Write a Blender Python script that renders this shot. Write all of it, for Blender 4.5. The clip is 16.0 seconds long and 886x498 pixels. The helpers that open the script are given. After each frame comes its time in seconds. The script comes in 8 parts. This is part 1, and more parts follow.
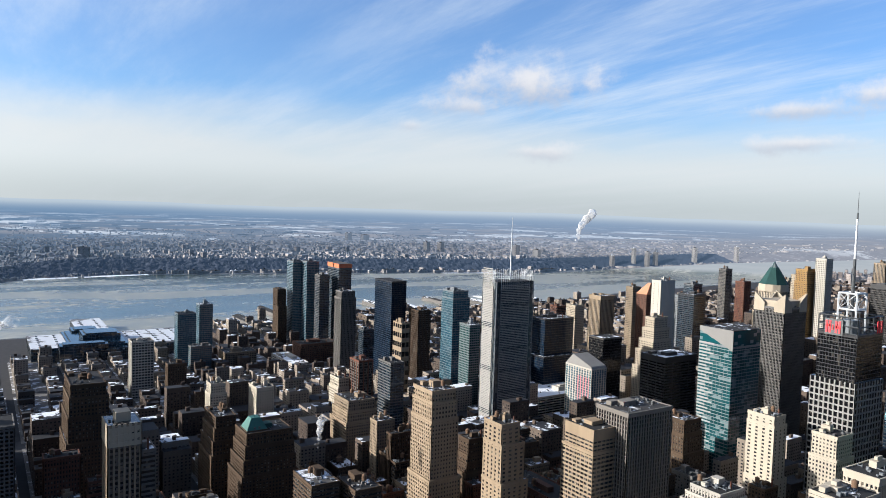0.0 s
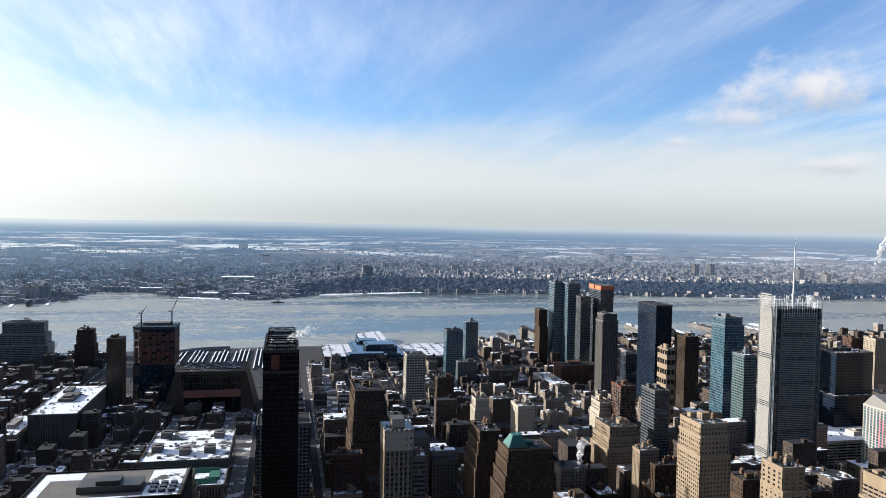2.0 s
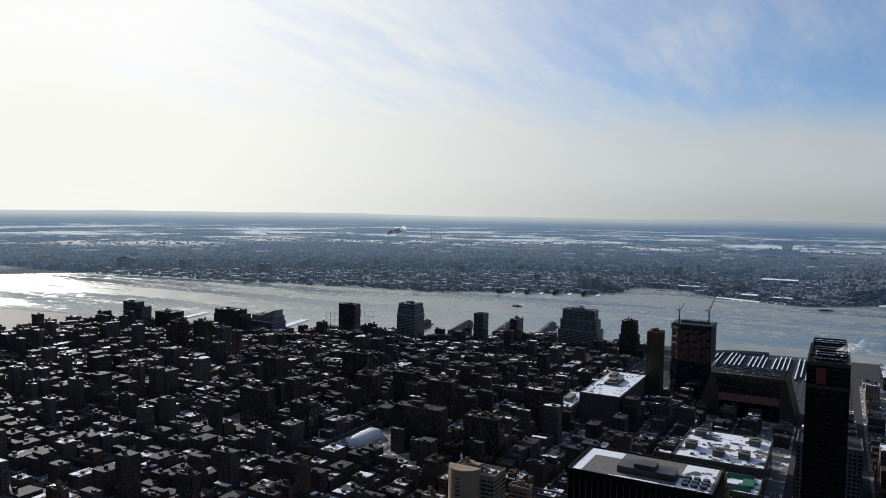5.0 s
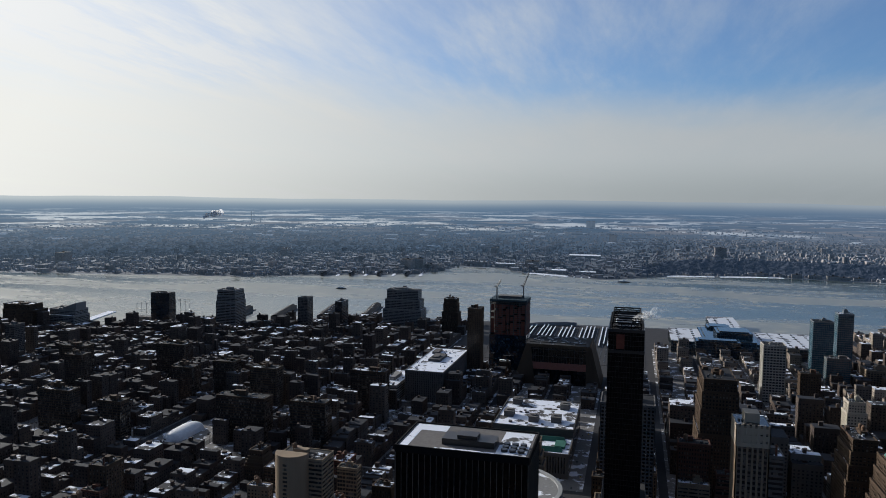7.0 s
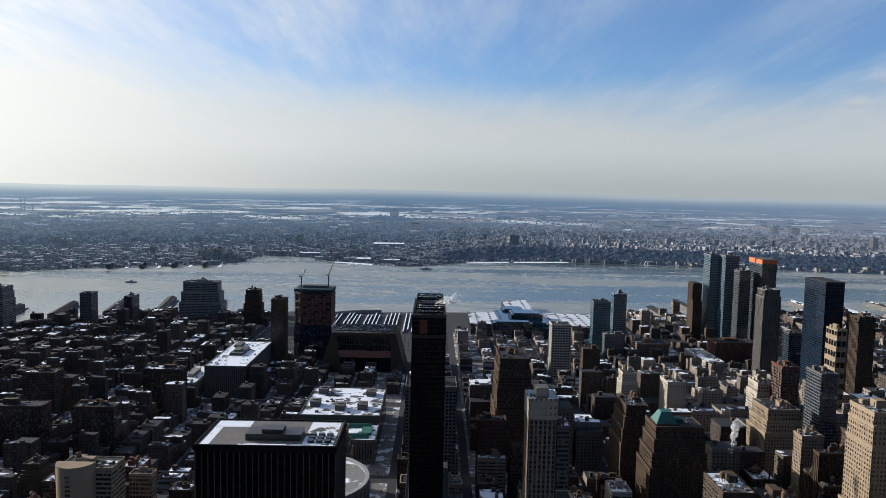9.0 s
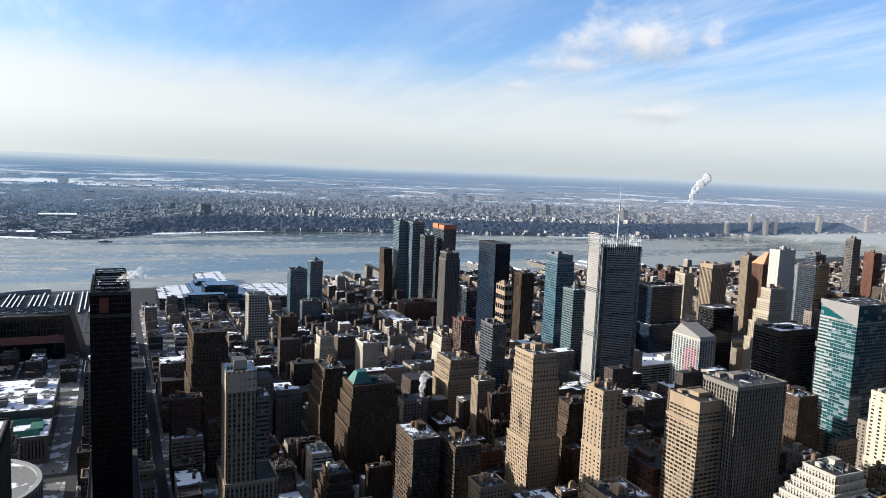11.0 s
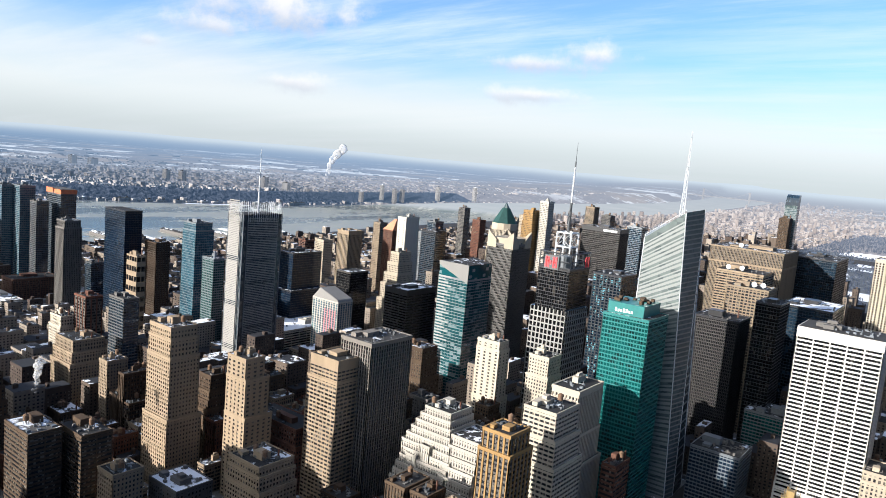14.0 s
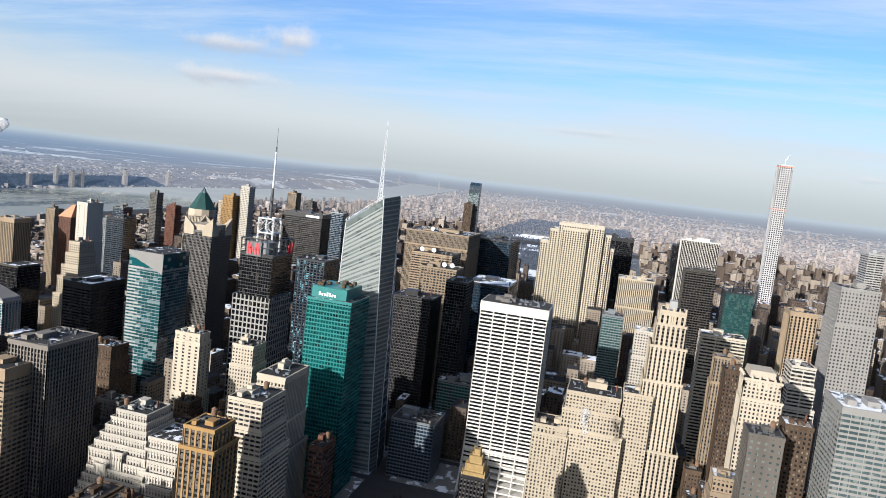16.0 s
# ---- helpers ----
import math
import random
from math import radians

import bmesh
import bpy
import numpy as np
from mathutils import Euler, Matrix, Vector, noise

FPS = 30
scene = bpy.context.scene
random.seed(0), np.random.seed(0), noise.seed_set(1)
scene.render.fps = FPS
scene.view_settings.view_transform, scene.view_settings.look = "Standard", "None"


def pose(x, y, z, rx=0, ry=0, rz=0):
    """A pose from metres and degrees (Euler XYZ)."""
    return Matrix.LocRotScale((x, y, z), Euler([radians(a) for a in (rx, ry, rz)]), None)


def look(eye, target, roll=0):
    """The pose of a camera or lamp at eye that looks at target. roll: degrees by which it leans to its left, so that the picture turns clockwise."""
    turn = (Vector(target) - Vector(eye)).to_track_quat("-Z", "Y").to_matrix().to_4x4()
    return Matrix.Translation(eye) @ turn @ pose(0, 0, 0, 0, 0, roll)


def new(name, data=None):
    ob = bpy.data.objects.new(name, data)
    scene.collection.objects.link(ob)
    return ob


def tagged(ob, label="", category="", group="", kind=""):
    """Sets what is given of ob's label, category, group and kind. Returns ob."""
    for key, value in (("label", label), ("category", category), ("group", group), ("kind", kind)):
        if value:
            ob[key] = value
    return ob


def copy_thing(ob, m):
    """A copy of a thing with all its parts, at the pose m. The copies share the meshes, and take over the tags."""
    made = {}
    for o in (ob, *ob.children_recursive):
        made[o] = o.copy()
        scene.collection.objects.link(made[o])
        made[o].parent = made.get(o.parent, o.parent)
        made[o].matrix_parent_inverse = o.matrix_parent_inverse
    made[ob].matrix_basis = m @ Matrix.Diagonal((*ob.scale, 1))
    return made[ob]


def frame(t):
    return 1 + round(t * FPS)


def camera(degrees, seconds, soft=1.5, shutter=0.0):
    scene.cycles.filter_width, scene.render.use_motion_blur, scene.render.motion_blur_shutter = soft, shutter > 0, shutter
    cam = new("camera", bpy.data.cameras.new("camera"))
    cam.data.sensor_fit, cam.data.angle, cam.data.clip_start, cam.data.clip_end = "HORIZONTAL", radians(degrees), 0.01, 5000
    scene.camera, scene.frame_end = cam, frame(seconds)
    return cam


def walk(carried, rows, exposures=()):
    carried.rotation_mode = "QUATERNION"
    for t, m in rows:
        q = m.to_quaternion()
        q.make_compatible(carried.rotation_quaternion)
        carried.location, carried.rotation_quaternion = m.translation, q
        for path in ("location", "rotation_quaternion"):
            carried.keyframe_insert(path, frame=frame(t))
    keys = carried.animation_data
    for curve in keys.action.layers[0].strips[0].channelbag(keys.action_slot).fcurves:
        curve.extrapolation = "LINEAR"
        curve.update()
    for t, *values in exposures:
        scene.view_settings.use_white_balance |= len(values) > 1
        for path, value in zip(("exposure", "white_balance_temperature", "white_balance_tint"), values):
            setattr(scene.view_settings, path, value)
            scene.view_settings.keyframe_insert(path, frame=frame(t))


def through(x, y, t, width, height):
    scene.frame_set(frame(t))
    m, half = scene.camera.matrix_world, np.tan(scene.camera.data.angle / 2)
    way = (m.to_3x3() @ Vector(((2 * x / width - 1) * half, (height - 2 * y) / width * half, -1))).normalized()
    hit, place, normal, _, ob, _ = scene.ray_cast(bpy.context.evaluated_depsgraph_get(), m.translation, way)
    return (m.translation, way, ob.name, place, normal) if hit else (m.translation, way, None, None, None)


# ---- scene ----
cam = camera(62.98, 16.0, soft=0.9)
EYE = Vector((0.0, 0.0, 320.0))


def gaze(t, yaw, pitch, roll):
    return (t, pose(EYE.x, EYE.y, EYE.z, 90 + pitch, roll, yaw))


walk(cam, [
    gaze(0.0, -32.69, -3.30, -1.76),
    gaze(0.5, -26.35, -3.99, -2.66),
    gaze(1.0, -22.96, -4.36, -2.18),
    gaze(1.5, -18.02, -3.83, -2.50),
    gaze(2.0, -12.20, -2.12, -1.13),
    gaze(2.5, -4.02, -0.59, -0.85),
    gaze(3.0, 6.24, -0.52, -1.39),
    gaze(3.5, 15.16, 0.35, -3.19),
    gaze(4.0, 22.06, -0.81, -1.99),
    gaze(4.2, 24.15, -1.38, -1.92),
    gaze(4.6, 27.20, -2.20, -1.40),
    gaze(5.1, 28.80, -3.10, -0.90),
    gaze(5.7, 26.50, -3.90, -0.30),
    gaze(6.3, 21.71, -4.33, -0.18),
    gaze(6.5, 19.91, -4.23, -0.54),
    gaze(7.0, 14.78, -4.17, -0.62),
    gaze(7.5, 9.98, -4.57, -1.16),
    gaze(8.0, 5.70, -4.83, -1.50),
    gaze(8.5, 1.75, -4.91, -1.45),
    gaze(9.0, -0.60, -4.82, -1.22),
    gaze(9.5, -6.45, -4.84, -1.17),
    gaze(10.0, -12.94, -4.70, -1.34),
    gaze(10.2, -15.80, -4.98, -1.64),
    gaze(11.2, -26.00, -7.20, -2.20),
    gaze(12.3, -33.55, -10.05, -2.19),
    gaze(12.5, -34.83, -8.65, -2.98),
    gaze(13.0, -41.27, -7.92, -4.78),
    gaze(13.5, -46.94, -7.87, -4.70),
    gaze(14.0, -52.15, -7.32, -5.10),
    gaze(14.5, -57.38, -7.08, -5.21),
    gaze(15.0, -64.89, -6.56, -5.50),
    gaze(15.5, -72.23, -6.15, -6.29),
    gaze(16.0, -75.46, -6.04, -6.63),
], exposures=[
    (0.0, 0.91, 6180, 10), (1.0, 0.92, 6220, 10), (2.0, 0.96, 6290, 10), (3.5, 0.85, 6300, 10), (4.2, 0.50, 6260, 10), (6.5, 0.08, 6130, 10), (8.0, 0.22, 6130, 10), (9.0, 0.48, 6230, 10), (10.0, 0.74, 6330, 10), (12.5, 1.25, 6250, 10), (14.5, 1.09, 6250, 10), (16.0, 0.84, 6180, 10),
])

# ---- sky, sun ----
SUN_AZ, SUN_EL = 64.0, 18.0          # degrees to the left of the cross streets, and above the horizon


def heading(az, el):
    a, e = radians(az), radians(el)
    return Vector((-math.sin(a) * math.cos(e), math.cos(a) * math.cos(e), math.sin(e)))


class Nodes:
    """Short hand for node trees."""

    def __init__(self, tree):
        self.tree = tree

    def add(self, kind, operation="", clamp=False, blend="", easing="", dimensions="", feature=""):
        n = self.tree.nodes.new("ShaderNode" + kind)
        if operation:
            n.operation = operation
        if clamp:
            n.use_clamp = True
        if blend:
            n.blend_type = blend
        if easing:
            n.interpolation_type = easing
        if dimensions:
            n.noise_dimensions = dimensions
        if feature:
            n.feature = feature
        return n

    def plug(self, socket, value):
        if isinstance(value, bpy.types.NodeSocket):
            self.tree.links.new(value, socket)
        elif value is not None:
            if isinstance(value, (tuple, list)) and len(value) == 3 and socket.type == "RGBA":
                value = (*value, 1)
            socket.default_value = value

    def math(self, op, a, b=None, c=None, clamp=False):
        n = self.add("Math", op, clamp)
        for i, v in enumerate((a, b, c)):
            if v is not None:
                self.plug(n.inputs[i], v)
        return n.outputs[0]

    def vmath(self, op, a, b=None):
        n = self.add("VectorMath", op)
        self.plug(n.inputs[0], a)
        if b is not None:
            self.plug(n.inputs[1], b)
        return n.outputs["Value"] if op in ("DOT_PRODUCT", "LENGTH") else n.outputs[0]

    def mix(self, f, a, b, kind="MIX"):
        n = self.add("MixRGB", blend=kind)
        for i, v in enumerate((f, a, b)):
            self.plug(n.inputs[i], v)
        return n.outputs[0]

    def ramp(self, f, a, b, c=0.0, d=1.0):
        n = self.add("MapRange", easing="SMOOTHSTEP")
        for i, v in enumerate((f, a, b, c, d)):
            self.plug(n.inputs[i], v)
        return n.outputs[0]

    def noise(self, vec, scale, detail=4.0, rough=0.55, out=0):
        n = self.add("TexNoise")
        self.plug(n.inputs["Vector"], vec)
        n.inputs["Scale"].default_value, n.inputs["Detail"].default_value, n.inputs["Roughness"].default_value = scale, detail, rough
        return n.outputs[out]

    def scaled(self, vec, x, y, z, rz=0.0):
        n = self.add("Mapping")
        self.plug(n.inputs[0], vec)
        n.inputs["Scale"].default_value, n.inputs["Rotation"].default_value = (x, y, z), (0, 0, rz)
        return n.outputs[0]


def make_sky():
    world = bpy.data.worlds.new("sky")
    scene.world, world.use_nodes = world, True
    n = Nodes(world.node_tree)
    back = world.node_tree.nodes["Background"]
    air = n.add("TexSky")
    air.sky_type, air.sun_disc, air.altitude = "NISHITA", False, 320.0
    air.sun_elevation, air.sun_rotation = radians(SUN_EL), radians(-SUN_AZ)
    air.air_density, air.dust_density, air.ozone_density = 1.0, 0.6, 2.5
    way = n.add("TexCoord").outputs["Generated"]
    xyz = n.add("SeparateXYZ")
    n.plug(xyz.inputs[0], way)
    up = xyz.outputs[2]
    colour = n.mix(1.0, air.outputs[0], (0.76, 1.06, 1.42), "MULTIPLY")
    # glare of thin cloud round the sun
    toward = n.vmath("DOT_PRODUCT", way, tuple(heading(SUN_AZ, SUN_EL)))
    glare = n.math("POWER", n.math("MAXIMUM", toward, 0.0), 3.2)
    # streaks of high cloud
    low = n.math("ADD", n.math("MAXIMUM", up, 0.0), 0.10)
    flat = n.add("CombineXYZ")
    n.plug(flat.inputs[0], n.math("DIVIDE", xyz.outputs[0], low))
    n.plug(flat.inputs[1], n.math("DIVIDE", xyz.outputs[1], low))
    wisp = n.noise(n.scaled(flat.outputs[0], 1.05, 0.24, 1.0, radians(-38)), 1.8, 8.0, 0.66)
    wisp2 = n.noise(n.scaled(flat.outputs[0], 0.5, 0.22, 1.0, radians(-30)), 1.0, 3.0, 0.5)
    veil = n.math("MULTIPLY", n.ramp(wisp, 0.36, 0.78), n.ramp(wisp2, 0.30, 0.62), clamp=True)
    veil = n.math("ADD", n.math("ADD", n.math("MULTIPLY", veil, 0.66), 0.09), n.math("MULTIPLY", glare, n.math("ADD", 0.35, n.math("MULTIPLY", wisp, 1.5))), clamp=True)
    # the unseen sky behind the deck is left without veil, to keep fill light low
    seen_sky = n.ramp(n.math("ADD", xyz.outputs[1], n.math("MULTIPLY", n.math("MAXIMUM", xyz.outputs[0], 0.0), 0.35)), -0.55, -0.05)
    veil = n.math("MULTIPLY", veil, seen_sky)
    pale = n.mix(n.math("MULTIPLY", glare, 1.1, clamp=True), (6.0, 6.6, 7.2), (12.5, 12.2, 11.5))
    colour = n.mix(veil, colour, pale)
    # bank of haze above the horizon
    bumpy = n.noise(n.scaled(way, 1.2, 1.2, 5.0), 2.2, 4.0, 0.5)
    edge = n.math("ADD", up, n.math("MULTIPLY", n.math("SUBTRACT", bumpy, 0.5), 0.11))
    edge = n.math("SUBTRACT", edge, n.math("MULTIPLY", n.math("MAXIMUM", toward, 0.0), 0.05))
    bank = n.ramp(edge, 0.15, 0.05)
    murk = n.mix(n.ramp(up, 0.0, 0.06), (4.45, 4.70, 4.72), (5.95, 6.05, 5.90))
    murk = n.mix(n.math("MULTIPLY", glare, 1.3, clamp=True), murk, (12.0, 11.6, 10.4))
    colour = n.mix(n.math("MULTIPLY", bank, n.math("ADD", 0.12, n.math("MULTIPLY", seen_sky, 0.76))), colour, murk)
    # small heaped clouds
    puff = n.noise(way, 26.0, 6.0, 0.62)
    shred = n.noise(n.scaled(way, 1.0, 1.0, 2.2), 9.0, 4.0, 0.6)
    for az, el, wide, high, thick in CLOUDS:
        mid = heading(az, el)
        right = Vector((mid.y, -mid.x, 0)).normalized()
        top = right.cross(mid)
        u = n.math("DIVIDE", n.vmath("DOT_PRODUCT", way, tuple(right)), math.tan(radians(wide)))
        v = n.math("DIVIDE", n.math("SUBTRACT", n.vmath("DOT_PRODUCT", way, tuple(top)), 0.0), math.tan(radians(high)))
        r = n.math("SQRT", n.math("ADD", n.math("MULTIPLY", u, u), n.math("MULTIPLY", v, v)))
        r = n.math("ADD", r, n.math("MULTIPLY", n.math("SUBTRACT", puff, 0.5), -2.4))
        r = n.math("ADD", r, n.math("MULTIPLY", n.math("SUBTRACT", shred, 0.5), -1.9))
        front = n.ramp(n.vmath("DOT_PRODUCT", way, tuple(mid)), 0.5, 0.7)
        there = n.math("MULTIPLY", n.math("MULTIPLY", n.ramp(r, 1.35, -0.1), front), n.math("MULTIPLY", thick, 0.9))
        body = n.mix(n.ramp(n.math("ADD", v, n.math("MULTIPLY", puff, 1.0)), -0.1, 1.0), (4.5, 4.6, 5.0), (6.9, 6.65, 6.5))
        colour = n.mix(there, colour, body)
    # the unseen side of the sky is dimmed to half, to deepen the shade on east faces
    dim = n.math("ADD", 0.50, n.math("MULTIPLY", seen_sky, 0.50))
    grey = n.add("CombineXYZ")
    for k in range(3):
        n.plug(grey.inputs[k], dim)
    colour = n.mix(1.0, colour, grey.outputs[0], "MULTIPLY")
    n.plug(back.inputs[0], colour)
    back.inputs[1].default_value = 0.07


CLOUDS = [(-38.2, 9.6, 6.2, 2.0, 0.98), (-34.0, 7.9, 3.4, 0.9, 0.75), (-30.0, 6.3, 1.3, 0.6, 0.6), (-40.2, 4.5, 3.0, 0.75, 0.85),
          (-59.0, 7.6, 4.6, 0.8, 0.9), (-63.0, 8.4, 2.8, 1.0, 0.95), (-58.6, 5.2, 3.8, 0.65, 0.85), (-86.3, 4.3, 3.4, 0.35, 0.5), (-106.0, 2.8, 1.6, 0.3, 0.5)]
make_sky()
sun = new("sun", bpy.data.lights.new("sun", "SUN"))
sun.data.energy, sun.data.angle, sun.data.color = 5.0, radians(0.6), (1.0, 0.93, 0.83)
sun.matrix_world = look(EYE + heading(SUN_AZ, SUN_EL) * 900, EYE)

# ---- materials ----
def surface(name, rough=0.85, metal=0.0):
    m = bpy.data.materials.new(name)
    m.use_nodes = True
    n = Nodes(m.node_tree)
    p = m.node_tree.nodes["Principled BSDF"]
    p.inputs["Roughness"].default_value, p.inputs["Metallic"].default_value = rough, metal
    p.inputs["Specular IOR Level"].default_value = 0.5 if rough < 0.7 else 0.12
    return m, n, p, n.add("NewGeometry").outputs["Position"]


FLAT = 4150.0       # out to here distances are true; beyond lies the drawn-in backdrop of the plain
HAZE_START = 2300.0        # from the far shore outwards haze is painted into colour and emission


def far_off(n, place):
    """For painting haze into far surfaces: the true distance that a drawn-in place stands for, its share of haze, and
    the haze colour.
    """
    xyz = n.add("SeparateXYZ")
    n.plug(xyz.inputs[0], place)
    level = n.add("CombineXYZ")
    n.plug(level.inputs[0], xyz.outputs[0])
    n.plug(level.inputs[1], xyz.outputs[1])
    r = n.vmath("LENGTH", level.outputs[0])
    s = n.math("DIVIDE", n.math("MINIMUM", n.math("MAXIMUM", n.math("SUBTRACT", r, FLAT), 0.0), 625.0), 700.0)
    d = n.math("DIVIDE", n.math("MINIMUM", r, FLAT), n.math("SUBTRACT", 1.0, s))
    air = n.math("SUBTRACT", 1.0, n.math("POWER", 2.718, n.math("DIVIDE", n.math("MINIMUM", n.math("SUBTRACT", HAZE_START, d), 0.0), 11000.0)))
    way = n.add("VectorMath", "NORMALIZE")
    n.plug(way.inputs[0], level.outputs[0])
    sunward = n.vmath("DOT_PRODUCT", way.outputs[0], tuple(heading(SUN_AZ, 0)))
    # haze colour, painted brighter towards the sun and the horizon
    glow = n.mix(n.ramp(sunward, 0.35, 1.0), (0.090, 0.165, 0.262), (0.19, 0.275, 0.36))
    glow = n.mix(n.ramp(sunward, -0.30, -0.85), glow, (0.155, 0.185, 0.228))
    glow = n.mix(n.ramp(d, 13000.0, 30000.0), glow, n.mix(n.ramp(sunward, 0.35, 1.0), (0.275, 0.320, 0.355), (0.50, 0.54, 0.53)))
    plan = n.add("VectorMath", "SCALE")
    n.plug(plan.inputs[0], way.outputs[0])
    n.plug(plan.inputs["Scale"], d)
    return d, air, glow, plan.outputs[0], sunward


def paint_haze(n, p, place, tone):
    """Paints distance haze into a far surface: base colour fades, emission takes the haze; past the flat part its own
    tone glows too, in place of sunlight.
    """
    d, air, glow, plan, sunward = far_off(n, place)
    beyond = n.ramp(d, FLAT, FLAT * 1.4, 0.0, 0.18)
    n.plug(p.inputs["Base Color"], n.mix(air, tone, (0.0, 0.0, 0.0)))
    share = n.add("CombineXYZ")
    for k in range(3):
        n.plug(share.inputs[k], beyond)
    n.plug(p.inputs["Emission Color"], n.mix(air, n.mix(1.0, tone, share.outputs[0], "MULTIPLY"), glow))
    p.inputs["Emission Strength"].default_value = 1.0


def masonry(name, a, b, rough=0.85, spread=0.5, island=False, far=False):
    """Stone, brick or concrete: each building its own tone between a and b, streaks, soot and fine grain."""
    m, n, p, place = surface(name, rough)
    own = n.add("NewGeometry").outputs["Random Per Island"] if island else n.add("ObjectInfo").outputs["Random"]
    tone = n.mix(own, a, b)
    tone = n.mix(n.math("MULTIPLY", n.ramp(n.noise(n.scaled(place, 1, 1, 0.18), 0.07, 5.0), 0.4, 0.75), spread), tone, tuple(c * 0.55 for c in a))
    tone = n.mix(n.math("MULTIPLY", n.noise(place, 1.3, 3.0), 0.35), tone, tuple(c * 0.6 for c in b))
    # far walls get distance haze painted into colour and emission
    if far:
        paint_haze(n, p, place, tone)
    else:
        n.plug(p.inputs["Base Color"], tone)
    bump = n.add("Bump")
    bump.inputs["Strength"].default_value, bump.inputs["Distance"].default_value = 0.25, 0.05
    n.plug(bump.inputs["Height"], n.noise(place, 4.0, 2.0))
    n.plug(p.inputs["Normal"], bump.outputs[0])
    return m


def glazing(name, dark, light, share=0.25, rough=0.06, cell=(1.6, 1.6, 3.6), ior=1.5, metal=0.0):
    """Window glass: blinds drawn behind some panes (in GLASS_LIT painted reflections), a slight wave in each pane."""
    m, n, p, place = surface(name, rough, metal)
    snap = n.vmath("FLOOR", n.vmath("DIVIDE", place, cell))
    dice = n.add("TexWhiteNoise", dimensions="3D")
    n.plug(dice.inputs["Vector"], snap)
    drawn = n.ramp(dice.outputs["Value"], 1.0 - share, 1.0 - share * 0.6)
    wide = n.ramp(n.noise(place, 0.03, 3.0), 0.3, 0.7)
    tone = n.mix(n.math("MULTIPLY", drawn, 0.8), n.mix(wide, dark, tuple(c * 0.6 for c in dark)), light)
    n.plug(p.inputs["Base Color"], tone)
    p.inputs["IOR"].default_value = ior
    n.plug(p.inputs["Roughness"], n.math("ADD", n.math("MULTIPLY", dice.outputs["Value"], 0.08), rough))
    tilt = n.add("Bump")
    tilt.inputs["Strength"].default_value, tilt.inputs["Distance"].default_value = 0.12, 0.3
    n.plug(tilt.inputs["Height"], n.noise(place, 0.35, 2.0))
    n.plug(p.inputs["Normal"], tilt.outputs[0])
    return m


def roofing(name, base, cover, scale=0.09, island=False, snow=(0.70, 0.73, 0.79), vary=0.34, far=False):
    """A flat roof with snow lying in drifts; cover: how much of it."""
    m, n, p, place = surface(name, 0.8)
    own = n.add("NewGeometry").outputs["Random Per Island"] if island else n.add("ObjectInfo").outputs["Random"]
    tone = n.mix(n.noise(place, 0.4, 4.0), tuple(c * 0.6 for c in base), tuple(c * 1.3 for c in base))
    drift = n.math("ADD", n.noise(place, scale, 5.0, 0.6), n.math("MULTIPLY", n.math("SUBTRACT", own, 0.5), vary))
    edge = 1.0 - cover
    lying = n.ramp(drift, 0.25 + edge * 0.5 - 0.035, 0.25 + edge * 0.5 + 0.035)
    tone = n.mix(lying, tone, snow)
    # far roofs get distance haze painted into colour and emission
    if far:
        paint_haze(n, p, place, tone)
    else:
        n.plug(p.inputs["Base Color"], tone)
    bump = n.add("Bump")
    bump.inputs["Strength"].default_value, bump.inputs["Distance"].default_value = 0.3, 0.15
    n.plug(bump.inputs["Height"], n.math("ADD", lying, n.math("MULTIPLY", n.noise(place, 1.5, 2.0), 0.4)))
    n.plug(p.inputs["Normal"], bump.outputs[0])
    return m


def plain(name, colour, rough=0.6, metal=0.0, vary=0.25, scale=0.3):
    m, n, p, place = surface(name, rough, metal)
    n.plug(p.inputs["Base Color"], n.mix(n.noise(place, scale, 4.0), tuple(c * (1 - vary) for c in colour), tuple(min(1, c * (1 + vary)) for c in colour)))
    return m


TAN = masonry("tan_brick", (0.288, 0.220, 0.152), (0.208, 0.164, 0.120))
BUFF = masonry("buff_limestone", (0.400, 0.344, 0.268), (0.336, 0.288, 0.224), spread=0.3)
CREAM = masonry("cream_terracotta", (0.448, 0.400, 0.320), (0.392, 0.348, 0.284), spread=0.25)
WHITE = masonry("white_brick", (0.430, 0.400, 0.350), (0.380, 0.355, 0.315), spread=0.25)
TRAVERTINE = masonry("white_travertine", (0.512, 0.493, 0.455), (0.499, 0.481, 0.450), spread=0.08)
BROWN = masonry("brown_brick", (0.056, 0.038, 0.027), (0.092, 0.064, 0.043))
RED = masonry("red_brick", (0.135, 0.058, 0.040), (0.105, 0.058, 0.043))
GREY = masonry("grey_concrete", (0.155, 0.146, 0.138), (0.105, 0.101, 0.098))
PALE = masonry("pale_ceramic", (0.312, 0.312, 0.306), (0.274, 0.281, 0.281), spread=0.12)
FRIT = masonry("white_fritted_spandrel", (0.225, 0.24, 0.235), (0.20, 0.215, 0.21), 0.3, spread=0.1)
GREY_STONE = masonry("pale_grey_stone", (0.240, 0.232, 0.224), (0.208, 0.204, 0.196), spread=0.2)
SAND = masonry("sand_coloured_brick", (0.30, 0.228, 0.155), (0.27, 0.208, 0.145), spread=0.5)
SPANDREL = masonry("recessed_dark_spandrel", (0.068, 0.060, 0.052), (0.096, 0.084, 0.072), 0.6)
GOLD_BRICK = masonry("golden_brick", (0.304, 0.188, 0.080), (0.272, 0.168, 0.072), spread=0.3)
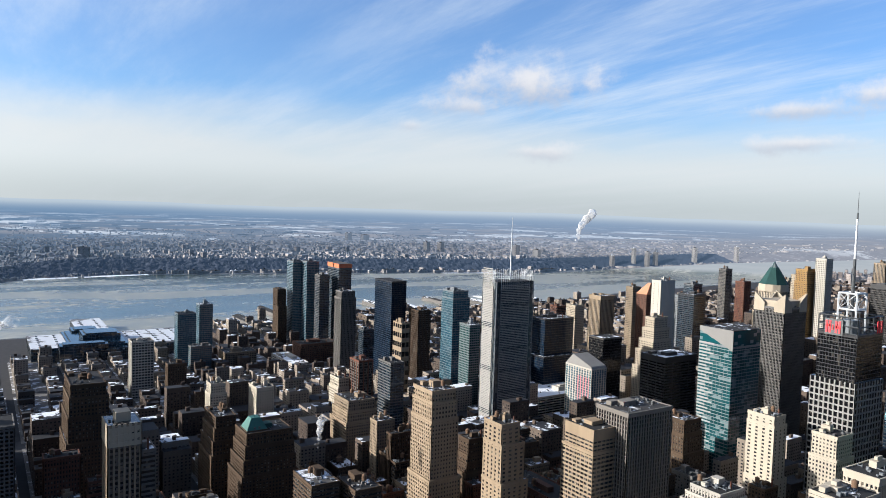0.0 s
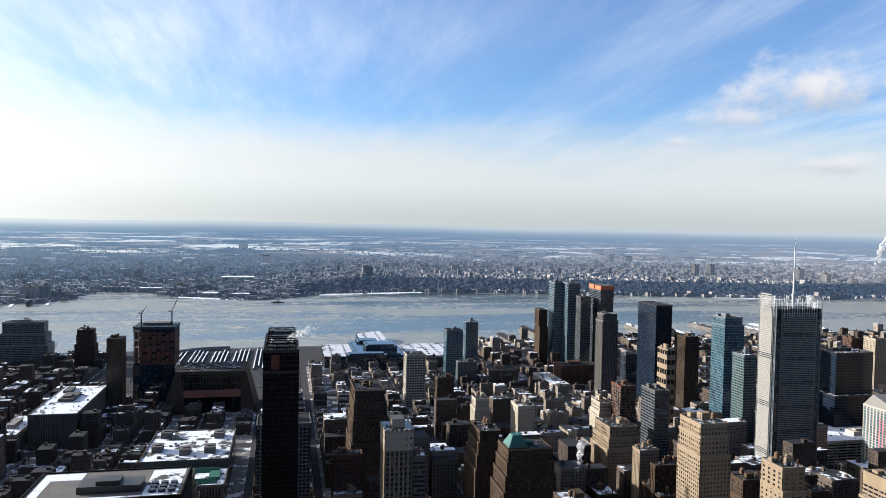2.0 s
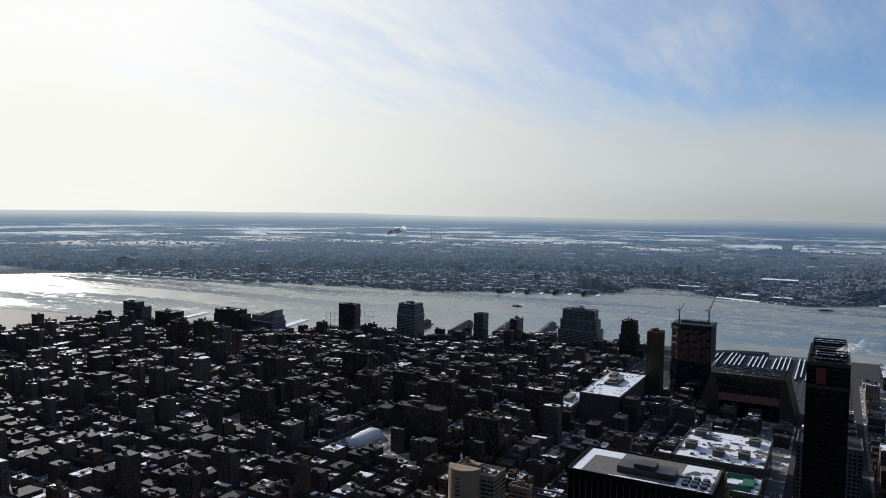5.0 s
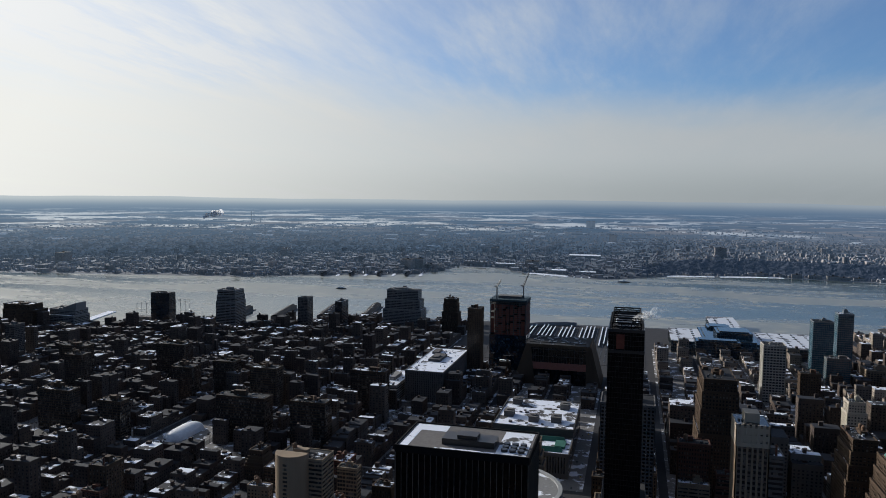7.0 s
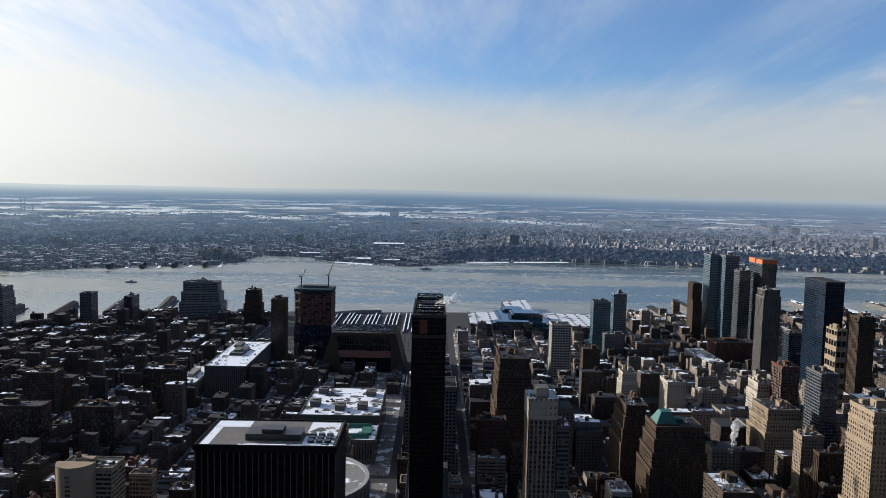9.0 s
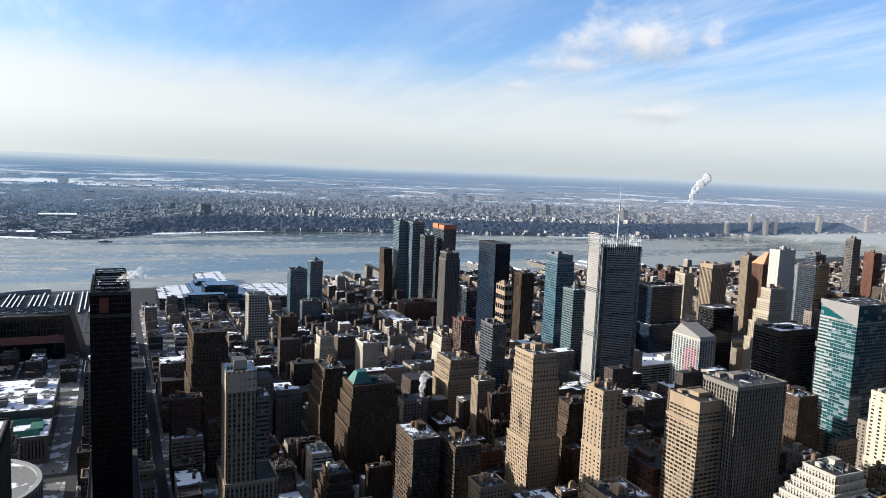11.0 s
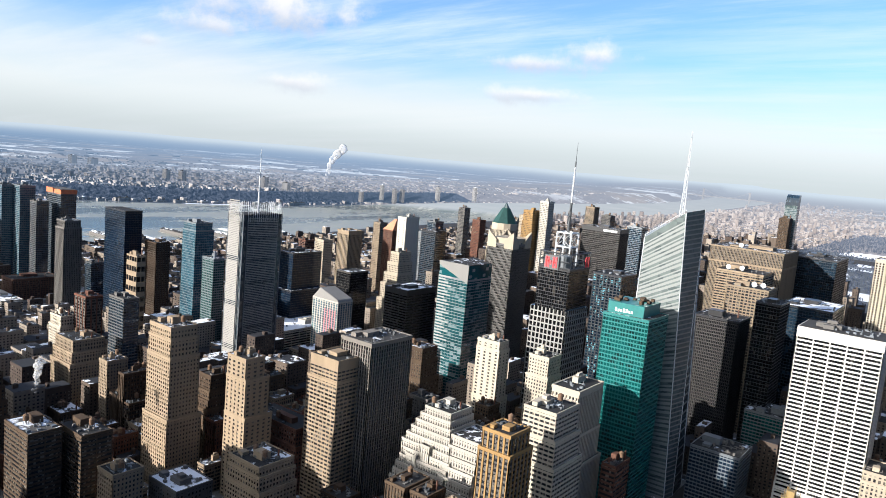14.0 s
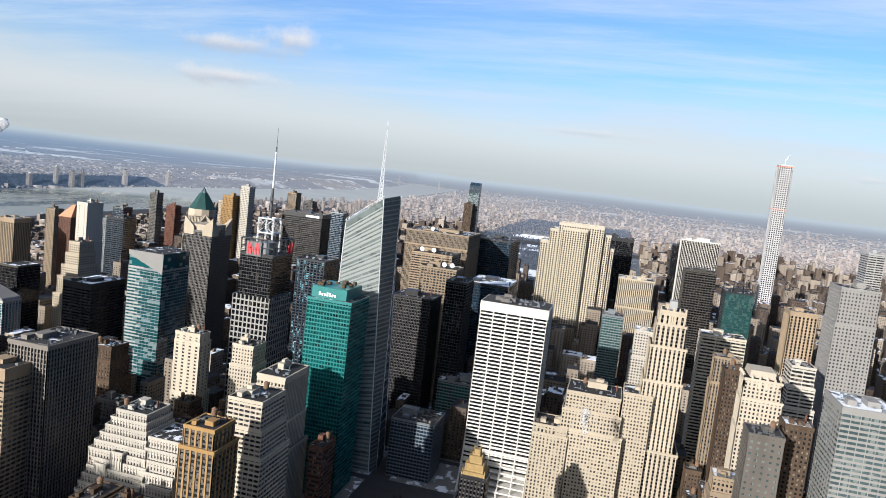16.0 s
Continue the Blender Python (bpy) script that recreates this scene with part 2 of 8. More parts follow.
BRONZE = masonry("dark_bronze_panel", (0.034, 0.028, 0.024), (0.044, 0.038, 0.031), 0.4)
BLACK = masonry("black_metal_panel", (0.013, 0.013, 0.015), (0.018, 0.018, 0.022), 0.35)
SOOT = masonry("matt_black_steel", (0.008, 0.008, 0.009), (0.010, 0.010, 0.011), 0.95)
STEEL = plain("grey_steel", (0.14, 0.155, 0.17), 0.45, 0.3)
WHITE_STEEL = plain("white_painted_steel", (0.56, 0.58, 0.60), 0.5)
DARK_STEEL = plain("dark_steel", (0.08, 0.085, 0.09), 0.5, 0.4)
COPPER = plain("green_copper", (0.02, 0.055, 0.052), 0.7, 0.0, 0.35, 0.12)
TEAL_PANEL = plain("teal_metal_panel", (0.008, 0.130, 0.126), 0.4)
RED_SIGN = plain("red_sign_panel", (0.75, 0.03, 0.04), 0.5)
WHITE_SIGN = plain("white_sign_panel", (0.85, 0.86, 0.88), 0.5)
ORANGE_NET = plain("orange_safety_net", (0.55, 0.16, 0.08), 0.9, 0.0, 0.4)
RUST = plain("rust_red_steel", (0.15, 0.05, 0.035), 0.8, 0.0, 0.4)
TIMBER = plain("weathered_tank_timber", (0.14, 0.09, 0.06), 0.9, 0.0, 0.35, 2.0)
GILT = plain("gilded_stone", (0.26, 0.18, 0.075), 0.5, 0.2)
YELLOW = plain("yellow_machine_paint", (0.75, 0.50, 0.03), 0.5)

GLASS = glazing("window_glass", (0.018, 0.020, 0.024), (0.17, 0.15, 0.125), 0.28, ior=1.42)
# pale panes painted in for windows that reflect the light
GLASS_LIT = glazing("window_glass_with_painted_reflections", (0.02, 0.022, 0.026), (0.30, 0.27, 0.22), 0.35, cell=(1.6, 1.6, 3.6))
GLASS_DARK = glazing("smoked_glass", (0.008, 0.009, 0.011), (0.05, 0.045, 0.04), 0.10, 0.05, ior=1.4)
GLASS_BLUE = glazing("blue_curtain_glass", (0.016, 0.070, 0.105), (0.075, 0.15, 0.185), 0.25, 0.05, (3, 3, 3.9), 1.55)
GLASS_DASH = glazing("teal_glass_with_pale_blinds", (0.008, 0.065, 0.075), (0.16, 0.21, 0.22), 0.22, 0.06, (6.0, 6.0, 3.9), 1.5)
GLASS_CYAN = glazing("dark_glass_with_cyan_panes", (0.006, 0.016, 0.03), (0.13, 0.30, 0.36), 0.2, 0.06, (2.5, 2.5, 3.9), 1.5)
GLASS_TEAL = glazing("teal_curtain_glass", (0.004, 0.065, 0.063), (0.004, 0.012, 0.013), 0.3, 0.08, (3, 3, 3.9), 1.5)
GLASS_GREEN = glazing("green_curtain_glass", (0.015, 0.06, 0.06), (0.05, 0.10, 0.095), 0.25, 0.06, (3, 3, 3.9), 1.5)
GLASS_PALE = glazing("pale_clear_glass", (0.055, 0.085, 0.092), (0.15, 0.175, 0.17), 0.4, 0.08, (3, 3, 4.2), 1.5)
GLASS_NAVY = glazing("navy_curtain_glass", (0.010, 0.024, 0.042), (0.032, 0.055, 0.075), 0.16, 0.05, (3, 3, 3.9), 1.7)

GLASS_BLACK = glazing("black_tower_glass", (0.004, 0.004, 0.005), (0.012, 0.012, 0.012), 0.05, 0.22, ior=1.2)
GLASS_DEEP = glazing("deep_blue_glass", (0.006, 0.016, 0.034), (0.012, 0.028, 0.05), 0.2, 0.08, (3, 3, 3.9), 1.35)

TAR = roofing("tar_roof_with_snow", (0.032, 0.032, 0.033), 0.16)
TAR_BARE = roofing("tar_roof_mostly_bare", (0.05, 0.048, 0.047), 0.08)
SNOWY = roofing("snow_covered_roof", (0.08, 0.077, 0.075), 0.60, 0.07, vary=0.14)
GRAVEL_ROOF = roofing("grey_gravel_roof", (0.15, 0.14, 0.132), 0.10, 0.06, vary=0.05)
DUSTED = roofing("grey_roof_with_thin_snow", (0.17, 0.17, 0.17), 0.36, 0.06, vary=0.1)
FULL_SNOW = roofing("deep_snow_roof", (0.2, 0.2, 0.2), 0.98, 0.05)
FAR_ROOF = roofing("distant_roof_with_snow", (0.032, 0.034, 0.040), 0.15, 0.08, True, vary=0.5)
# far=True materials carry painted haze; TOWN_ROOF's base is blued for distance too
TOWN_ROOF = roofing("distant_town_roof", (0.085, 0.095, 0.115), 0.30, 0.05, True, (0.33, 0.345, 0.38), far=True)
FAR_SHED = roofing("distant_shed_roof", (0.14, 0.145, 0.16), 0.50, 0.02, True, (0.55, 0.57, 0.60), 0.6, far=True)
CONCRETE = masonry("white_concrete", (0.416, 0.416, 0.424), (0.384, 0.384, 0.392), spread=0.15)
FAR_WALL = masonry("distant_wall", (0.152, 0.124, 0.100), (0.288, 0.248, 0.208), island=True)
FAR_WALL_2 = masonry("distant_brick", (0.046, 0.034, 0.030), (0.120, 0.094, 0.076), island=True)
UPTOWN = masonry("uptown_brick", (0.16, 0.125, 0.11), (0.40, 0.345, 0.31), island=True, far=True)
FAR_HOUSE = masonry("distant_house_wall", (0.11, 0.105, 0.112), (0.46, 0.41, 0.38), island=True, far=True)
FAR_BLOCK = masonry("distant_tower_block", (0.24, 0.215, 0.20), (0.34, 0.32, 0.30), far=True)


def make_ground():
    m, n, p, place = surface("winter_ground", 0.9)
    # soil is blued for distance; haze is painted into its colour and emission
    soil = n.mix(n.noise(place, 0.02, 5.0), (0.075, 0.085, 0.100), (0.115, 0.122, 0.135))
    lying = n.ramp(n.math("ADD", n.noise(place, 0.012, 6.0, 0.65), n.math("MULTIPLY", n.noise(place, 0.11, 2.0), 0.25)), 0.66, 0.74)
    paint_haze(n, p, place, n.mix(n.math("MULTIPLY", lying, 0.8), soil, (0.26, 0.28, 0.31)))
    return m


def make_water():
    m, n, p, place = surface("river_with_ice", 0.12)
    band = n.noise(n.scaled(place, 0.35, 2.3, 1, radians(6)), 0.0016, 6.0, 0.62)
    floes = n.add("TexVoronoi", feature="F1")
    n.plug(floes.inputs["Vector"], n.scaled(place, 0.028, 0.05, 1))
    n.plug(floes.inputs["Scale"], 1.0)
    bits = n.ramp(n.math("ADD", n.noise(n.scaled(place, 0.6, 1.5, 1), 0.016, 5.0, 0.7), n.math("MULTIPLY", floes.outputs["Distance"], -0.22)), 0.42, 0.55)
    sheet = n.ramp(band, 0.40, 0.57)
    ice = n.math("ADD", n.math("MULTIPLY", sheet, 0.6), n.math("MULTIPLY", bits, n.ramp(band, 0.34, 0.52)), clamp=True)
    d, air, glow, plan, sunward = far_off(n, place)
    # far water: pale ice tone and haze painted as emission instead of reflection
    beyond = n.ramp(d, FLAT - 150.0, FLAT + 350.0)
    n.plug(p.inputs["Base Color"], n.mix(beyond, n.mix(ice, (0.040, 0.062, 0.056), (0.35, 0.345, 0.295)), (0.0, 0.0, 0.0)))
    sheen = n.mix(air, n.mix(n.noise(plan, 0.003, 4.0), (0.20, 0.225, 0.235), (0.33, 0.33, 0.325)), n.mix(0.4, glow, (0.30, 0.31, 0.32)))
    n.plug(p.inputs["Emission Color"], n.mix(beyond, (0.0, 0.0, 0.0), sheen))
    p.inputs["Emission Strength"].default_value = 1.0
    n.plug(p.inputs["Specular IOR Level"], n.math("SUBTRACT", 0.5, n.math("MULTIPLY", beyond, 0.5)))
    n.plug(p.inputs["Roughness"], n.ramp(ice, 0.0, 1.0, 0.12, 0.46))
    ripple = n.add("Bump")
    ripple.inputs["Strength"].default_value, ripple.inputs["Distance"].default_value = 0.4, 1.0
    n.plug(ripple.inputs["Height"], n.noise(n.scaled(place, 1, 2, 1), 0.06, 3.0))
    n.plug(p.inputs["Normal"], ripple.outputs[0])
    return m


def make_steam(name, most):
    m, n, p, place = surface(name, 1.0)
    p.inputs["Base Color"].default_value = (0.9, 0.9, 0.9, 1)
    clear = n.add("BsdfTransparent")
    mix = n.add("MixShader")
    n.plug(mix.inputs[0], n.ramp(n.noise(place, 0.03 if most > 0.5 else 0.12, 4.0, 0.6), 0.15 if most > 0.5 else 0.42, 0.55 if most > 0.5 else 0.68, 0.0, most))
    n.plug(mix.inputs[1], clear.outputs[0])
    body, through_light = n.add("MixShader"), n.add("BsdfTranslucent")
    through_light.inputs[0].default_value = (0.9, 0.9, 0.9, 1)
    body.inputs[0].default_value = 0.6
    n.plug(body.inputs[1], p.outputs[0])
    n.plug(body.inputs[2], through_light.outputs[0])
    n.plug(mix.inputs[2], body.outputs[0])
    n.plug(m.node_tree.nodes["Material Output"].inputs[0], mix.outputs[0])
    return m


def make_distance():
    """The backdrop towards the horizon: suburbs, snowy marshes and wooded hills, their sunlight and haze painted as
    emission.
    """
    m, n, p, place = surface("glowing_far_plain", 1.0)
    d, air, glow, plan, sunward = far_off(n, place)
    # land brighter away from the sun, snow brighter towards it: painted lighting
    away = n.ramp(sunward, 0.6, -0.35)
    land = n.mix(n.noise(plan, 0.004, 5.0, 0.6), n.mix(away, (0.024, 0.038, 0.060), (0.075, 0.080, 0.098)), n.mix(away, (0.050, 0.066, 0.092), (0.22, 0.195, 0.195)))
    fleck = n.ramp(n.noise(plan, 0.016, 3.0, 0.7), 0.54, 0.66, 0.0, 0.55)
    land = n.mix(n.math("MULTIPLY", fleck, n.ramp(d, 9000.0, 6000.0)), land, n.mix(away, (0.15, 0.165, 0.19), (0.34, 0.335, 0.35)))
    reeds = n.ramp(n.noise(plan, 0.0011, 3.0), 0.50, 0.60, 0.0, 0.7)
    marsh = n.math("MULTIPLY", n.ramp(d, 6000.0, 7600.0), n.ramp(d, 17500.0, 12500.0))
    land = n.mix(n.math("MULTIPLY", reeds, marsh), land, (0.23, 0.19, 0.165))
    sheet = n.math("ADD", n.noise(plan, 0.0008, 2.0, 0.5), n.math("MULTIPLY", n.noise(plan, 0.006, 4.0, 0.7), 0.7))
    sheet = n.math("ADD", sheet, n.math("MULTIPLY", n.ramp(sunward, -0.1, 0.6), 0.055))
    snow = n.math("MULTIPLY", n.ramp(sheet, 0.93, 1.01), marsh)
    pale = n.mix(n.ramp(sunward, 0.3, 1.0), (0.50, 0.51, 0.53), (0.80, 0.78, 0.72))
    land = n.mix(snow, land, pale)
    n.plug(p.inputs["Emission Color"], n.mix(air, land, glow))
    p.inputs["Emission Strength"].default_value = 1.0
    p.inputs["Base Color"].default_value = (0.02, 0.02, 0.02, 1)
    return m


GROUND, WATER, STEAM, FAR_PLAIN = make_ground(), make_water(), make_steam("thin_steam", 0.30), make_distance()
THICK_STEAM = make_steam("thick_white_steam", 0.9)
ASPHALT = plain("street_asphalt", (0.045, 0.045, 0.048), 0.8, 0.0, 0.3, 0.1)
PAVING = roofing("pavement_concrete", (0.17, 0.165, 0.16), 0.12, 0.06)
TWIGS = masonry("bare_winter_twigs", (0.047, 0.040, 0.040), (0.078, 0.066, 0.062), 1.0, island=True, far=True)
# blue of the air in between is painted into the woods' base colour
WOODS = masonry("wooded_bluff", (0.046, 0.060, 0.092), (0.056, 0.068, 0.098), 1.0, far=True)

# ---- mesh building ----
class Shape:
    """Gathers corners and faces; put() makes them one mesh object under a thing."""

    def __init__(self):
        self.v, self.f, self.knot = [], [], None

    def box(self, x0, x1, y0, y1, z0, z1):
        i = len(self.v)
        self.v += [(x0, y0, z0), (x1, y0, z0), (x1, y1, z0), (x0, y1, z0), (x0, y0, z1), (x1, y0, z1), (x1, y1, z1), (x0, y1, z1)]
        self.f += [(i, i + 1, i + 5, i + 4), (i + 1, i + 2, i + 6, i + 5), (i + 2, i + 3, i + 7, i + 6), (i + 3, i, i + 4, i + 7), (i + 4, i + 5, i + 6, i + 7), (i + 3, i + 2, i + 1, i)]
        return self

    def tie(self, i, j):
        """Joins the piece that holds corners i and j, both within the core, to the piece before it."""
        if self.knot is not None:
            self.f.append((self.knot, i, j))
        self.knot = i

    def ring(self, x0, x1, y0, y1, z0, z1, out, inn=0.03, inside=False):
        """A band round a building, in one piece."""
        i = len(self.v)
        for q in (-out, inn):
            for z in (z0, z1):
                self.v += [(x0 + q, y0 + q, z), (x1 - q, y0 + q, z), (x1 - q, y1 - q, z), (x0 + q, y1 - q, z)]
        for k in range(4):
            m = (k + 1) % 4
            self.f += [(i + k, i + m, i + 4 + m, i + 4 + k), (i + 4 + k, i + 4 + m, i + 12 + m, i + 12 + k), (i + m, i + k, i + 8 + k, i + 8 + m)]
            if inside:
                self.f.append((i + 8 + m, i + 8 + k, i + 12 + k, i + 12 + m))
        self.tie(i + 8, i + 9)
        return self

    def quad(self, a, b, c, d):
        i = len(self.v)
        self.v += [a, b, c, d]
        self.f.append((i, i + 1, i + 2, i + 3))
        return self

    def frustum(self, low, high):
        """Between two rings of corners, closed at both ends."""
        i, n = len(self.v), len(low)
        self.v += list(low) + list(high)
        self.f += [(i + k, i + (k + 1) % n, i + n + (k + 1) % n, i + n + k) for k in range(n)]
        self.f += [tuple(i + n + k for k in range(n)), tuple(i + k for k in reversed(range(n)))]
        return self

    def drum(self, x, y, z0, z1, r0, r1=None, n=14):
        r1 = r0 if r1 is None else r1
        ring = [(math.cos(2 * math.pi * k / n), math.sin(2 * math.pi * k / n)) for k in range(n)]
        return self.frustum([(x + r0 * c, y + r0 * s, z0) for c, s in ring], [(x + r1 * c, y + r1 * s, z1) for c, s in ring])

    def beam(self, a, b, r):
        a, b = Vector(a), Vector(b)
        d = (b - a).normalized()
        u = d.orthogonal().normalized() * r
        w = d.cross(u)
        ring = [u + w, w - u, -u - w, u - w]
        return self.frustum([tuple(a + k) for k in ring], [tuple(b + k) for k in ring])

    def put(self, name, material, parent=None, label="", kind=""):
        me = bpy.data.meshes.new(name)
        base = parent.matrix_world.translation if parent else Vector()
        at = np.array(self.v, dtype=np.float32) - np.array(base, dtype=np.float32)
        me.from_pydata(at.tolist(), [], self.f)
        me.materials.append(material)
        ob = new(name, me)
        if parent:
            ob.parent = parent
        return tagged(ob, label, "", "", kind)


def thing(name, x, y, z, label, category, group=""):
    ob = new(name)
    ob.location = (x, y, z)
    ob.matrix_world = Matrix.Translation((x, y, z))
    ob.empty_display_size = 2
    return tagged(ob, label, category, group)


# bay width, pier width, storey height, spandrel height, how far piers and spandrels stand out
STYLES = {
    "punched": (3.2, 1.5, 3.6, 1.7, 0.35, 0.25),
    "grid": (4.6, 1.1, 3.9, 1.5, 0.6, 0.5),
    "upright": (3.0, 1.35, 3.7, 1.5, 0.7, 0.15),
    "fins": (2.0, 0.75, 3.8, 1.2, 0.6, 0.1),
    "ribbon": (14.0, 0.8, 3.7, 1.75, 0.2, 0.35),
    "curtain": (3.1, 0.22, 3.9, 0.75, 0.16, 0.10),
    "panes": (3.6, 0.4, 3.6, 1.3, 0.2, 0.14),
    "sheer": (2.0, 0.12, 4.0, 0.3, 0.08, 0.05),
}


def facade(wall, x0, x1, y0, y1, z0, z1, style, bands=None):
    """Piers and spandrels standing proud of the glass on all four sides; bands takes spandrels of another material."""
    bands = wall if bands is None else bands
    bay, pier, storey, band, dp, ds = style
    if abs(dp - ds) < 0.02:
        ds = dp - 0.04
    rows = max(1, round((z1 - z0) / storey))
    h = (z1 - z0) / rows
    wall.knot = bands.knot = None
    for k in range(rows):
        z = z0 + k * h
        bands.ring(x0, x1, y0, y1, z, z + min(band, h * 0.8), ds)
    for lo, hi, along in ((x0, x1, True), (y0, y1, False)):
        n = max(1, round((hi - lo) / bay))
        for k in range(n + 1):
            c = lo + (hi - lo) * k / n
            a, b = max(lo - dp, c - pier / 2), min(hi + dp, c + pier / 2)
            if k == 0:
                a, b = lo - dp, max(b, lo + 0.1)
            if k == n:
                a, b = min(a, hi - 0.1), hi + dp
            for side in (0, 1):
                i = len(wall.v)
                if along:
                    e, g = ((y0 - dp, y0 + 0.03), (y1 - 0.03, y1 + dp))[side]
                    wall.box(a, b, e, g, z0, z1)
                    inner = ((i + 3, i + 7), (i, i + 4))[side] if k == n else ((i + 2, i + 6), (i + 1, i + 5))[side]
                else:
                    e, g = ((x0 - dp, x0 + 0.03), (x1 - 0.03, x1 + dp))[side]
                    wall.box(e, g, a, b, z0, z1)
                    inner = ((i + 1, i + 5), (i, i + 4))[side] if k == n else ((i + 2, i + 6), (i + 3, i + 7))[side]
                wall.tie(*inner)


def parapet(wall, x0, x1, y0, y1, z, rise=1.2, band=1.6, out=0.6):
    """A cornice round the top, with a low wall behind it."""
    wall.ring(x0, x1, y0, y1, z - band, z + rise, out, 0.35, True)


def make_tank():
    """A timber water tank on a steel frame, shared by the roofs."""
    barrel = Shape().drum(0, 0, 3.0, 7.0, 2.1, 2.0)
    cap = Shape().drum(0, 0, 7.0, 8.6, 2.3, 0.2)
    legs = Shape()
    for sx in (-1.3, 1.3):
        for sy in (-1.3, 1.3):
            legs.box(sx - 0.15, sx + 0.15, sy - 0.15, sy + 0.15, 0, 3.0)
    legs.box(-1.6, 1.6, -1.6, 1.6, 2.8, 3.0)
    out = []
    for name, s, m in (("barrel", barrel, TIMBER), ("cap", cap, TIMBER), ("stand", legs, DARK_STEEL)):
        me = bpy.data.meshes.new(name)
        me.from_pydata(s.v, [], s.f)
        me.materials.append(m)
        out.append((name, me))
    return out


TANK = make_tank()
dice = random.Random(7)


def water_tank(parent, x, y, z):
    barrel = None
    for name, me in TANK:
        ob = new("water_tank" if barrel is None else name, me)
        if barrel is None:
            ob.parent, ob.location, barrel = parent, Vector((x, y, z)) - parent.location, ob
            ob.rotation_euler.z = dice.uniform(0, 1.5)
        else:
            ob.parent = barrel


def roof_plant(parent, x0, x1, y0, y1, z, material, n=3):
    """Lift houses, stair houses, air handlers, stacks and ducts on a roof."""
    w, d = x1 - x0, y1 - y0
    if w < 7 or d < 7:
        return
    a, b = dice.uniform(0.2, 0.55), dice.uniform(0.2, 0.55)
    px, py = x0 + w * a, y0 + d * b
    pw, pd, ph = w * dice.uniform(0.22, 0.35), d * dice.uniform(0.22, 0.38), dice.uniform(3.0, 6.5)
    s = Shape()
    s.frustum([(px, py, z), (px + pw, py, z), (px + pw, py + pd, z), (px, py + pd, z)], [(px, py, z + ph), (px + pw, py, z + ph), (px + pw, py + pd, z + ph), (px, py + pd, z + ph)])
    s.put("bulkhead", material, parent)
    if dice.random() < 0.35 and n > 1:
        Shape().box(px + pw * 0.2, px + pw * 0.7, py + pd * 0.2, py + pd * 0.6, z + ph + 0.4, z + ph + dice.uniform(1.8, 3.4)).put("lift_house", material, parent)
    if w > 12 and d > 12 and n > 1:
        a, b = x0 + w * dice.uniform(0.05, 0.2), y0 + d * dice.uniform(0.6, 0.75)
        if dice.random() < 0.6 or n > 3:
            Shape().box(a, a + w * 0.18, b, b + d * 0.16, z, z + dice.uniform(2.2, 4.2)).put("stair_house", material, parent)
        if dice.random() < 0.3:
            a, b = x0 + w * dice.uniform(0.6, 0.78), y0 + d * dice.uniform(0.06, 0.2)
            Shape().drum(a, b, z, z + dice.uniform(5, 9), 0.9, 0.75, 8).put("chimney", RED, parent)
    q = Shape()
    for _ in range(n * 4):
        ux, uy = dice.uniform(x0 + 1, x1 - 4), dice.uniform(y0 + 1, y1 - 4)
        q.box(ux, ux + dice.uniform(0.8, 3.2), uy, uy + dice.uniform(0.8, 3.2), z, z + dice.uniform(0.6, 2.6))
    for _ in range(n):
        ux, uy = dice.uniform(x0 + 1, x1 - 2), dice.uniform(y0 + 1, y1 - 2)
        q.drum(ux, uy, z, z + dice.uniform(2, 4.5), 0.35, 0.35, 6)
        q.box(ux, ux + 0.7, uy, min(uy + dice.uniform(4, 10), y1 - 1), z + 0.4, z + 1.0)
    q.put("roof_unit", dice.choice((STEEL, DARK_STEEL, GREY)), parent, "", "stuff")


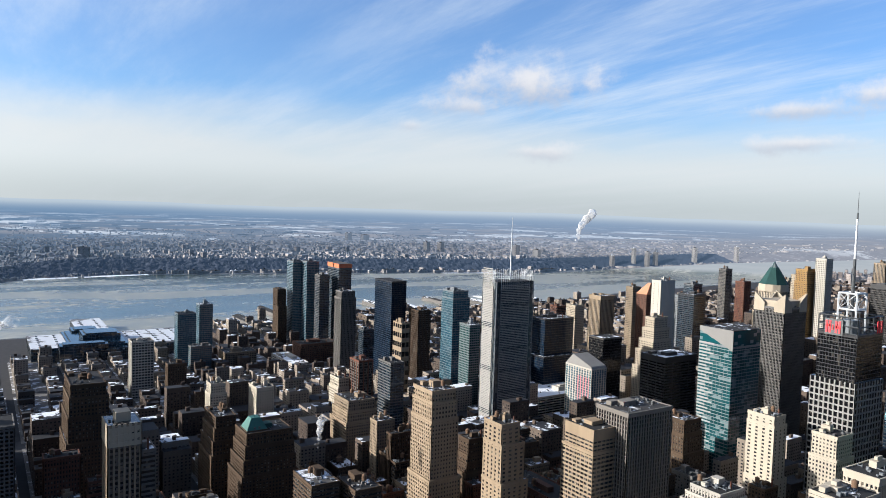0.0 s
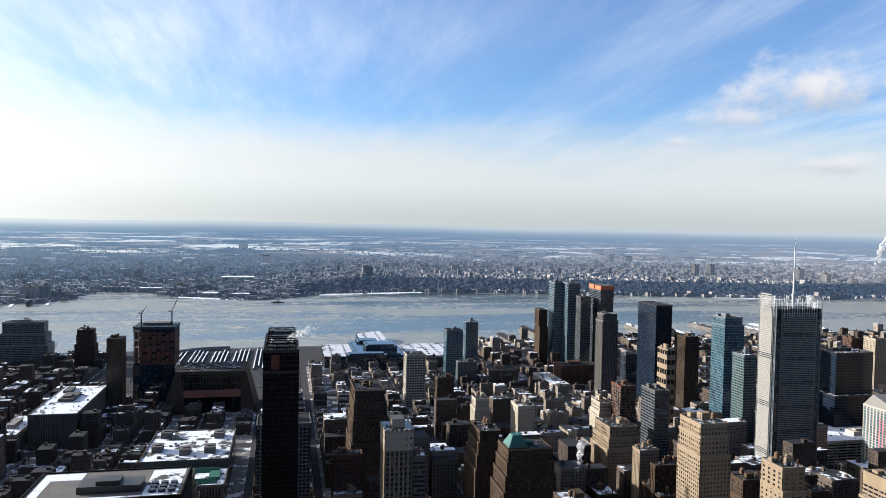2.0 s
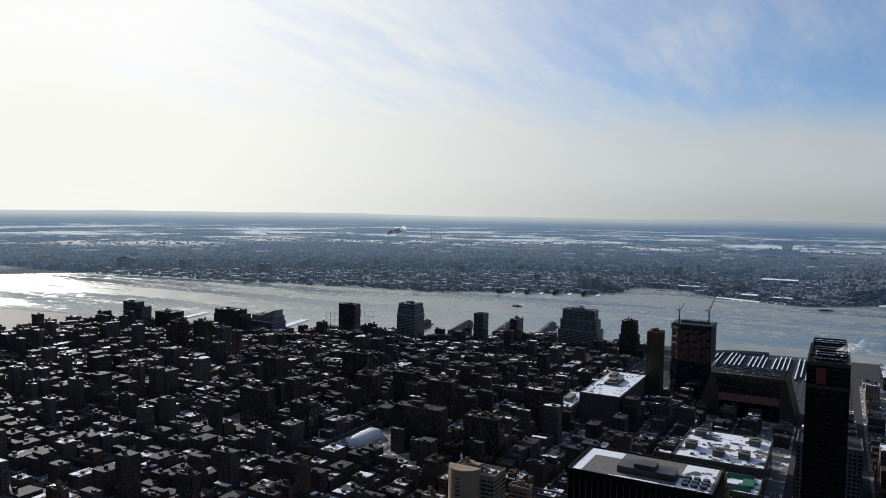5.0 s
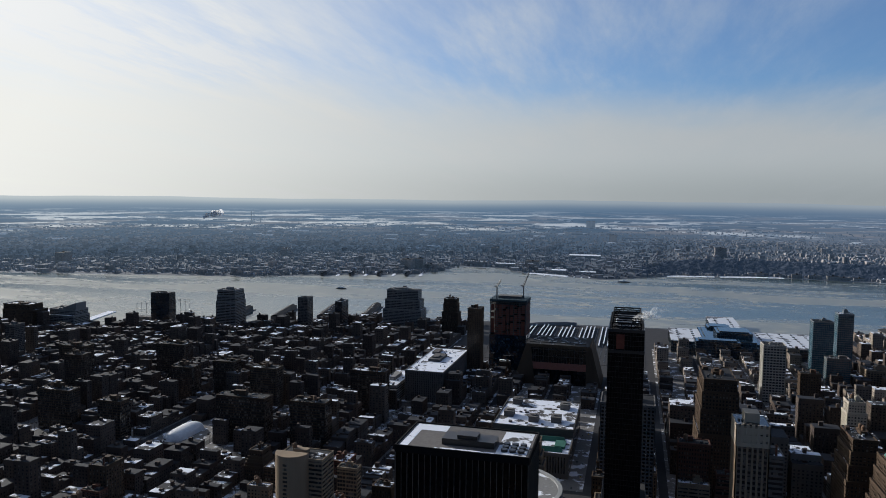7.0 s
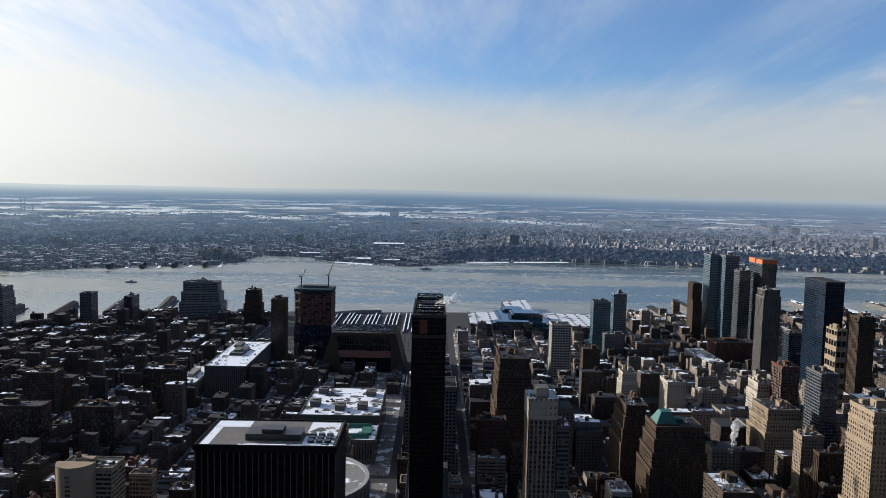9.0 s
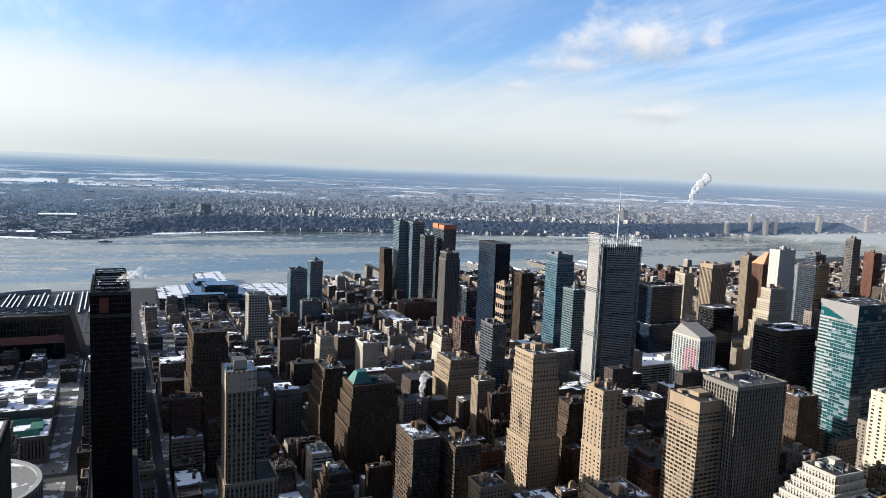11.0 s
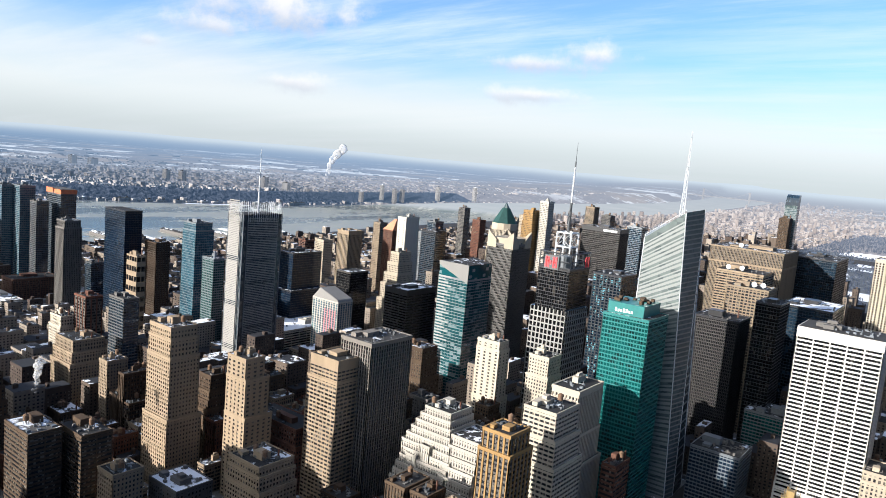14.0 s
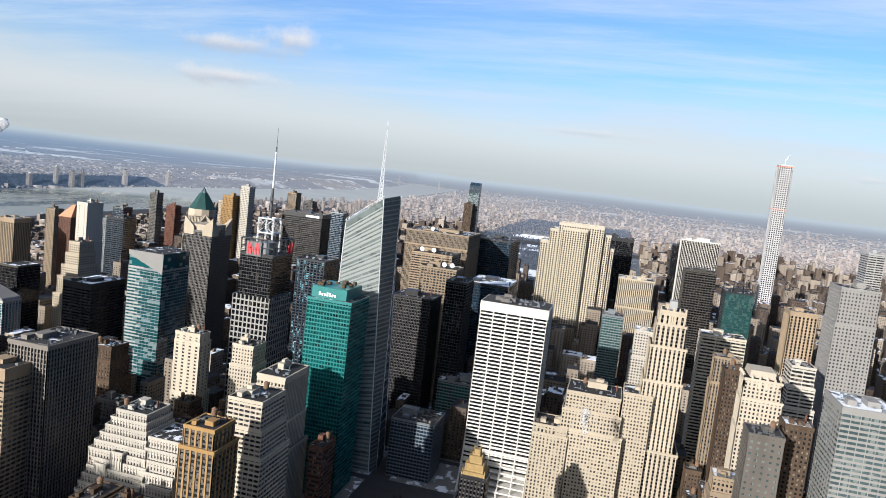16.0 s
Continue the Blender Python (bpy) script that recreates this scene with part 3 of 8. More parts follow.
def tower(name, x0, x1, y0, y1, h, label, walls=TAN, glass=GLASS, style="punched", roof=TAR, steps=(), z0=0.0, category="office building", crown=0.0, plant=2, tanks=0, group="", storey=0.0, bay=0.0, top=None, dark=False):
    """A building with storeys of windows, setbacks, cornices and a roof. steps: (height share, inset x0, x1, y0, y1) from the bottom up."""
    x0, x1, y0, y1 = min(x0, x1), max(x0, x1), min(y0, y1), max(y0, y1)
    root = thing(name, (x0 + x1) / 2, (y0 + y1) / 2, z0, label, category, group)
    st = STYLES[style] if isinstance(style, str) else style
    if storey or bay:
        st = (bay or st[0], st[1], storey or st[2], st[3] * (storey / st[2] if storey else 1), st[4], st[5])
    z = z0
    levels = [(s[0], *s[1:]) for s in steps] + [(1.0, 0, 0, 0, 0)]
    # steps count outwards from the topmost footprint
    for share, a, b, c, d in levels:
        zt = z0 + (h - z0) * share
        X0, X1, Y0, Y1 = x0 - a, x1 + b, y0 - c, y1 + d
        last = share == 1.0
        solid = crown if last else 0.0
        wall, core, deck = Shape(), Shape(), Shape()
        bands = Shape() if dark or style in ("upright", "fins") else None
        core.box(X0, X1, Y0, Y1, z, zt)
        facade(wall, X0, X1, Y0, Y1, z, zt - solid, st, bands)
        if solid:
            wall.ring(X0, X1, Y0, Y1, zt - solid, zt - 0.5, 0.3)
        parapet(wall, X0, X1, Y0, Y1, zt, 1.1, 1.4, st[4] + 0.12)
        deck.box(X0 + 0.36, X1 - 0.36, Y0 + 0.36, Y1 - 0.36, zt, zt + 0.35)
        z = zt
        wall.put("wall" if last else "setback_wall", walls, root)
        if bands:
            bands.put("spandrel", SPANDREL, root, "", "stuff")
        core.put("window_glass", glass, root)
        deck.put("roof" if last else "terrace", roof, root)
    if plant:
        roof_plant(root, x0, x1, y0, y1, h + 0.35, top or walls, plant)
    for k in range(tanks):
        water_tank(root, x0 + (x1 - x0) * dice.uniform(0.2, 0.8), y0 + (y1 - y0) * dice.uniform(0.2, 0.8), h + 0.3)
    grow = [max([s[k] for s in steps] + [0]) for k in (1, 2, 3, 4)]
    BUILT.append((x0 - grow[0], x1 + grow[1], y0 - grow[2], y1 + grow[3]))
    return root


BUILT = []      # footprints that the small lots keep clear of

# ---- ground, river, shores ----
NEAR_X = (-4300, -1939, -1510, -1256, -966, -673, -248, 400, 1650, 2230, 4083, 5240, 7250, 13600, 30000)
NEAR_Y = (900, 1365, 1428, 1465, 1598, 1790, 1830, 1870, 1925, 2050, 2217, 2120, 2280, 3200, 6500)
FAR_X = (-9000, -3187, -2447, -1848, -1442, -819, -760, -560, -469, -95, 156, 585, 1130, 1533, 2388, 3319, 4200, 6000, 8000, 11410, 20000, 30000)
FAR_Y = (2000, 2185, 2308, 2421, 2504, 2838, 3200, 3180, 3034, 2870, 3100, 3190, 3100, 3022, 2817, 2890, 3000, 2980, 3080, 3720, 5700, 8500)

def near_shore(x):
    return np.interp(x, NEAR_X, NEAR_Y)


def far_shore(x):
    return np.interp(x, FAR_X, FAR_Y)


def land_height(x, y):
    """The bluff over the far shore, and low land behind it."""
    inland = y - far_shore(x)
    rise = np.clip((inland - 110) / 150, 0, 1) * np.clip((x + 150) / 400, 0, 1) * (42 + 30 * np.clip((x - 5000) / 3000, 0, 1))
    fall = np.clip(1 - (inland - 1500) / 1500, 0, 1)
    return rise * fall + np.clip((x - 2300) / 2500, 0, 1) * np.clip((1900 - y) / 400, 0, 1) * 12


def drawn_in(p):
    """Places past the flat part drawn in along the line to the eye, so that the plain ends in a true horizon."""
    p = np.array(p, dtype=float)
    d = np.hypot(p[:, 0], p[:, 1])
    far = d > FLAT
    s = 1 - FLAT / np.maximum(d, FLAT)
    k = np.where(far, (FLAT + 700 * s) / np.maximum(d, 1), 1.0)
    p[:, 0] *= k
    p[:, 1] *= k
    p[:, 2] = 320 + (p[:, 2] - 320) * k
    return p


def put_far(shape, name, material, label, category, kind="stuff"):
    shape.v = drawn_in(shape.v).tolist()
    return tagged(shape.put(name, material), label, category, "", kind)


def make_land():
    radii = np.concatenate([np.arange(0, 2600, 100), np.arange(2600, FLAT, 32), FLAT / (1 - np.linspace(0, 0.885, 46))])
    turns = np.radians(np.arange(0, 360, 0.6))
    r, a = np.meshgrid(radii, turns, indexing="ij")
    x, y = r * np.cos(a), r * np.sin(a)
    z = land_height(x, y)
    hills = np.clip((r - 14000) / 20000, 0, 1) * (np.sin(a * 9) * 26 + np.sin(a * 23 + 1) * 16 + np.sin(a * 61) * 7 + 150)
    v = drawn_in(np.stack([x.ravel(), y.ravel(), (z + hills).ravel()], 1))
    n, f = len(turns), []
    for i in range(len(radii) - 1):
        for j in range(n):
            k = (j + 1) % n
            f.append((i * n + j, (i + 1) * n + j, (i + 1) * n + k, i * n + k))
    s = Shape()
    s.v, s.f = v.tolist(), f
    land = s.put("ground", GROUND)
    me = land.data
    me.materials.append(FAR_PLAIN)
    # past FLAT the ground's sunlight and haze are painted as emission
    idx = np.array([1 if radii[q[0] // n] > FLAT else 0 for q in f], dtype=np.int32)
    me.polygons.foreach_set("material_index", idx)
    me.polygons.foreach_set("use_smooth", [True] * len(f))
    tagged(land, "wintry ground with patches of snow reaching the horizon", "ground", "", "structure")
    w = Shape()
    xs = np.concatenate([np.arange(-8000, -3200, 200), np.arange(-3200, 4800, 40), np.arange(4800, 8000, 80), np.arange(8000, 26000, 200)])
    for a, b in zip(xs[:-1], xs[1:]):
        cuts = np.linspace(0, 1, 9)
        for c, d in zip(cuts[:-1], cuts[1:]):
            lerp = lambda q, c: float(near_shore(q) * (1 - c) + far_shore(q) * c)
            w.quad(*[(q, lerp(q, e), 0.3 + 7.0 * min(1.0, max(0.0, (math.hypot(q, lerp(q, e)) - 3900) / 500))) for q, e in ((a, c), (b, c), (b, d), (a, d))])
    road = Shape()
    for a, b in zip(xs[:-1], xs[1:]):
        if -4000 < a < 4000:
            road.quad((a, -1700, 0.06), (b, -1700, 0.06), (b, float(near_shore(b)) - 12, 0.06), (a, float(near_shore(a)) - 12, 0.06))
    put_far(road, "road", ASPHALT, "dark asphalt streets and avenues", "road", "structure")
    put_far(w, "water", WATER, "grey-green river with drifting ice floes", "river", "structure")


make_land()

# ---- known buildings, placed to fit the camera's view, west to north ----
tower("office_building", 96.5, 109.2, 551.6, 573.6, 135.5, "pale grey office slab beside the brown tower", walls=GREY, style="ribbon")
tower("hotel_building", 76.8, 108.9, 796.3, 856.3, 130.5, "massive brown brick hotel with setbacks and a broad crown", walls=BROWN, style="punched", steps=((0.55, 4.2, 10.9, 3.4, 3.4), (0.75, 2.5, 5.9, 1.7, 1.7), (0.9, 1.3, 2.5, 0.8, 0.8)), tanks=1)
tower("loft_building", 203.8, 235.8, 1213.0, 1243.0, 91.9, "white concrete loft building with rows of square windows", walls=WHITE, style="grid", storey=4.4)
tower("apartment_tower", 318.2, 351.8, 1414.7, 1441.9, 102.0, "slim blue-grey glass apartment tower", walls=STEEL, glass=GLASS_BLUE, style="curtain", category="apartment tower")
tower("apartment_tower", 363.2, 388.7, 1434.7, 1460.0, 115.0, "tall blue-grey glass apartment tower beside its twin", walls=STEEL, glass=GLASS_BLUE, style="curtain", category="apartment tower")
tower("apartment_building", 330.0, 367.4, 1360.5, 1381.3, 47.5, "low glass wing at the foot of twin towers", walls=GREY, glass=GLASS_BLUE, style="panes", category="apartment building")
tower("loft_building", 239.5, 266.1, 1124.8, 1143.8, 70.2, "square brown brick loft building", walls=BROWN)
tower("apartment_tower", 559.6, 578.9, 1541.6, 1570.2, 125.9, "reddish brown apartment tower by the river", walls=BROWN, style="punched", category="apartment tower", steps=((0.7, 0.0, 0.0, 5.9, 0.0),))
tower("apartment_tower", 590.4, 618.4, 1530.0, 1567.6, 189.3, "tall silver-blue glass apartment tower by the river", walls=STEEL, glass=GLASS_BLUE, style="panes", category="apartment tower", group="riverside glass towers")
tower("apartment_tower", 611.1, 639.1, 1500.3, 1536.0, 190.7, "tall silver-blue glass apartment tower by the river", walls=STEEL, glass=GLASS_BLUE, style="panes", category="apartment tower", group="riverside glass towers")
tower("apartment_tower", 613.6, 635.6, 1434.2, 1461.4, 166.6, "dark slim glass apartment tower", walls=GREY, glass=GLASS_NAVY, style="panes", category="apartment tower")
tower("apartment_tower", 581.6, 607.6, 1251.5, 1279.4, 153.6, "grey-tan brick tower with a stepped top", walls=GREY, style="upright", category="apartment tower", steps=((0.92, 1.7, 1.7, 1.7, 1.7),))
tower("apartment_building", 637.6, 661.3, 1268.8, 1291.1, 74.0, "dark glass mid-rise block", walls=DARK_STEEL, glass=GLASS_NAVY, style="curtain")
tower("apartment_tower", 626.8, 656.8, 1138.9, 1204.2, 182.7, "dark green-black glass slab tower", walls=BLACK, glass=GLASS_DEEP, style="curtain", category="apartment tower", plant=0)
tower("apartment_tower", 535.2, 547.9, 938.1, 964.2, 143.4, "narrow tower with pale and dark brick bands", walls=TAN, glass=GLASS_DARK, style=(6.0, 1.0, 14.0, 7.0, 0.3, 0.4), category="apartment tower")
tower("apartment_tower", 659.5, 683.2, 1097.0, 1130.9, 134.3, "dark brown brick apartment tower", walls=BROWN, style="upright", category="apartment tower")
tower("apartment_tower", 426.8, 446.8, 859.9, 887.5, 111.3, "red and white striped brick apartment block", walls=RED, style="upright", category="apartment tower", bay=6.5)
tower("hotel_tower", 435.2, 454.1, 787.8, 821.0, 121.7, "slim dark glass hotel with a red and white top", walls=GREY, glass=GLASS_NAVY, style="panes", category="hotel tower")
tower("apartment_tower", 627.6, 655.7, 939.7, 970.7, 188.2, "tall pale-blue glass apartment tower with a notched top", walls=STEEL, glass=GLASS_BLUE, style="curtain", category="apartment tower", steps=((0.94, 0.0, 3.4, 0.0, 2.5),))
tower("apartment_tower", 598.5, 615.8, 850.5, 876.8, 150.2, "green glass mid-rise tower beside a taller one", walls=STEEL, glass=GLASS_GREEN, style="panes", category="apartment tower")
tower("office_tower", 755.5, 815.6, 867.0, 897.8, 146.9, "deep blue glass tower in shade", walls=BLACK, glass=GLASS_DEEP, style="curtain", steps=((0.6, 7.6, 0.0, 8.4, 0.0),))
tower("office_tower", 738.4, 799.5, 613.5, 653.7, 135.6, "black glass office block with pale bands and snowy roof", walls=BLACK, glass=GLASS_DARK, style="ribbon", roof=SNOWY, crown=7.0)
tower("office_tower", 850.9, 897.7, 525.3, 566.6, 205.5, "dark ribbed office tower with a pale winged crown", walls=masonry("dark_grey_metal_fin", (0.075, 0.072, 0.07), (0.085, 0.082, 0.08), 0.45, spread=0.2), glass=GLASS_DARK, style="fins")
tower("apartment_tower", 1294.1, 1325.1, 758.6, 780.6, 224.3, "orange-brown brick tower with a stepped top", walls=GOLD_BRICK, category="apartment tower", steps=((0.9, 0.8, 0.8, 1.3, 1.3),))
tower("apartment_tower", 1309.2, 1330.7, 732.2, 752.2, 246.0, "sheer white slab apartment tower", walls=WHITE, category="apartment tower")
tower("apartment_tower", 900.1, 932.7, 763.0, 781.4, 214.7, "sheer white tower with few windows", walls=WHITE, style=(9.0, 7.9, 4.0, 2.6, 0.2, 0.2), category="apartment tower", steps=((0.72, 1.3, 1.3, 1.7, 2.5),))
tower("hotel_building", 851.7, 880.0, 731.0, 748.0, 163.7, "tan brick building stepped like a ziggurat", walls=BUFF, steps=((0.55, 12.0, 8.0, 12.0, 12.0), (0.70, 9.0, 6.0, 8.0, 9.0), (0.80, 6.0, 4.0, 5.0, 6.0), (0.90, 3.0, 2.0, 2.5, 3.0)))
tower("apartment_tower", 888.0, 919.5, 879.7, 907.0, 176.9, "tan apartment tower with vertical window strips", walls=SAND, crown=6.0, style="upright", category="apartment tower")
tower("office_tower", 461.0, 515.4, 418.7, 455.8, 150.0, "broad grey-brown office slab with fine vertical ribs", walls=masonry("grey_brown_stone", (0.185, 0.168, 0.148), (0.165, 0.150, 0.135), spread=0.25), glass=GLASS_DARK, style=(3.2, 1.1, 3.8, 0.9, 0.7, 0.1), roof=TAR_BARE, plant=4, crown=3.0)
tower("office_tower", 436.1, 478.7, 433.2, 467.9, 135.0, "tan office tower with long horizontal window bands", walls=SAND, style=(5.0, 0.7, 3.7, 1.7, 0.2, 0.35), crown=9.0, steps=((0.86, 1.7, 4.2, 1.7, 1.7),))
tower("office_building", 598.1, 623.1, 469.0, 494.0, 111.6, "slender brown brick office building with setbacks", walls=BROWN, steps=((0.7, 3.4, 4.2, 2.5, 2.5), (0.88, 1.3, 1.7, 0.8, 0.8)), tanks=1)
tower("office_tower", 644.9, 662.8, 402.0, 430.4, 127.0, "slender white brick tower with a blank flank", walls=CREAM, style=(7.0, 4.6, 3.6, 1.8, 0.3, 0.2), steps=((0.5, 0.8, 6.7, 0.8, 0.8), (0.93, 0.4, 1.7, 0.8, 0.4),), tanks=1, crown=3.0)
tower("office_building", 618.8, 643.2, 327.3, 349.3, 132.6, "slender cream brick tower", walls=CREAM, steps=((0.85, 1.3, 1.7, 1.3, 1.3),), tanks=1)
tower("office_building", 542.9, 588.2, 255.6, 280.9, 134.1, "pale limestone building with narrow vertical piers", walls=CREAM, style=(3.0, 1.4, 3.7, 1.2, 0.7, 0.15), steps=((0.5, 2.5, 5.9, 2.5, 3.4), (0.7, 0.0, 2.5, 0.0, 1.7)), crown=5.0)
tower("loft_building", 405.8, 430.0, 237.0, 258.6, 137.4, "golden brick tower with tall window bays and a cornice", walls=GOLD_BRICK, style="upright", bay=4.5, steps=((0.9, 1.3, 3.4, 1.7, 1.7),), tanks=1)
tower("office_building", 464.1, 500.1, 234.5, 261.7, 139.7, "office building with pale spandrel bands and terraces", walls=CREAM, glass=GLASS, style=(4.5, 0.7, 3.7, 1.7, 0.2, 0.35), steps=((0.7, 1.3, 8.4, 3.4, 5.0), (0.85, 0.4, 3.4, 1.7, 2.1)), tanks=1)
tower("loft_building", 267.8, 292.0, 491.8, 513.6, 62.0, "tan brick loft building with a chimney", walls=SAND, style="punched", plant=3, tanks=1)
tower("loft_building", 342.0, 376.0, 416.0, 452.0, 72.0, "wide tan loft building with setbacks and rooftop plant", walls=SAND, steps=((0.74, 1.7, 0.8, 4.2, 2.5), (0.9, 0.8, 0.4, 2.1, 1.3)), roof=TAR, plant=4, tanks=2)
tower("loft_building", 260.0, 284.0, 525.0, 562.0, 84.0, "dark grey-brown loft building with a broad flat roof", walls=BROWN, style="ribbon", roof=TAR, plant=3, tanks=1)
tower("loft_building", 306.0, 338.0, 468.0, 506.0, 45.0, "low grey loft building under bright snow", walls=GREY, roof=SNOWY, plant=3)
tower("loft_building", 160.0, 177.0, 552.0, 577.0, 63.0, "brown brick loft building stepping up to a white top storey", walls=BROWN, steps=((0.62, 5.0, 4.0, 5.0, 4.0), (0.76, 3.0, 2.5, 3.0, 2.5), (0.88, 1.5, 1.2, 1.5, 1.2)), top=WHITE, plant=4, tanks=1)
tower("loft_building", 155.0, 184.0, 488.0, 520.0, 55.0, "tan loft building with a pale flat roof and penthouse", walls=SAND, roof=DUSTED, plant=4, tanks=1)
tower("loft_building", 429.7, 459.7, 474.3, 541.1, 61.8, "red-brown brick loft building with stepped wings", walls=RED, steps=((0.75, 1.7, 4.2, 3.4, 3.4),), tanks=1)
tower("office_building", 384.1, 404.0, 492.5, 518.0, 131.0, "tall narrow brown brick tower with a blank side", walls=SAND, style=(6.0, 3.4, 3.6, 1.9, 0.3, 0.25), steps=((0.6, 0.5, 9.0, 3.0, 0.8), (0.86, 0.3, 5.0, 1.5, 0.4)), tanks=1)
tower("office_tower", 349.9, 375.3, 553.7, 586.4, 150.2, "tall tan brick tower with vertical piers and stepped crown", walls=SAND, style=(3.2, 1.6, 3.7, 1.9, 0.5, 0.35), steps=((0.45, 2.5, 5.9, 3.4, 3.4), (0.82, 0.8, 2.5, 2.1, 1.7), (0.93, 0.4, 1.3, 1.3, 0.8)), crown=3.0, tanks=1)
tower("loft_building", 298.3, 320.6, 891.4, 922.9, 81.6, "pale tan loft building", walls=CREAM, tanks=1)
tower("loft_building", 250.2, 268.0, 926.8, 948.1, 84.1, "pale tan loft building with a stepped top", walls=CREAM, steps=((0.85, 1.3, 1.3, 2.1, 1.3),), tanks=1)
tower("loft_building", 214.1, 259.2, 666.5, 701.8, 98.1, "brown stepped loft building with a green copper roof house", walls=BROWN, steps=((0.6, 5.9, 4.2, 5.9, 4.2), (0.75, 3.8, 2.5, 3.8, 2.5), (0.88, 1.7, 1.3, 1.7, 1.3)), top=COPPER)
tower("loft_building", 203.2, 223.3, 732.3, 775.1, 98.6, "brown loft building stepping back floor by floor", walls=BROWN, steps=((0.6, 5.0, 4.2, 3.4, 4.2), (0.75, 3.4, 2.5, 2.1, 2.5), (0.88, 1.7, 1.3, 0.8, 1.3)), tanks=2)
tower("loft_building", 411.5, 428.4, 889.4, 917.2, 82.8, "cream brick loft building", walls=CREAM, steps=((0.85, 1.3, 1.3, 1.3, 1.3),), tanks=1)
tower("loft_building", 372.1, 406.5, 775.3, 815.7, 83.9, "cream and tan stepped loft building", walls=TAN, steps=((0.7, 4.2, 3.4, 3.8, 3.4), (0.85, 2.1, 1.7, 2.1, 1.7)), tanks=2)
tower("loft_building", 374.9, 396.8, 706.7, 723.3, 77.7, "tan brick loft building", walls=TAN, tanks=1)
tower("loft_building", 229.3, 254.0, 543.6, 583.8, 87.4, "dark grey-brown loft building with a snowy roof", walls=BROWN, roof=SNOWY, style="ribbon", tanks=1)
tower("office_tower", 855.9, 903.7, 363.7, 402.7, 188.6, "blue-black glass tower with bright cyan panes", walls=BLACK, glass=GLASS_CYAN, style=(5.0, 1.2, 3.9, 1.2, 0.3, 0.2))
tower("office_tower", 1500, 1540, -21.6, 41.6, 229.8, "black glass slab framed in white stone", walls=BLACK, glass=GLASS_DARK, style="sheer", crown=6.0)
tower("office_tower", 1125.3, 1218.8, 237.2, 341.8, 223.0, "huge brown masonry office block with rooftop dishes", walls=TAN, style="fins", glass=GLASS, steps=((0.9, 0.8, 0.0, 0.0, 0.0),), roof=TAR_BARE)
tower("office_tower", 1022.9, 1080.2, 237.2, 298.6, 199.7, "brown stone office block with window bands", walls=TAN, style="ribbon", roof=TAR_BARE)
tower("office_building", 956.5, 996.5, 213.2, 263.3, 189.2, "brown stone office block with rooftop dishes", walls=TAN, style="grid", roof=TAR_BARE)
tower("office_tower", 1236.2, 1341.9, 185.1, 244.3, 213.8, "dark glass office tower with a pale colonnaded top", walls=BLACK, glass=GLASS_NAVY, style="curtain")
tower("office_building", 950.0, 1034.1, 138.4, 195.7, 177.9, "low dark glass office block with a snowy roof", walls=BLACK, glass=GLASS_NAVY, style="curtain", roof=SNOWY)
tower("office_tower", 846, 892, 215.0, 264.6, 163.5, "black glass slab with fine vertical ribs", walls=BLACK, glass=GLASS_DARK, style="fins")
tower("office_tower", 840, 885, 173.1, 198.1, 191.6, "black glass slab with a snowy roof", walls=BLACK, glass=GLASS_DARK, style="curtain")
tower("apartment_tower", 1850, 1880, 389.8, 412.4, 245.6, "slim brown brick tower with a dome", walls=BROWN, category="apartment tower")
tower("office_tower", 1200, 1240, -57.0, -1.7, 184.8, "limestone tower with close vertical piers", walls=BUFF, style="upright", steps=((0.75, 2.5, 0.0, 5.0, 0.0),))
tower("office_building", 1000, 1030, -15.1, 13.2, 153.8, "teal glass office building", walls=STEEL, glass=GLASS_GREEN, style="panes")
tower("hotel_building", 900, 930, -55.4, -29.8, 157.6, "white brick hotel with square windows", walls=WHITE, steps=((0.8, 1.3, 0.0, 1.7, 2.5),), category="hotel")
tower("office_building", 705, 750, -19.2, 32.6, 123.0, "broad cream limestone office building with setbacks", walls=BUFF, glass=GLASS_LIT, steps=((0.7, 5.0, 2.5, 5.9, 4.2), (0.86, 2.5, 1.3, 2.5, 2.1)), plant=3, tanks=1)
tower("office_building", 700, 735, 26.9, 60.2, 85.8, "cream limestone wing with tall pilasters", walls=BUFF, glass=GLASS_LIT, style=(3.6, 1.8, 3.7, 1.4, 0.6, 0.25), steps=((0.9, 1.3, 0.0, 1.3, 0.0),))
tower("office_building", 708, 743, -48.6, -21.1, 130.2, "cream brick office building with a sloping roof house", walls=BUFF, glass=GLASS_LIT, tanks=1)
tower("office_tower", 1550, 1590, -140.2, -99.6, 228.1, "slim black glass slab tower", walls=BLACK, glass=GLASS_DARK, style="sheer")
tower("office_tower", 1500, 1535, -183.3, -111.9, 244.4, "white striped marble office slab", walls=TRAVERTINE, glass=GLASS_DARK, style="fins", bay=3.0)
tower("office_tower", 1096.0, 1136.0, -135.8, -93.2, 221.4, "mottled bronze glass office tower", walls=BRONZE, glass=GLASS_DARK, style="panes", bay=4.0)
tower("office_tower", 1089.6, 1134.6, -189.2, -150.9, 198.7, "dark green glass office tower", walls=BLACK, glass=GLASS_GREEN, style="curtain")
tower("office_building", 844.2, 874.2, -145.6, -98.7, 175.0, "pinkish stone office building with dark window bands", walls=CREAM, glass=GLASS, style="ribbon")
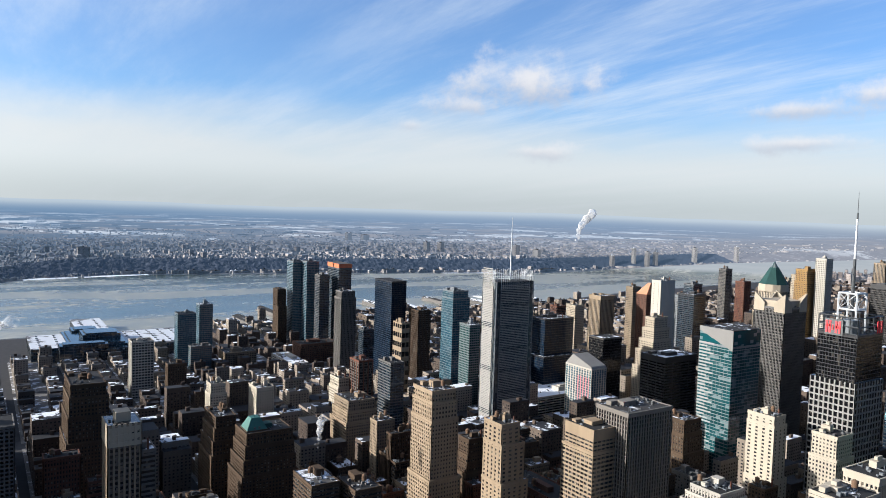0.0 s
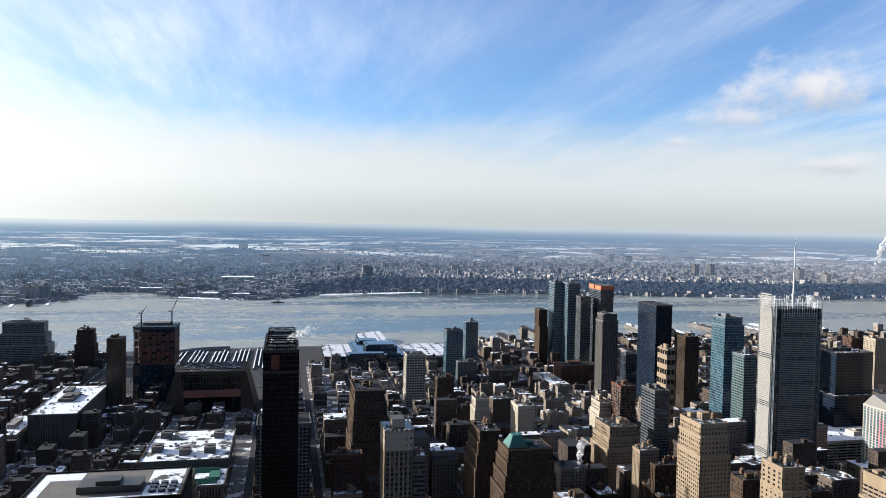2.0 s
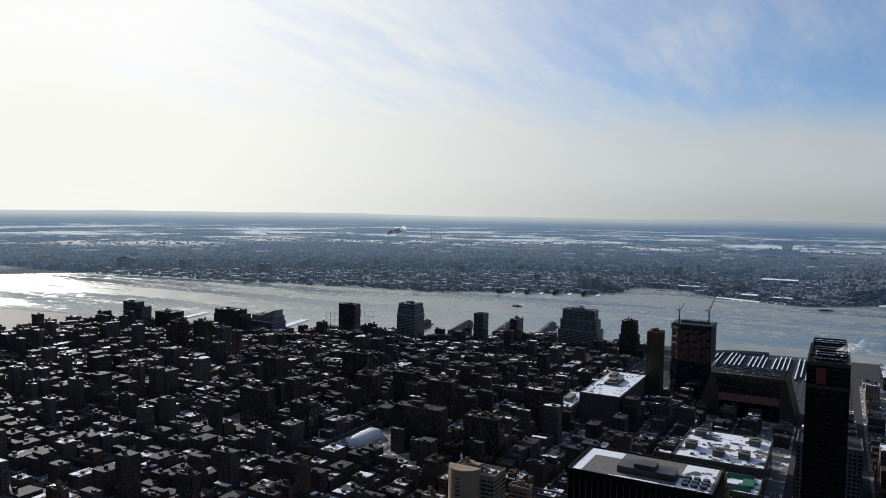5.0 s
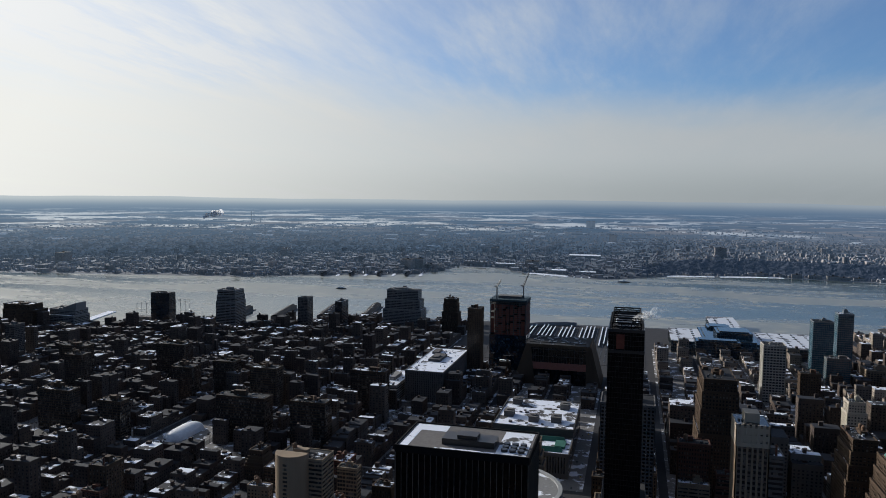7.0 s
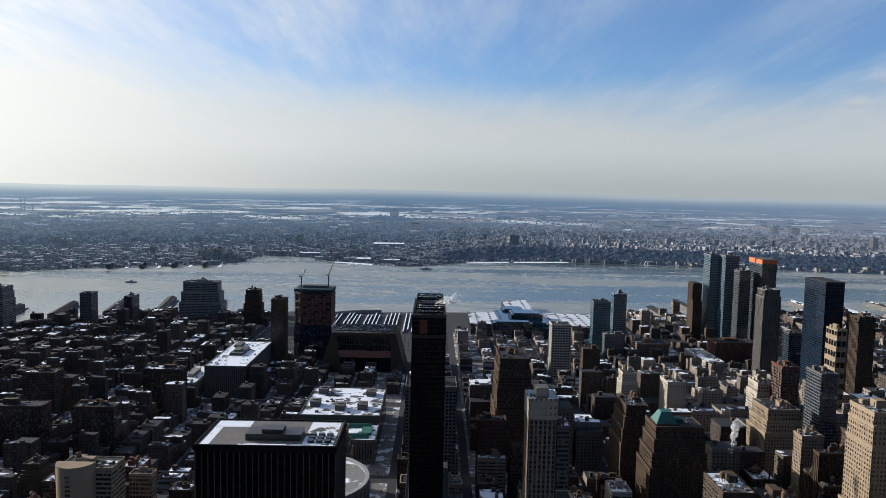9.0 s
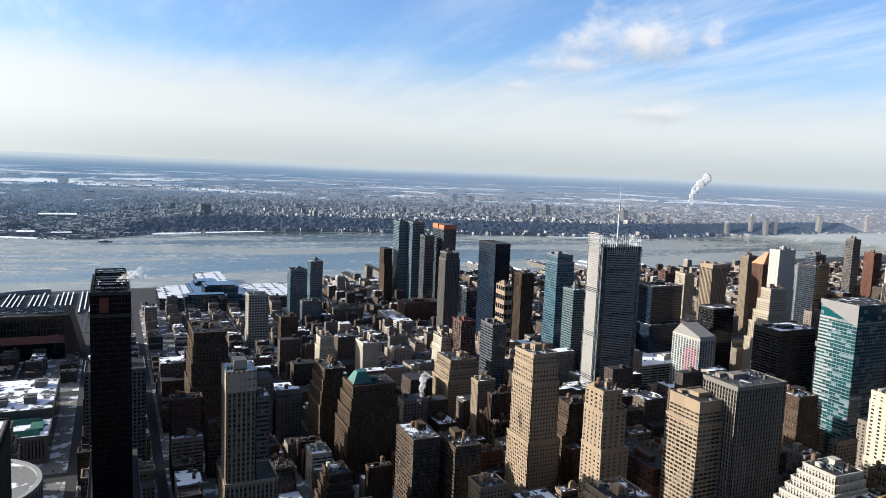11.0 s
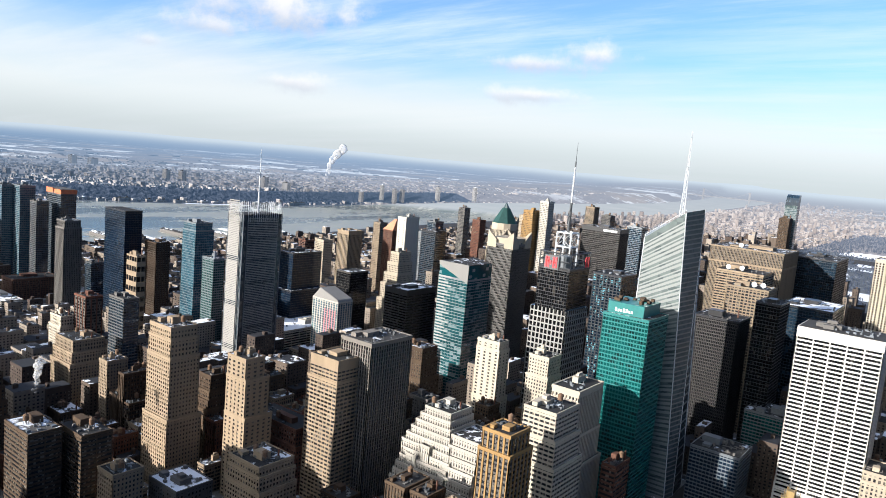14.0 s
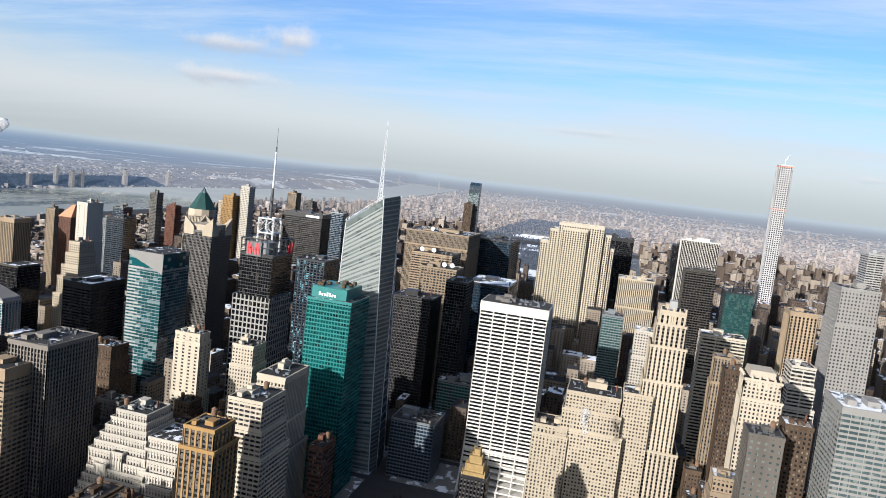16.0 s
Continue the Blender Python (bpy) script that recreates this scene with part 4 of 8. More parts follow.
tower("office_building", 752.9, 768.3, -127.6, -103.9, 170.4, "orange-tan brick office building", walls=TAN, style="upright", steps=((0.85, 0.8, 1.3, 1.3, 1.3),), tanks=1)
tower("office_building", 692.0, 711.1, -123.7, -105.8, 172.2, "dark brick office building", walls=BROWN, tanks=1)
tower("office_building", 669.5, 704.5, -150.0, -119.0, 172.4, "white terracotta office building with an ornate stepped top", walls=CREAM, style=(3.4, 1.7, 3.8, 1.5, 0.7, 0.3), steps=((0.75, 3.4, 3.4, 4.2, 0.8), (0.9, 1.7, 1.7, 2.1, 0.4)), plant=0)
tower("office_tower", 976.8, 1011.8, -246.0, -214.3, 198.3, "tan stone office tower with bold vertical stripes", walls=SAND, glass=GLASS_DARK, style=(4.4, 2.3, 3.8, 1.0, 0.9, 0.1), crown=5.0)
tower("office_building", 779.4, 809.4, -202.7, -180.4, 168.8, "white banded office building stepping back", walls=WHITE, style="ribbon", steps=((0.75, 3.4, 2.5, 3.8, 2.9), (0.88, 1.7, 1.3, 1.7, 1.3)))
tower("office_tower", 820.0, 865.0, -260.7, -223.7, 249.9, "big pale stone tower with punched windows and a glass crown", walls=GREY_STONE, glass=GLASS, style=(3.4, 1.9, 3.7, 1.9, 0.3, 0.25), steps=((0.85, 0.4, 0.0, 0.8, 0.8),))
tower("office_building", 549.7, 574.7, -131.0, -106.7, 159.2, "dark grey stone building with pale window panes", walls=SPANDREL, glass=GLASS_PALE, style=(5.0, 3.0, 4.4, 2.7, 0.25, 0.25), roof=TAR_BARE, tanks=1)
tower("office_building", 574.3, 594.4, -154.7, -135.1, 163.9, "dark brick building with a snowy roof", walls=BROWN, roof=SNOWY)
tower("office_tower", 536.7, 581.7, -196.2, -160.0, 193.0, "pale grey ribbon-windowed office tower with a snowy roof", walls=GREY_STONE, glass=GLASS_PALE, style=(6.0, 0.5, 3.7, 1.7, 0.2, 0.35), roof=SNOWY, crown=4.0, plant=3)
tower("office_tower", 1246.4, 1286.4, -392.5, -369.3, 271.4, "pale banded office tower", walls=PALE, style="ribbon")
tower("apartment_tower", -275.7, -253.5, 1224.0, 1254.0, 124.1, "plain brown brick apartment tower", walls=BROWN, category="apartment tower")
tower("warehouse_building", -572.1, -493.6, 1647.6, 1676.4, 93.6, "massive stepped brick warehouse", walls=GREY_STONE, style="ribbon", steps=((0.5, 8.4, 8.4, 4.2, 12.6), (0.75, 4.2, 4.2, 2.1, 6.3)), tanks=2)
tower("apartment_tower", -425.3, -395.2, 1632.9, 1655.6, 79.7, "stepped brick apartment tower with a pointed top", walls=BROWN, steps=((0.6, 4.2, 4.2, 4.2, 4.2), (0.85, 1.3, 1.3, 1.3, 1.3)), category="apartment tower", tanks=1)
tower("mail_building", -338.0, -277.5, 1063.0, 1236.0, 48.0, "long grey stone sorting building under deep snow", walls=GREY, style="upright", roof=SNOWY, plant=6, category="warehouse")
tower("apartment_tower", -681.4, -664.1, 1586.6, 1626.6, 66.6, "narrow dark glass slab tower by the river", walls=BLACK, glass=GLASS_NAVY, style="panes", category="apartment tower")
tower("apartment_tower", -1127.2, -1076.8, 1504.3, 1529.3, 78.9, "dark glass slab apartment tower", walls=BLACK, glass=GLASS_NAVY, style="panes", category="apartment tower")
tower("apartment_tower", -959.7, -912.7, 1528.2, 1568.2, 90.0, "pale stepped apartment tower by the river", walls=GREY_STONE, glass=GLASS_DARK, style="ribbon", category="apartment tower", steps=((0.7, 2.5, 2.5, 3.4, 3.4), (0.86, 1.3, 1.3, 1.7, 1.7)))
tower("apartment_tower", -762.3, -737.6, 1553.8, 1583.8, 77.1, "pale slim apartment tower", walls=GREY, style="panes", category="apartment tower")
tower("warehouse_building", -1410.0, -1338.0, 1352.0, 1392.0, 60.0, "large dark brick block by the river", walls=BROWN, category="warehouse", steps=((0.8, 0.0, 14.0, 3.0, 0.0),), plant=4)
tower("apartment_tower", -1720.0, -1668.0, 1316.0, 1342.0, 60.0, "pair of joined grey concrete apartment slabs by the river", walls=GREY, style="panes", category="apartment tower", steps=((0.8, 0.0, 22.0, 0.0, 6.0),))
tower("warehouse_building", -1560.0, -1500.0, 1290.0, 1330.0, 48.0, "dark brick warehouse at the head of a pier", walls=BROWN, category="warehouse", tanks=1)
tower("apartment_slab", -1318.0, -1281.0, 1128.0, 1150.0, 64.0, "broad dark brick apartment slab near the river", walls=BROWN, style="panes", category="apartment building", tanks=1)
tower("apartment_slab", -1266.0, -1230.0, 1150.0, 1172.0, 66.0, "tall dark brick apartment slab beside its twin", walls=BROWN, style="panes", category="apartment building", tanks=1)
tower("apartment_slab", -1168.0, -1146.0, 1121.0, 1146.0, 64.0, "narrow grey brick apartment slab near the river", walls=GREY, style="panes", category="apartment building", tanks=1)
museum = tower("museum_building", -1334.0, -1262.0, 1408.0, 1450.0, 44.0, "pale steel museum with terraces and a slanting top", walls=GREY_STONE, style="ribbon", category="museum", steps=((0.7, 8.0, 4.0, 10.0, 0.0),), plant=2)
Shape().frustum([(-1312, 1414, 44.4), (-1264, 1414, 44.4), (-1264, 1446, 44.4), (-1312, 1446, 44.4)], [(-1306, 1418, 48), (-1264, 1414, 60), (-1264, 1446, 60), (-1306, 1446, 50)]).put("slanting_top", GREY_STONE, museum)

# ---- landmark towers ----
def newspaper_tower(x0, x1, y0, y1, h):
    root = thing("office_tower", (x0 + x1) / 2, (y0 + y1) / 2, 0, "tall grey tower clad in pale ceramic rods with a slim mast", "office tower")
    core, screen, rods, frame_, deck = Shape(), Shape(), Shape(), Shape(), Shape()
    core.box(x0, x1, y0, y1, 0, h - 6)
    n = 104
    for k in range(n):
        z = 10 + (h - 18) * k / n
        # thick rods on the sunlit face, thin elsewhere: light and shade put into shape
        t = 1.72 if k % 26 > 2 else 0.9
        screen.box(x0 - 1.2, x0 - 0.8, y0 + 6, y1 - 1, z, z + t)
        t = 0.85 if k % 13 > 1 else 0.4
        screen.box(x0 + 6, x1 - 6, y0 - 1.2, y0 - 0.8, z, z + t)
        screen.box(x0 + 6, x1 - 6, y1 + 0.8, y1 + 1.2, z, z + t)
        screen.box(x1 + 0.8, x1 + 1.2, y0 + 4.5, y1 - 3, z, z + t)
        for sx in (x0, x1):
            for sy in (y0, y1):
                frame_.box(sx - 0.5, sx + 0.5, sy - 0.5, sy + 0.5, z, z + 0.5)
    for sx in (x0 - 0.6, x0 + 6, x1 - 6, x1 + 0.6):
        for sy in (y0 - 0.6, y0 + 4.5, y1 - 3, y1 + 0.6):
            if sx in (x0 - 0.6, x1 + 0.6) or sy in (y0 - 0.6, y1 + 0.6):
                frame_.box(sx - 0.35, sx + 0.35, sy - 0.35, sy + 0.35, 0, h)
    for k in range(15):
        x = x0 + 6 + (x1 - x0 - 12) * k / 14
        t = h + (7 if 2 < k < 12 else 4) + (k % 3) * 0.8
        rods.box(x - 0.16, x + 0.16, y0 - 1.2, y0 - 0.9, h - 14, t)
        rods.box(x - 0.16, x + 0.16, y1 + 0.9, y1 + 1.2, h - 14, t)
    for k in range(14):
        y = y0 + 3 + (y1 - y0 - 6) * k / 13
        rods.box(x0 - 1.2, x0 - 0.9, y - 0.16, y + 0.16, h - 14, h + 8 + (k % 2))
        rods.box(x1 + 0.9, x1 + 1.2, y - 0.16, y + 0.16, h - 14, h + 8 + (k % 2))
    deck.box(x0 - 0.4, x1 + 0.4, y0 - 0.4, y1 + 0.4, h - 6, h - 5)
    for k in range(9):
        screen.box(x0 - 1.2, x0 - 0.8, y0 + 8, y1 - 1, h - 8 + 2.2 * k, h - 6.7 + 2.2 * k)
    core.put("window_glass", glazing("grey_tower_glass", (0.035, 0.048, 0.06), (0.11, 0.12, 0.12), 0.3, 0.1), root)
    screen.put("ceramic_screen", masonry("pale_ceramic_rod", (0.31, 0.30, 0.28), (0.28, 0.27, 0.26), spread=0.1), root, "pale grey ceramic rod screens", "stuff")
    frame_.put("steel_frame", STEEL, root)
    rods.put("crown_screen", WHITE_STEEL, root, "thin upright rods above the roof")
    deck.put("roof", TAR_BARE, root)
    mx, my = (x0 + x1) / 2 + 3, (y0 + y1) / 2
    mast = Shape().drum(mx, my, h - 5, h + 25, 1.1, 0.8, 8).drum(mx, my, h + 25, h + 55, 0.8, 0.5, 8).drum(mx, my, h + 55, h + 74, 0.5, 0.15, 8)
    mast.put("mast", WHITE_STEEL, root, "white tapering mast")
    BUILT.append((x0, x1, y0, y1))


def faceted_tower(x0, x1, y0, y1):
    """Clear glass crystal with chamfered corners, sloping top and a lattice spire."""
    root = thing("office_tower", (x0 + x1) / 2, (y0 + y1) / 2, 0, "pale glass tower with slanting facets and a white lattice spire", "office tower")
    w, d = x1 - x0, y1 - y0

    def ring(k):
        # a long facet opens on the south-east corner as the tower rises
        return [(x0, y0 + 3 + 15 * k), (x0 + 16 + 8 * k, y0 + 8 * k), (x1, y0 + 2 + 14 * k), (x1, y1 - 3), (x0 + 12 * k + 2, y1), (x0, y1 - 1 - 4 * k)]

    hull, side, bands, thin = Shape(), Shape(), Shape(), Shape()
    tops = [287, 291, 286, 269, 259, 258]
    rows = 62

    def corner(i, k):
        p, q = ring(k)[i], tops[i]
        return (p[0], p[1], q * k)
    for k in range(rows):
        a, b = k / rows, (k + 1) / rows
        for i in range(6):
            j = (i + 1) % 6
            # sides away from the sun get darker glass and thinner grey bands: painted shade
            (hull if i in (4, 5) else side).quad(corner(i, a), corner(j, a), corner(j, b), corner(i, b))
            m = a + (b - a) * (0.3 if i not in (4, 5) else 0.62 if (k * 5) % 7 < 5 else 0.35)
            c = Vector(((x0 + x1) / 2, (y0 + y1) / 2, 0))
            out = []
            for p in (corner(i, a), corner(j, a), corner(j, m), corner(i, m)):
                v = Vector(p)
                f = (v - c)
                f.z = 0
                out.append(tuple(v + f.normalized() * 0.35))
            if i in (4, 5) and k < rows - 1:
                bands.quad(*out)
            elif i == 0 or k % 2 == 0:
                thin.quad(*out)
    cap = [corner(i, 1.0) for i in range(6)]
    i = len(bands.v)
    bands.v += cap
    bands.f.append(tuple(range(i, i + 6)))
    hull.put("glass_hull", glazing("fritted_pale_glass", (0.135, 0.165, 0.162), (0.05, 0.066, 0.07), 0.26, 0.16, (6.0, 6.0, 4.2), 1.45), root)
    side.put("side_hull", glazing("shaded_hull_glass", (0.105, 0.13, 0.132), (0.05, 0.066, 0.07), 0.26, 0.14, (3, 3, 4.2), 1.4), root)
    thin.put("thin_band", GREY_STONE, root, "grey spandrel bands of the shaded sides", "stuff")
    bands.put("storey_band", FRIT, root, "pale spandrel bands", "stuff")
    for i in range(6):
        ribs = Shape()
        for k in range(12):
            ribs.beam(corner(i, k / 12), corner(i, (k + 1) / 12), 0.35)
        ribs.put("edge_rib", WHITE_STEEL, root)
    fence = Shape()
    for i in (3, 4, 5):
        a, b = Vector(cap[i]), Vector(cap[(i + 1) % 6])
        for k in range(10):
            p = a.lerp(b, k / 10)
            fence.beam(p, p + Vector((0, 0, 2.5)), 0.15)
        fence.beam(a + Vector((0, 0, 2.5)), b + Vector((0, 0, 2.5)), 0.2)
    fence.put("crown_frame", WHITE_STEEL, root)
    spire, sx, sy = Shape(), x0 + w * 0.45, y0 + d * 0.48
    n = 16
    for k in range(n):
        za, zb = 265 + 100 * k / n, 265 + 100 * (k + 1) / n
        ra, rb = 3.0 * (1 - k / n) + 0.15, 3.0 * (1 - (k + 1) / n) + 0.15
        A = [Vector((sx + ra * math.cos(t), sy + ra * math.sin(t), za)) for t in (0.4, 2.5, 4.6)]
        B = [Vector((sx + rb * math.cos(t), sy + rb * math.sin(t), zb)) for t in (0.4, 2.5, 4.6)]
        for q in range(3):
            spire.beam(A[q], B[q], 0.30 - 0.010 * k)
            spire.beam(A[q], B[(q + 1) % 3], 0.24 - 0.008 * k)
            spire.beam(B[q], B[(q + 1) % 3], 0.16)
    spire.put("spire", WHITE_STEEL, root, "white lattice spire")
    BUILT.append((x0, x1, y0, y1))


def broadcast_tower(x0, x1, y0, y1, h):
    root = tower("office_tower", x0, x1, y0, y1, h - 16, "dark glass and stone tower with red signs and a striped antenna", BLACK, GLASS_DARK, "curtain", plant=0)
    low = Shape()
    facade(low, x0 - 2, x1 + 2, y0 - 2, y1 + 4, 0, 162, (5.2, 1.5, 6.2, 1.6, 0.6, 0.5))
    low.put("stone_grid", GREY_STONE, root, "pale stone grid on the lower storeys")
    Shape().box(x0 - 2, x1 + 2, y0 - 2, y1 + 4, 0, 162).put("lower_glass", GLASS_DARK, root)
    cx, cy = (x0 + x1) / 2, (y0 + y1) / 2
    fr = Shape()
    for zz in (h - 14, h - 7, h + 2):
        for a, b in (((x0, y0), (x1, y0)), ((x1, y0), (x1, y1)), ((x1, y1), (x0, y1)), ((x0, y1), (x0, y0))):
            fr.beam((*a, zz), (*b, zz), 0.5)
    for k in range(6):
        for y in (y0, y1):
            x = x0 + (x1 - x0) * k / 5
            fr.beam((x, y, h - 16), (x, y, h + 2), 0.4)
        for x in (x0, x1):
            y = y0 + (y1 - y0) * k / 5
            fr.beam((x, y, h - 16), (x, y, h + 2), 0.4)
    fr.put("sign_frame", DARK_STEEL, root)
    drum = Shape().drum(x0 + 9, y0 + 12, h - 16, h - 1, 8, 8, 24)
    drum.put("roof_drum", STEEL, root, "ribbed metal drum")
    # two tall lettered signs, kept as plain strokes
    sign, strokes = Shape(), Shape()
    sy = y1 - 16
    sign.box(x0 - 1.3, x0 - 0.9, sy - 9, sy + 9, h - 17, h - 1)
    for k, (a, b) in enumerate(((-7, -5), (-3.6, -1.6), (0.2, 1.4), (2.6, 4.6), (5.8, 7.8))):
        strokes.box(x0 - 1.9, x0 - 1.4, sy + a, sy + b, h - 15 + (k == 2) * 3, h - 3 - (k == 2) * 4)
    strokes.box(x0 - 1.9, x0 - 1.4, sy - 6, sy - 2, h - 10, h - 8)
    strokes.box(x0 - 1.9, x0 - 1.4, sy + 3, sy + 7, h - 9, h - 7)
    strokes.box(x0 + 34, x0 + 36, y0 - 1.4, y0 - 0.9, h - 14, h - 2)
    strokes.box(x0 + 38, x0 + 40, y0 - 1.4, y0 - 0.9, h - 14, h - 2)
    strokes.box(x0 + 42, x0 + 44, y0 - 1.4, y0 - 0.9, h - 14, h - 2)
    sign.put("sign_back", DARK_STEEL, root)
    strokes.put("sign_strokes", RED_SIGN, root, "bright red sign strokes")
    cube = Shape()
    lo, hi, r = h + 2, h + 24, 9
    for a in (-r, r):
        for b in (-r, r):
            cube.beam((cx + a, cy + b, h - 14), (cx + a, cy + b, hi), 0.7)
    for z in (lo + 6, hi):
        for a, b in (((-r, -r), (r, -r)), ((r, -r), (r, r)), ((r, r), (-r, r)), ((-r, r), (-r, -r))):
            cube.beam((cx + a[0], cy + a[1], z), (cx + b[0], cy + b[1], z), 0.6)
            cube.beam((cx + a[0], cy + a[1], lo + 6), (cx + b[0], cy + b[1], hi), 0.3)
            cube.beam((cx + a[0], cy + a[1], hi), (cx + b[0], cy + b[1], lo + 6), 0.3)
    cube.put("antenna_base", WHITE_STEEL, root, "white lattice cube", "stuff")
    m1 = Shape().drum(cx, cy, h + 2, h + 58, 1.9, 1.4, 10)
    m2 = Shape().drum(cx, cy, h + 58, h + 98, 1.2, 0.9, 10)
    m3 = Shape().drum(cx, cy, h + 98, h + 104, 0.9, 0.8, 8).drum(cx, cy, h + 104, h + 125, 0.35, 0.15, 8)
    for k in range(6):
        m1.box(cx - 2.4, cx + 2.4, cy - 0.3, cy + 0.3, h + 14 + 7 * k, h + 15.5 + 7 * k)
    m1.put("lower_mast", DARK_STEEL, root)
    m2.put("middle_mast", WHITE_STEEL, root)
    m3.put("mast_tip", DARK_STEEL, root)


def pyramid_tower(x0, x1, y0, y1, h):
    root = tower("office_tower", x0, x1, y0, y1, h, "cream stone tower with a green copper pyramid roof", BUFF, GLASS, "upright", plant=0, steps=((0.55, 14, 8, 10, 10), (0.82, 6, 4, 5, 5)))
    cx, cy = (x0 + x1) / 2, (y0 + y1) / 2
    r = min(x1 - x0, y1 - y0) / 2 + 9
    drum = Shape().drum(cx, cy, h, h + 12, r * 1.02, r * 0.98, 12)
    drum.put("attic", BUFF, root)
    Shape().drum(cx, cy, h + 12, h + 40, r, r * 0.30, 8).put("pyramid_roof", COPPER, root, "green copper roof")
    Shape().drum(cx, cy, h + 40, h + 50, r * 0.28, 0.4, 8).put("lantern", GLASS_PALE, root)


def slanted_tower(x0, x1, y0, y1, h):
    """Blue-green glass with a slanting white crown."""
    root = tower("office_tower", x0, x1, y0, y1, h - 14, "blue-green glass tower with a slanting pale crown", STEEL, GLASS_DASH, (5.0, 0.2, 3.9, 0.9, 0.14, 0.18), plant=0)
    Shape().box(x0 + 0.1, x1 - 0.1, y0 + 0.1, y1 - 0.1, h - 14, h + 5).put("crown_glass", GLASS_DASH, root)
    s = Shape()
    s.frustum([(x0 - 0.5, y0 - 0.5, h - 18), (x0 + 0.2, y0 - 0.5, h - 18), (x0 + 0.2, y1 + 0.5, h + 1), (x0 - 0.5, y1 + 0.5, h + 1)],
              [(x0 - 0.5, y0 - 0.5, h + 6), (x0 + 0.2, y0 - 0.5, h + 6), (x0 + 0.2, y1 + 0.5, h + 6), (x0 - 0.5, y1 + 0.5, h + 6)])
    s.put("crown", GREY_STONE, root, "pale grey slanting crown")
    b = Shape()
    for k in range(40):
        z = 16 + k * 3.9
        b.box(x0 - 0.45, x0 - 0.2, y0 + (y1 - y0) * (0.55 + 0.1 * (k % 3)), y1 + 0.3, z, z + 1.9)
    b.put("pale_band", PALE, root, "pale horizontal bands on one side of the front", "stuff")
    Shape().box(x0 + 1, x1 - 1, y0 + 1, y1 - 1, h + 5, h + 5.4).put("crown_roof", TAR, root)


def teal_tower(x0, x1, y0, y1, h):
    root = tower("office_tower", x0, x1, y0, y1, h - 7, "teal green glass tower with a white sign on its top", TEAL_PANEL, GLASS_TEAL, (3.0, 0.35, 3.9, 1.25, 0.25, 0.18), roof=TAR_BARE, plant=0)
    top = Shape()
    top.box(x0 + 6, x1 - 2, y0 + 8, y1 - 1, h - 7, h + 4)
    top.put("penthouse", TEAL_PANEL, root)
    a = y1 - 10
    for k in range(7):
        Shape().box(x0 + 5.4, x0 + 5.9, a - k * 2.6, a - k * 2.6 + 1.6, h - 4.4, h - (1.0 if k in (0, 3, 4) else 2.2)).put("sign_stroke", WHITE_SIGN, root, "white sign stroke")
    units = Shape()
    for k in range(14):
        px, py = dice.uniform(x0 + 8, x1 - 8), dice.uniform(y0 + 10, y1 - 6)
        units.box(px, px + 4, py, py + 3, h + 4, h + 5.5 + dice.random() * 2)
    units.put("roof_unit", BROWN, root, "", "stuff")


def white_grid_tower(x0, x1, y0, y1, h):
    root = thing("office_tower", (x0 + x1) / 2, (y0 + y1) / 2, 0, "white travertine tower with a strict grid of black windows", "office tower")
    core, wall = Shape(), Shape()
    core.box(x0, x1, y0, y1, 0, h - 0.7)
    facade(wall, x0, x1, y0, y1, 0, h - 10, (14.3, 1.2, 3.85, 1.55, 0.7, 0.55))
    fine = Shape()
    n = 32
    for k in range(n):
        y = y0 + (y1 - y0) * (k + 0.5) / n
        fine.box(x0 - 0.2, x0, y - 0.08, y + 0.08, 0, h - 10)
        fine.box(x1, x1 + 0.2, y - 0.08, y + 0.08, 0, h - 10)
    wall.ring(x0, x1, y0, y1, h - 10.2, h - 0.6, 0.75)
    # the foot sweeps outwards
    foot = Shape()
    for k in range(9):
        for q in range(6):
            y = y0 + (y1 - y0) * q / 5
            a, b = k / 9, (k + 1) / 9
            foot.beam((x0 - 18 * (1 - a) ** 2, y, 52 * a), (x0 - 18 * (1 - b) ** 2, y, 52 * b), 0.6)
        foot.box(x0 - 18 * (1 - k / 9) ** 2 - 0.5, x0, y0, y1, 52 * k / 9, 52 * k / 9 + 1.6)
    core.put("window_glass", GLASS_DARK, root)
    wall.put("stone_grid", TRAVERTINE, root, "white travertine grid")
    fine.put("mullion", DARK_STEEL, root, "", "stuff")
    foot.put("curved_foot", TRAVERTINE, root)
    Shape().box(x0 + 0.5, x1 - 0.5, y0 + 0.5, y1 - 0.5, h - 0.6, h - 0.1).put("roof", TAR_BARE, root)
    roof_plant(root, x0 + 4, x1 - 4, y0 + 6, y1 - 6, h - 0.1, GREY, 8)
    BUILT.append((x0 - 18, x1, y0, y1))


def pencil_tower(x0, x1, y0, y1, h):
    root = tower("apartment_tower", x0, x1, y0, y1, h, "very slender white concrete tower with square windows", CONCRETE, GLASS_DARK, (4.7, 1.9, 4.72, 1.9, 0.5, 0.5), plant=0, category="apartment tower")
    net = Shape()
    for z in (h - 4, h - 100):
        net.box(x0 - 0.9, x1 + 0.9, y0 - 0.9, y1 + 0.9, z, z + 1.2)
    net.put("work_band", ORANGE_NET, root, "orange work platforms")
    c = Shape()
    cx, cy = (x0 + x1) / 2, (y0 + y1) / 2
    c.beam((cx, cy, h), (cx, cy, h + 14), 0.8)
    c.beam((cx, cy, h + 12), (cx + 4, cy - 8, h + 24), 0.5)
    c.put("crane", WHITE_STEEL, root)


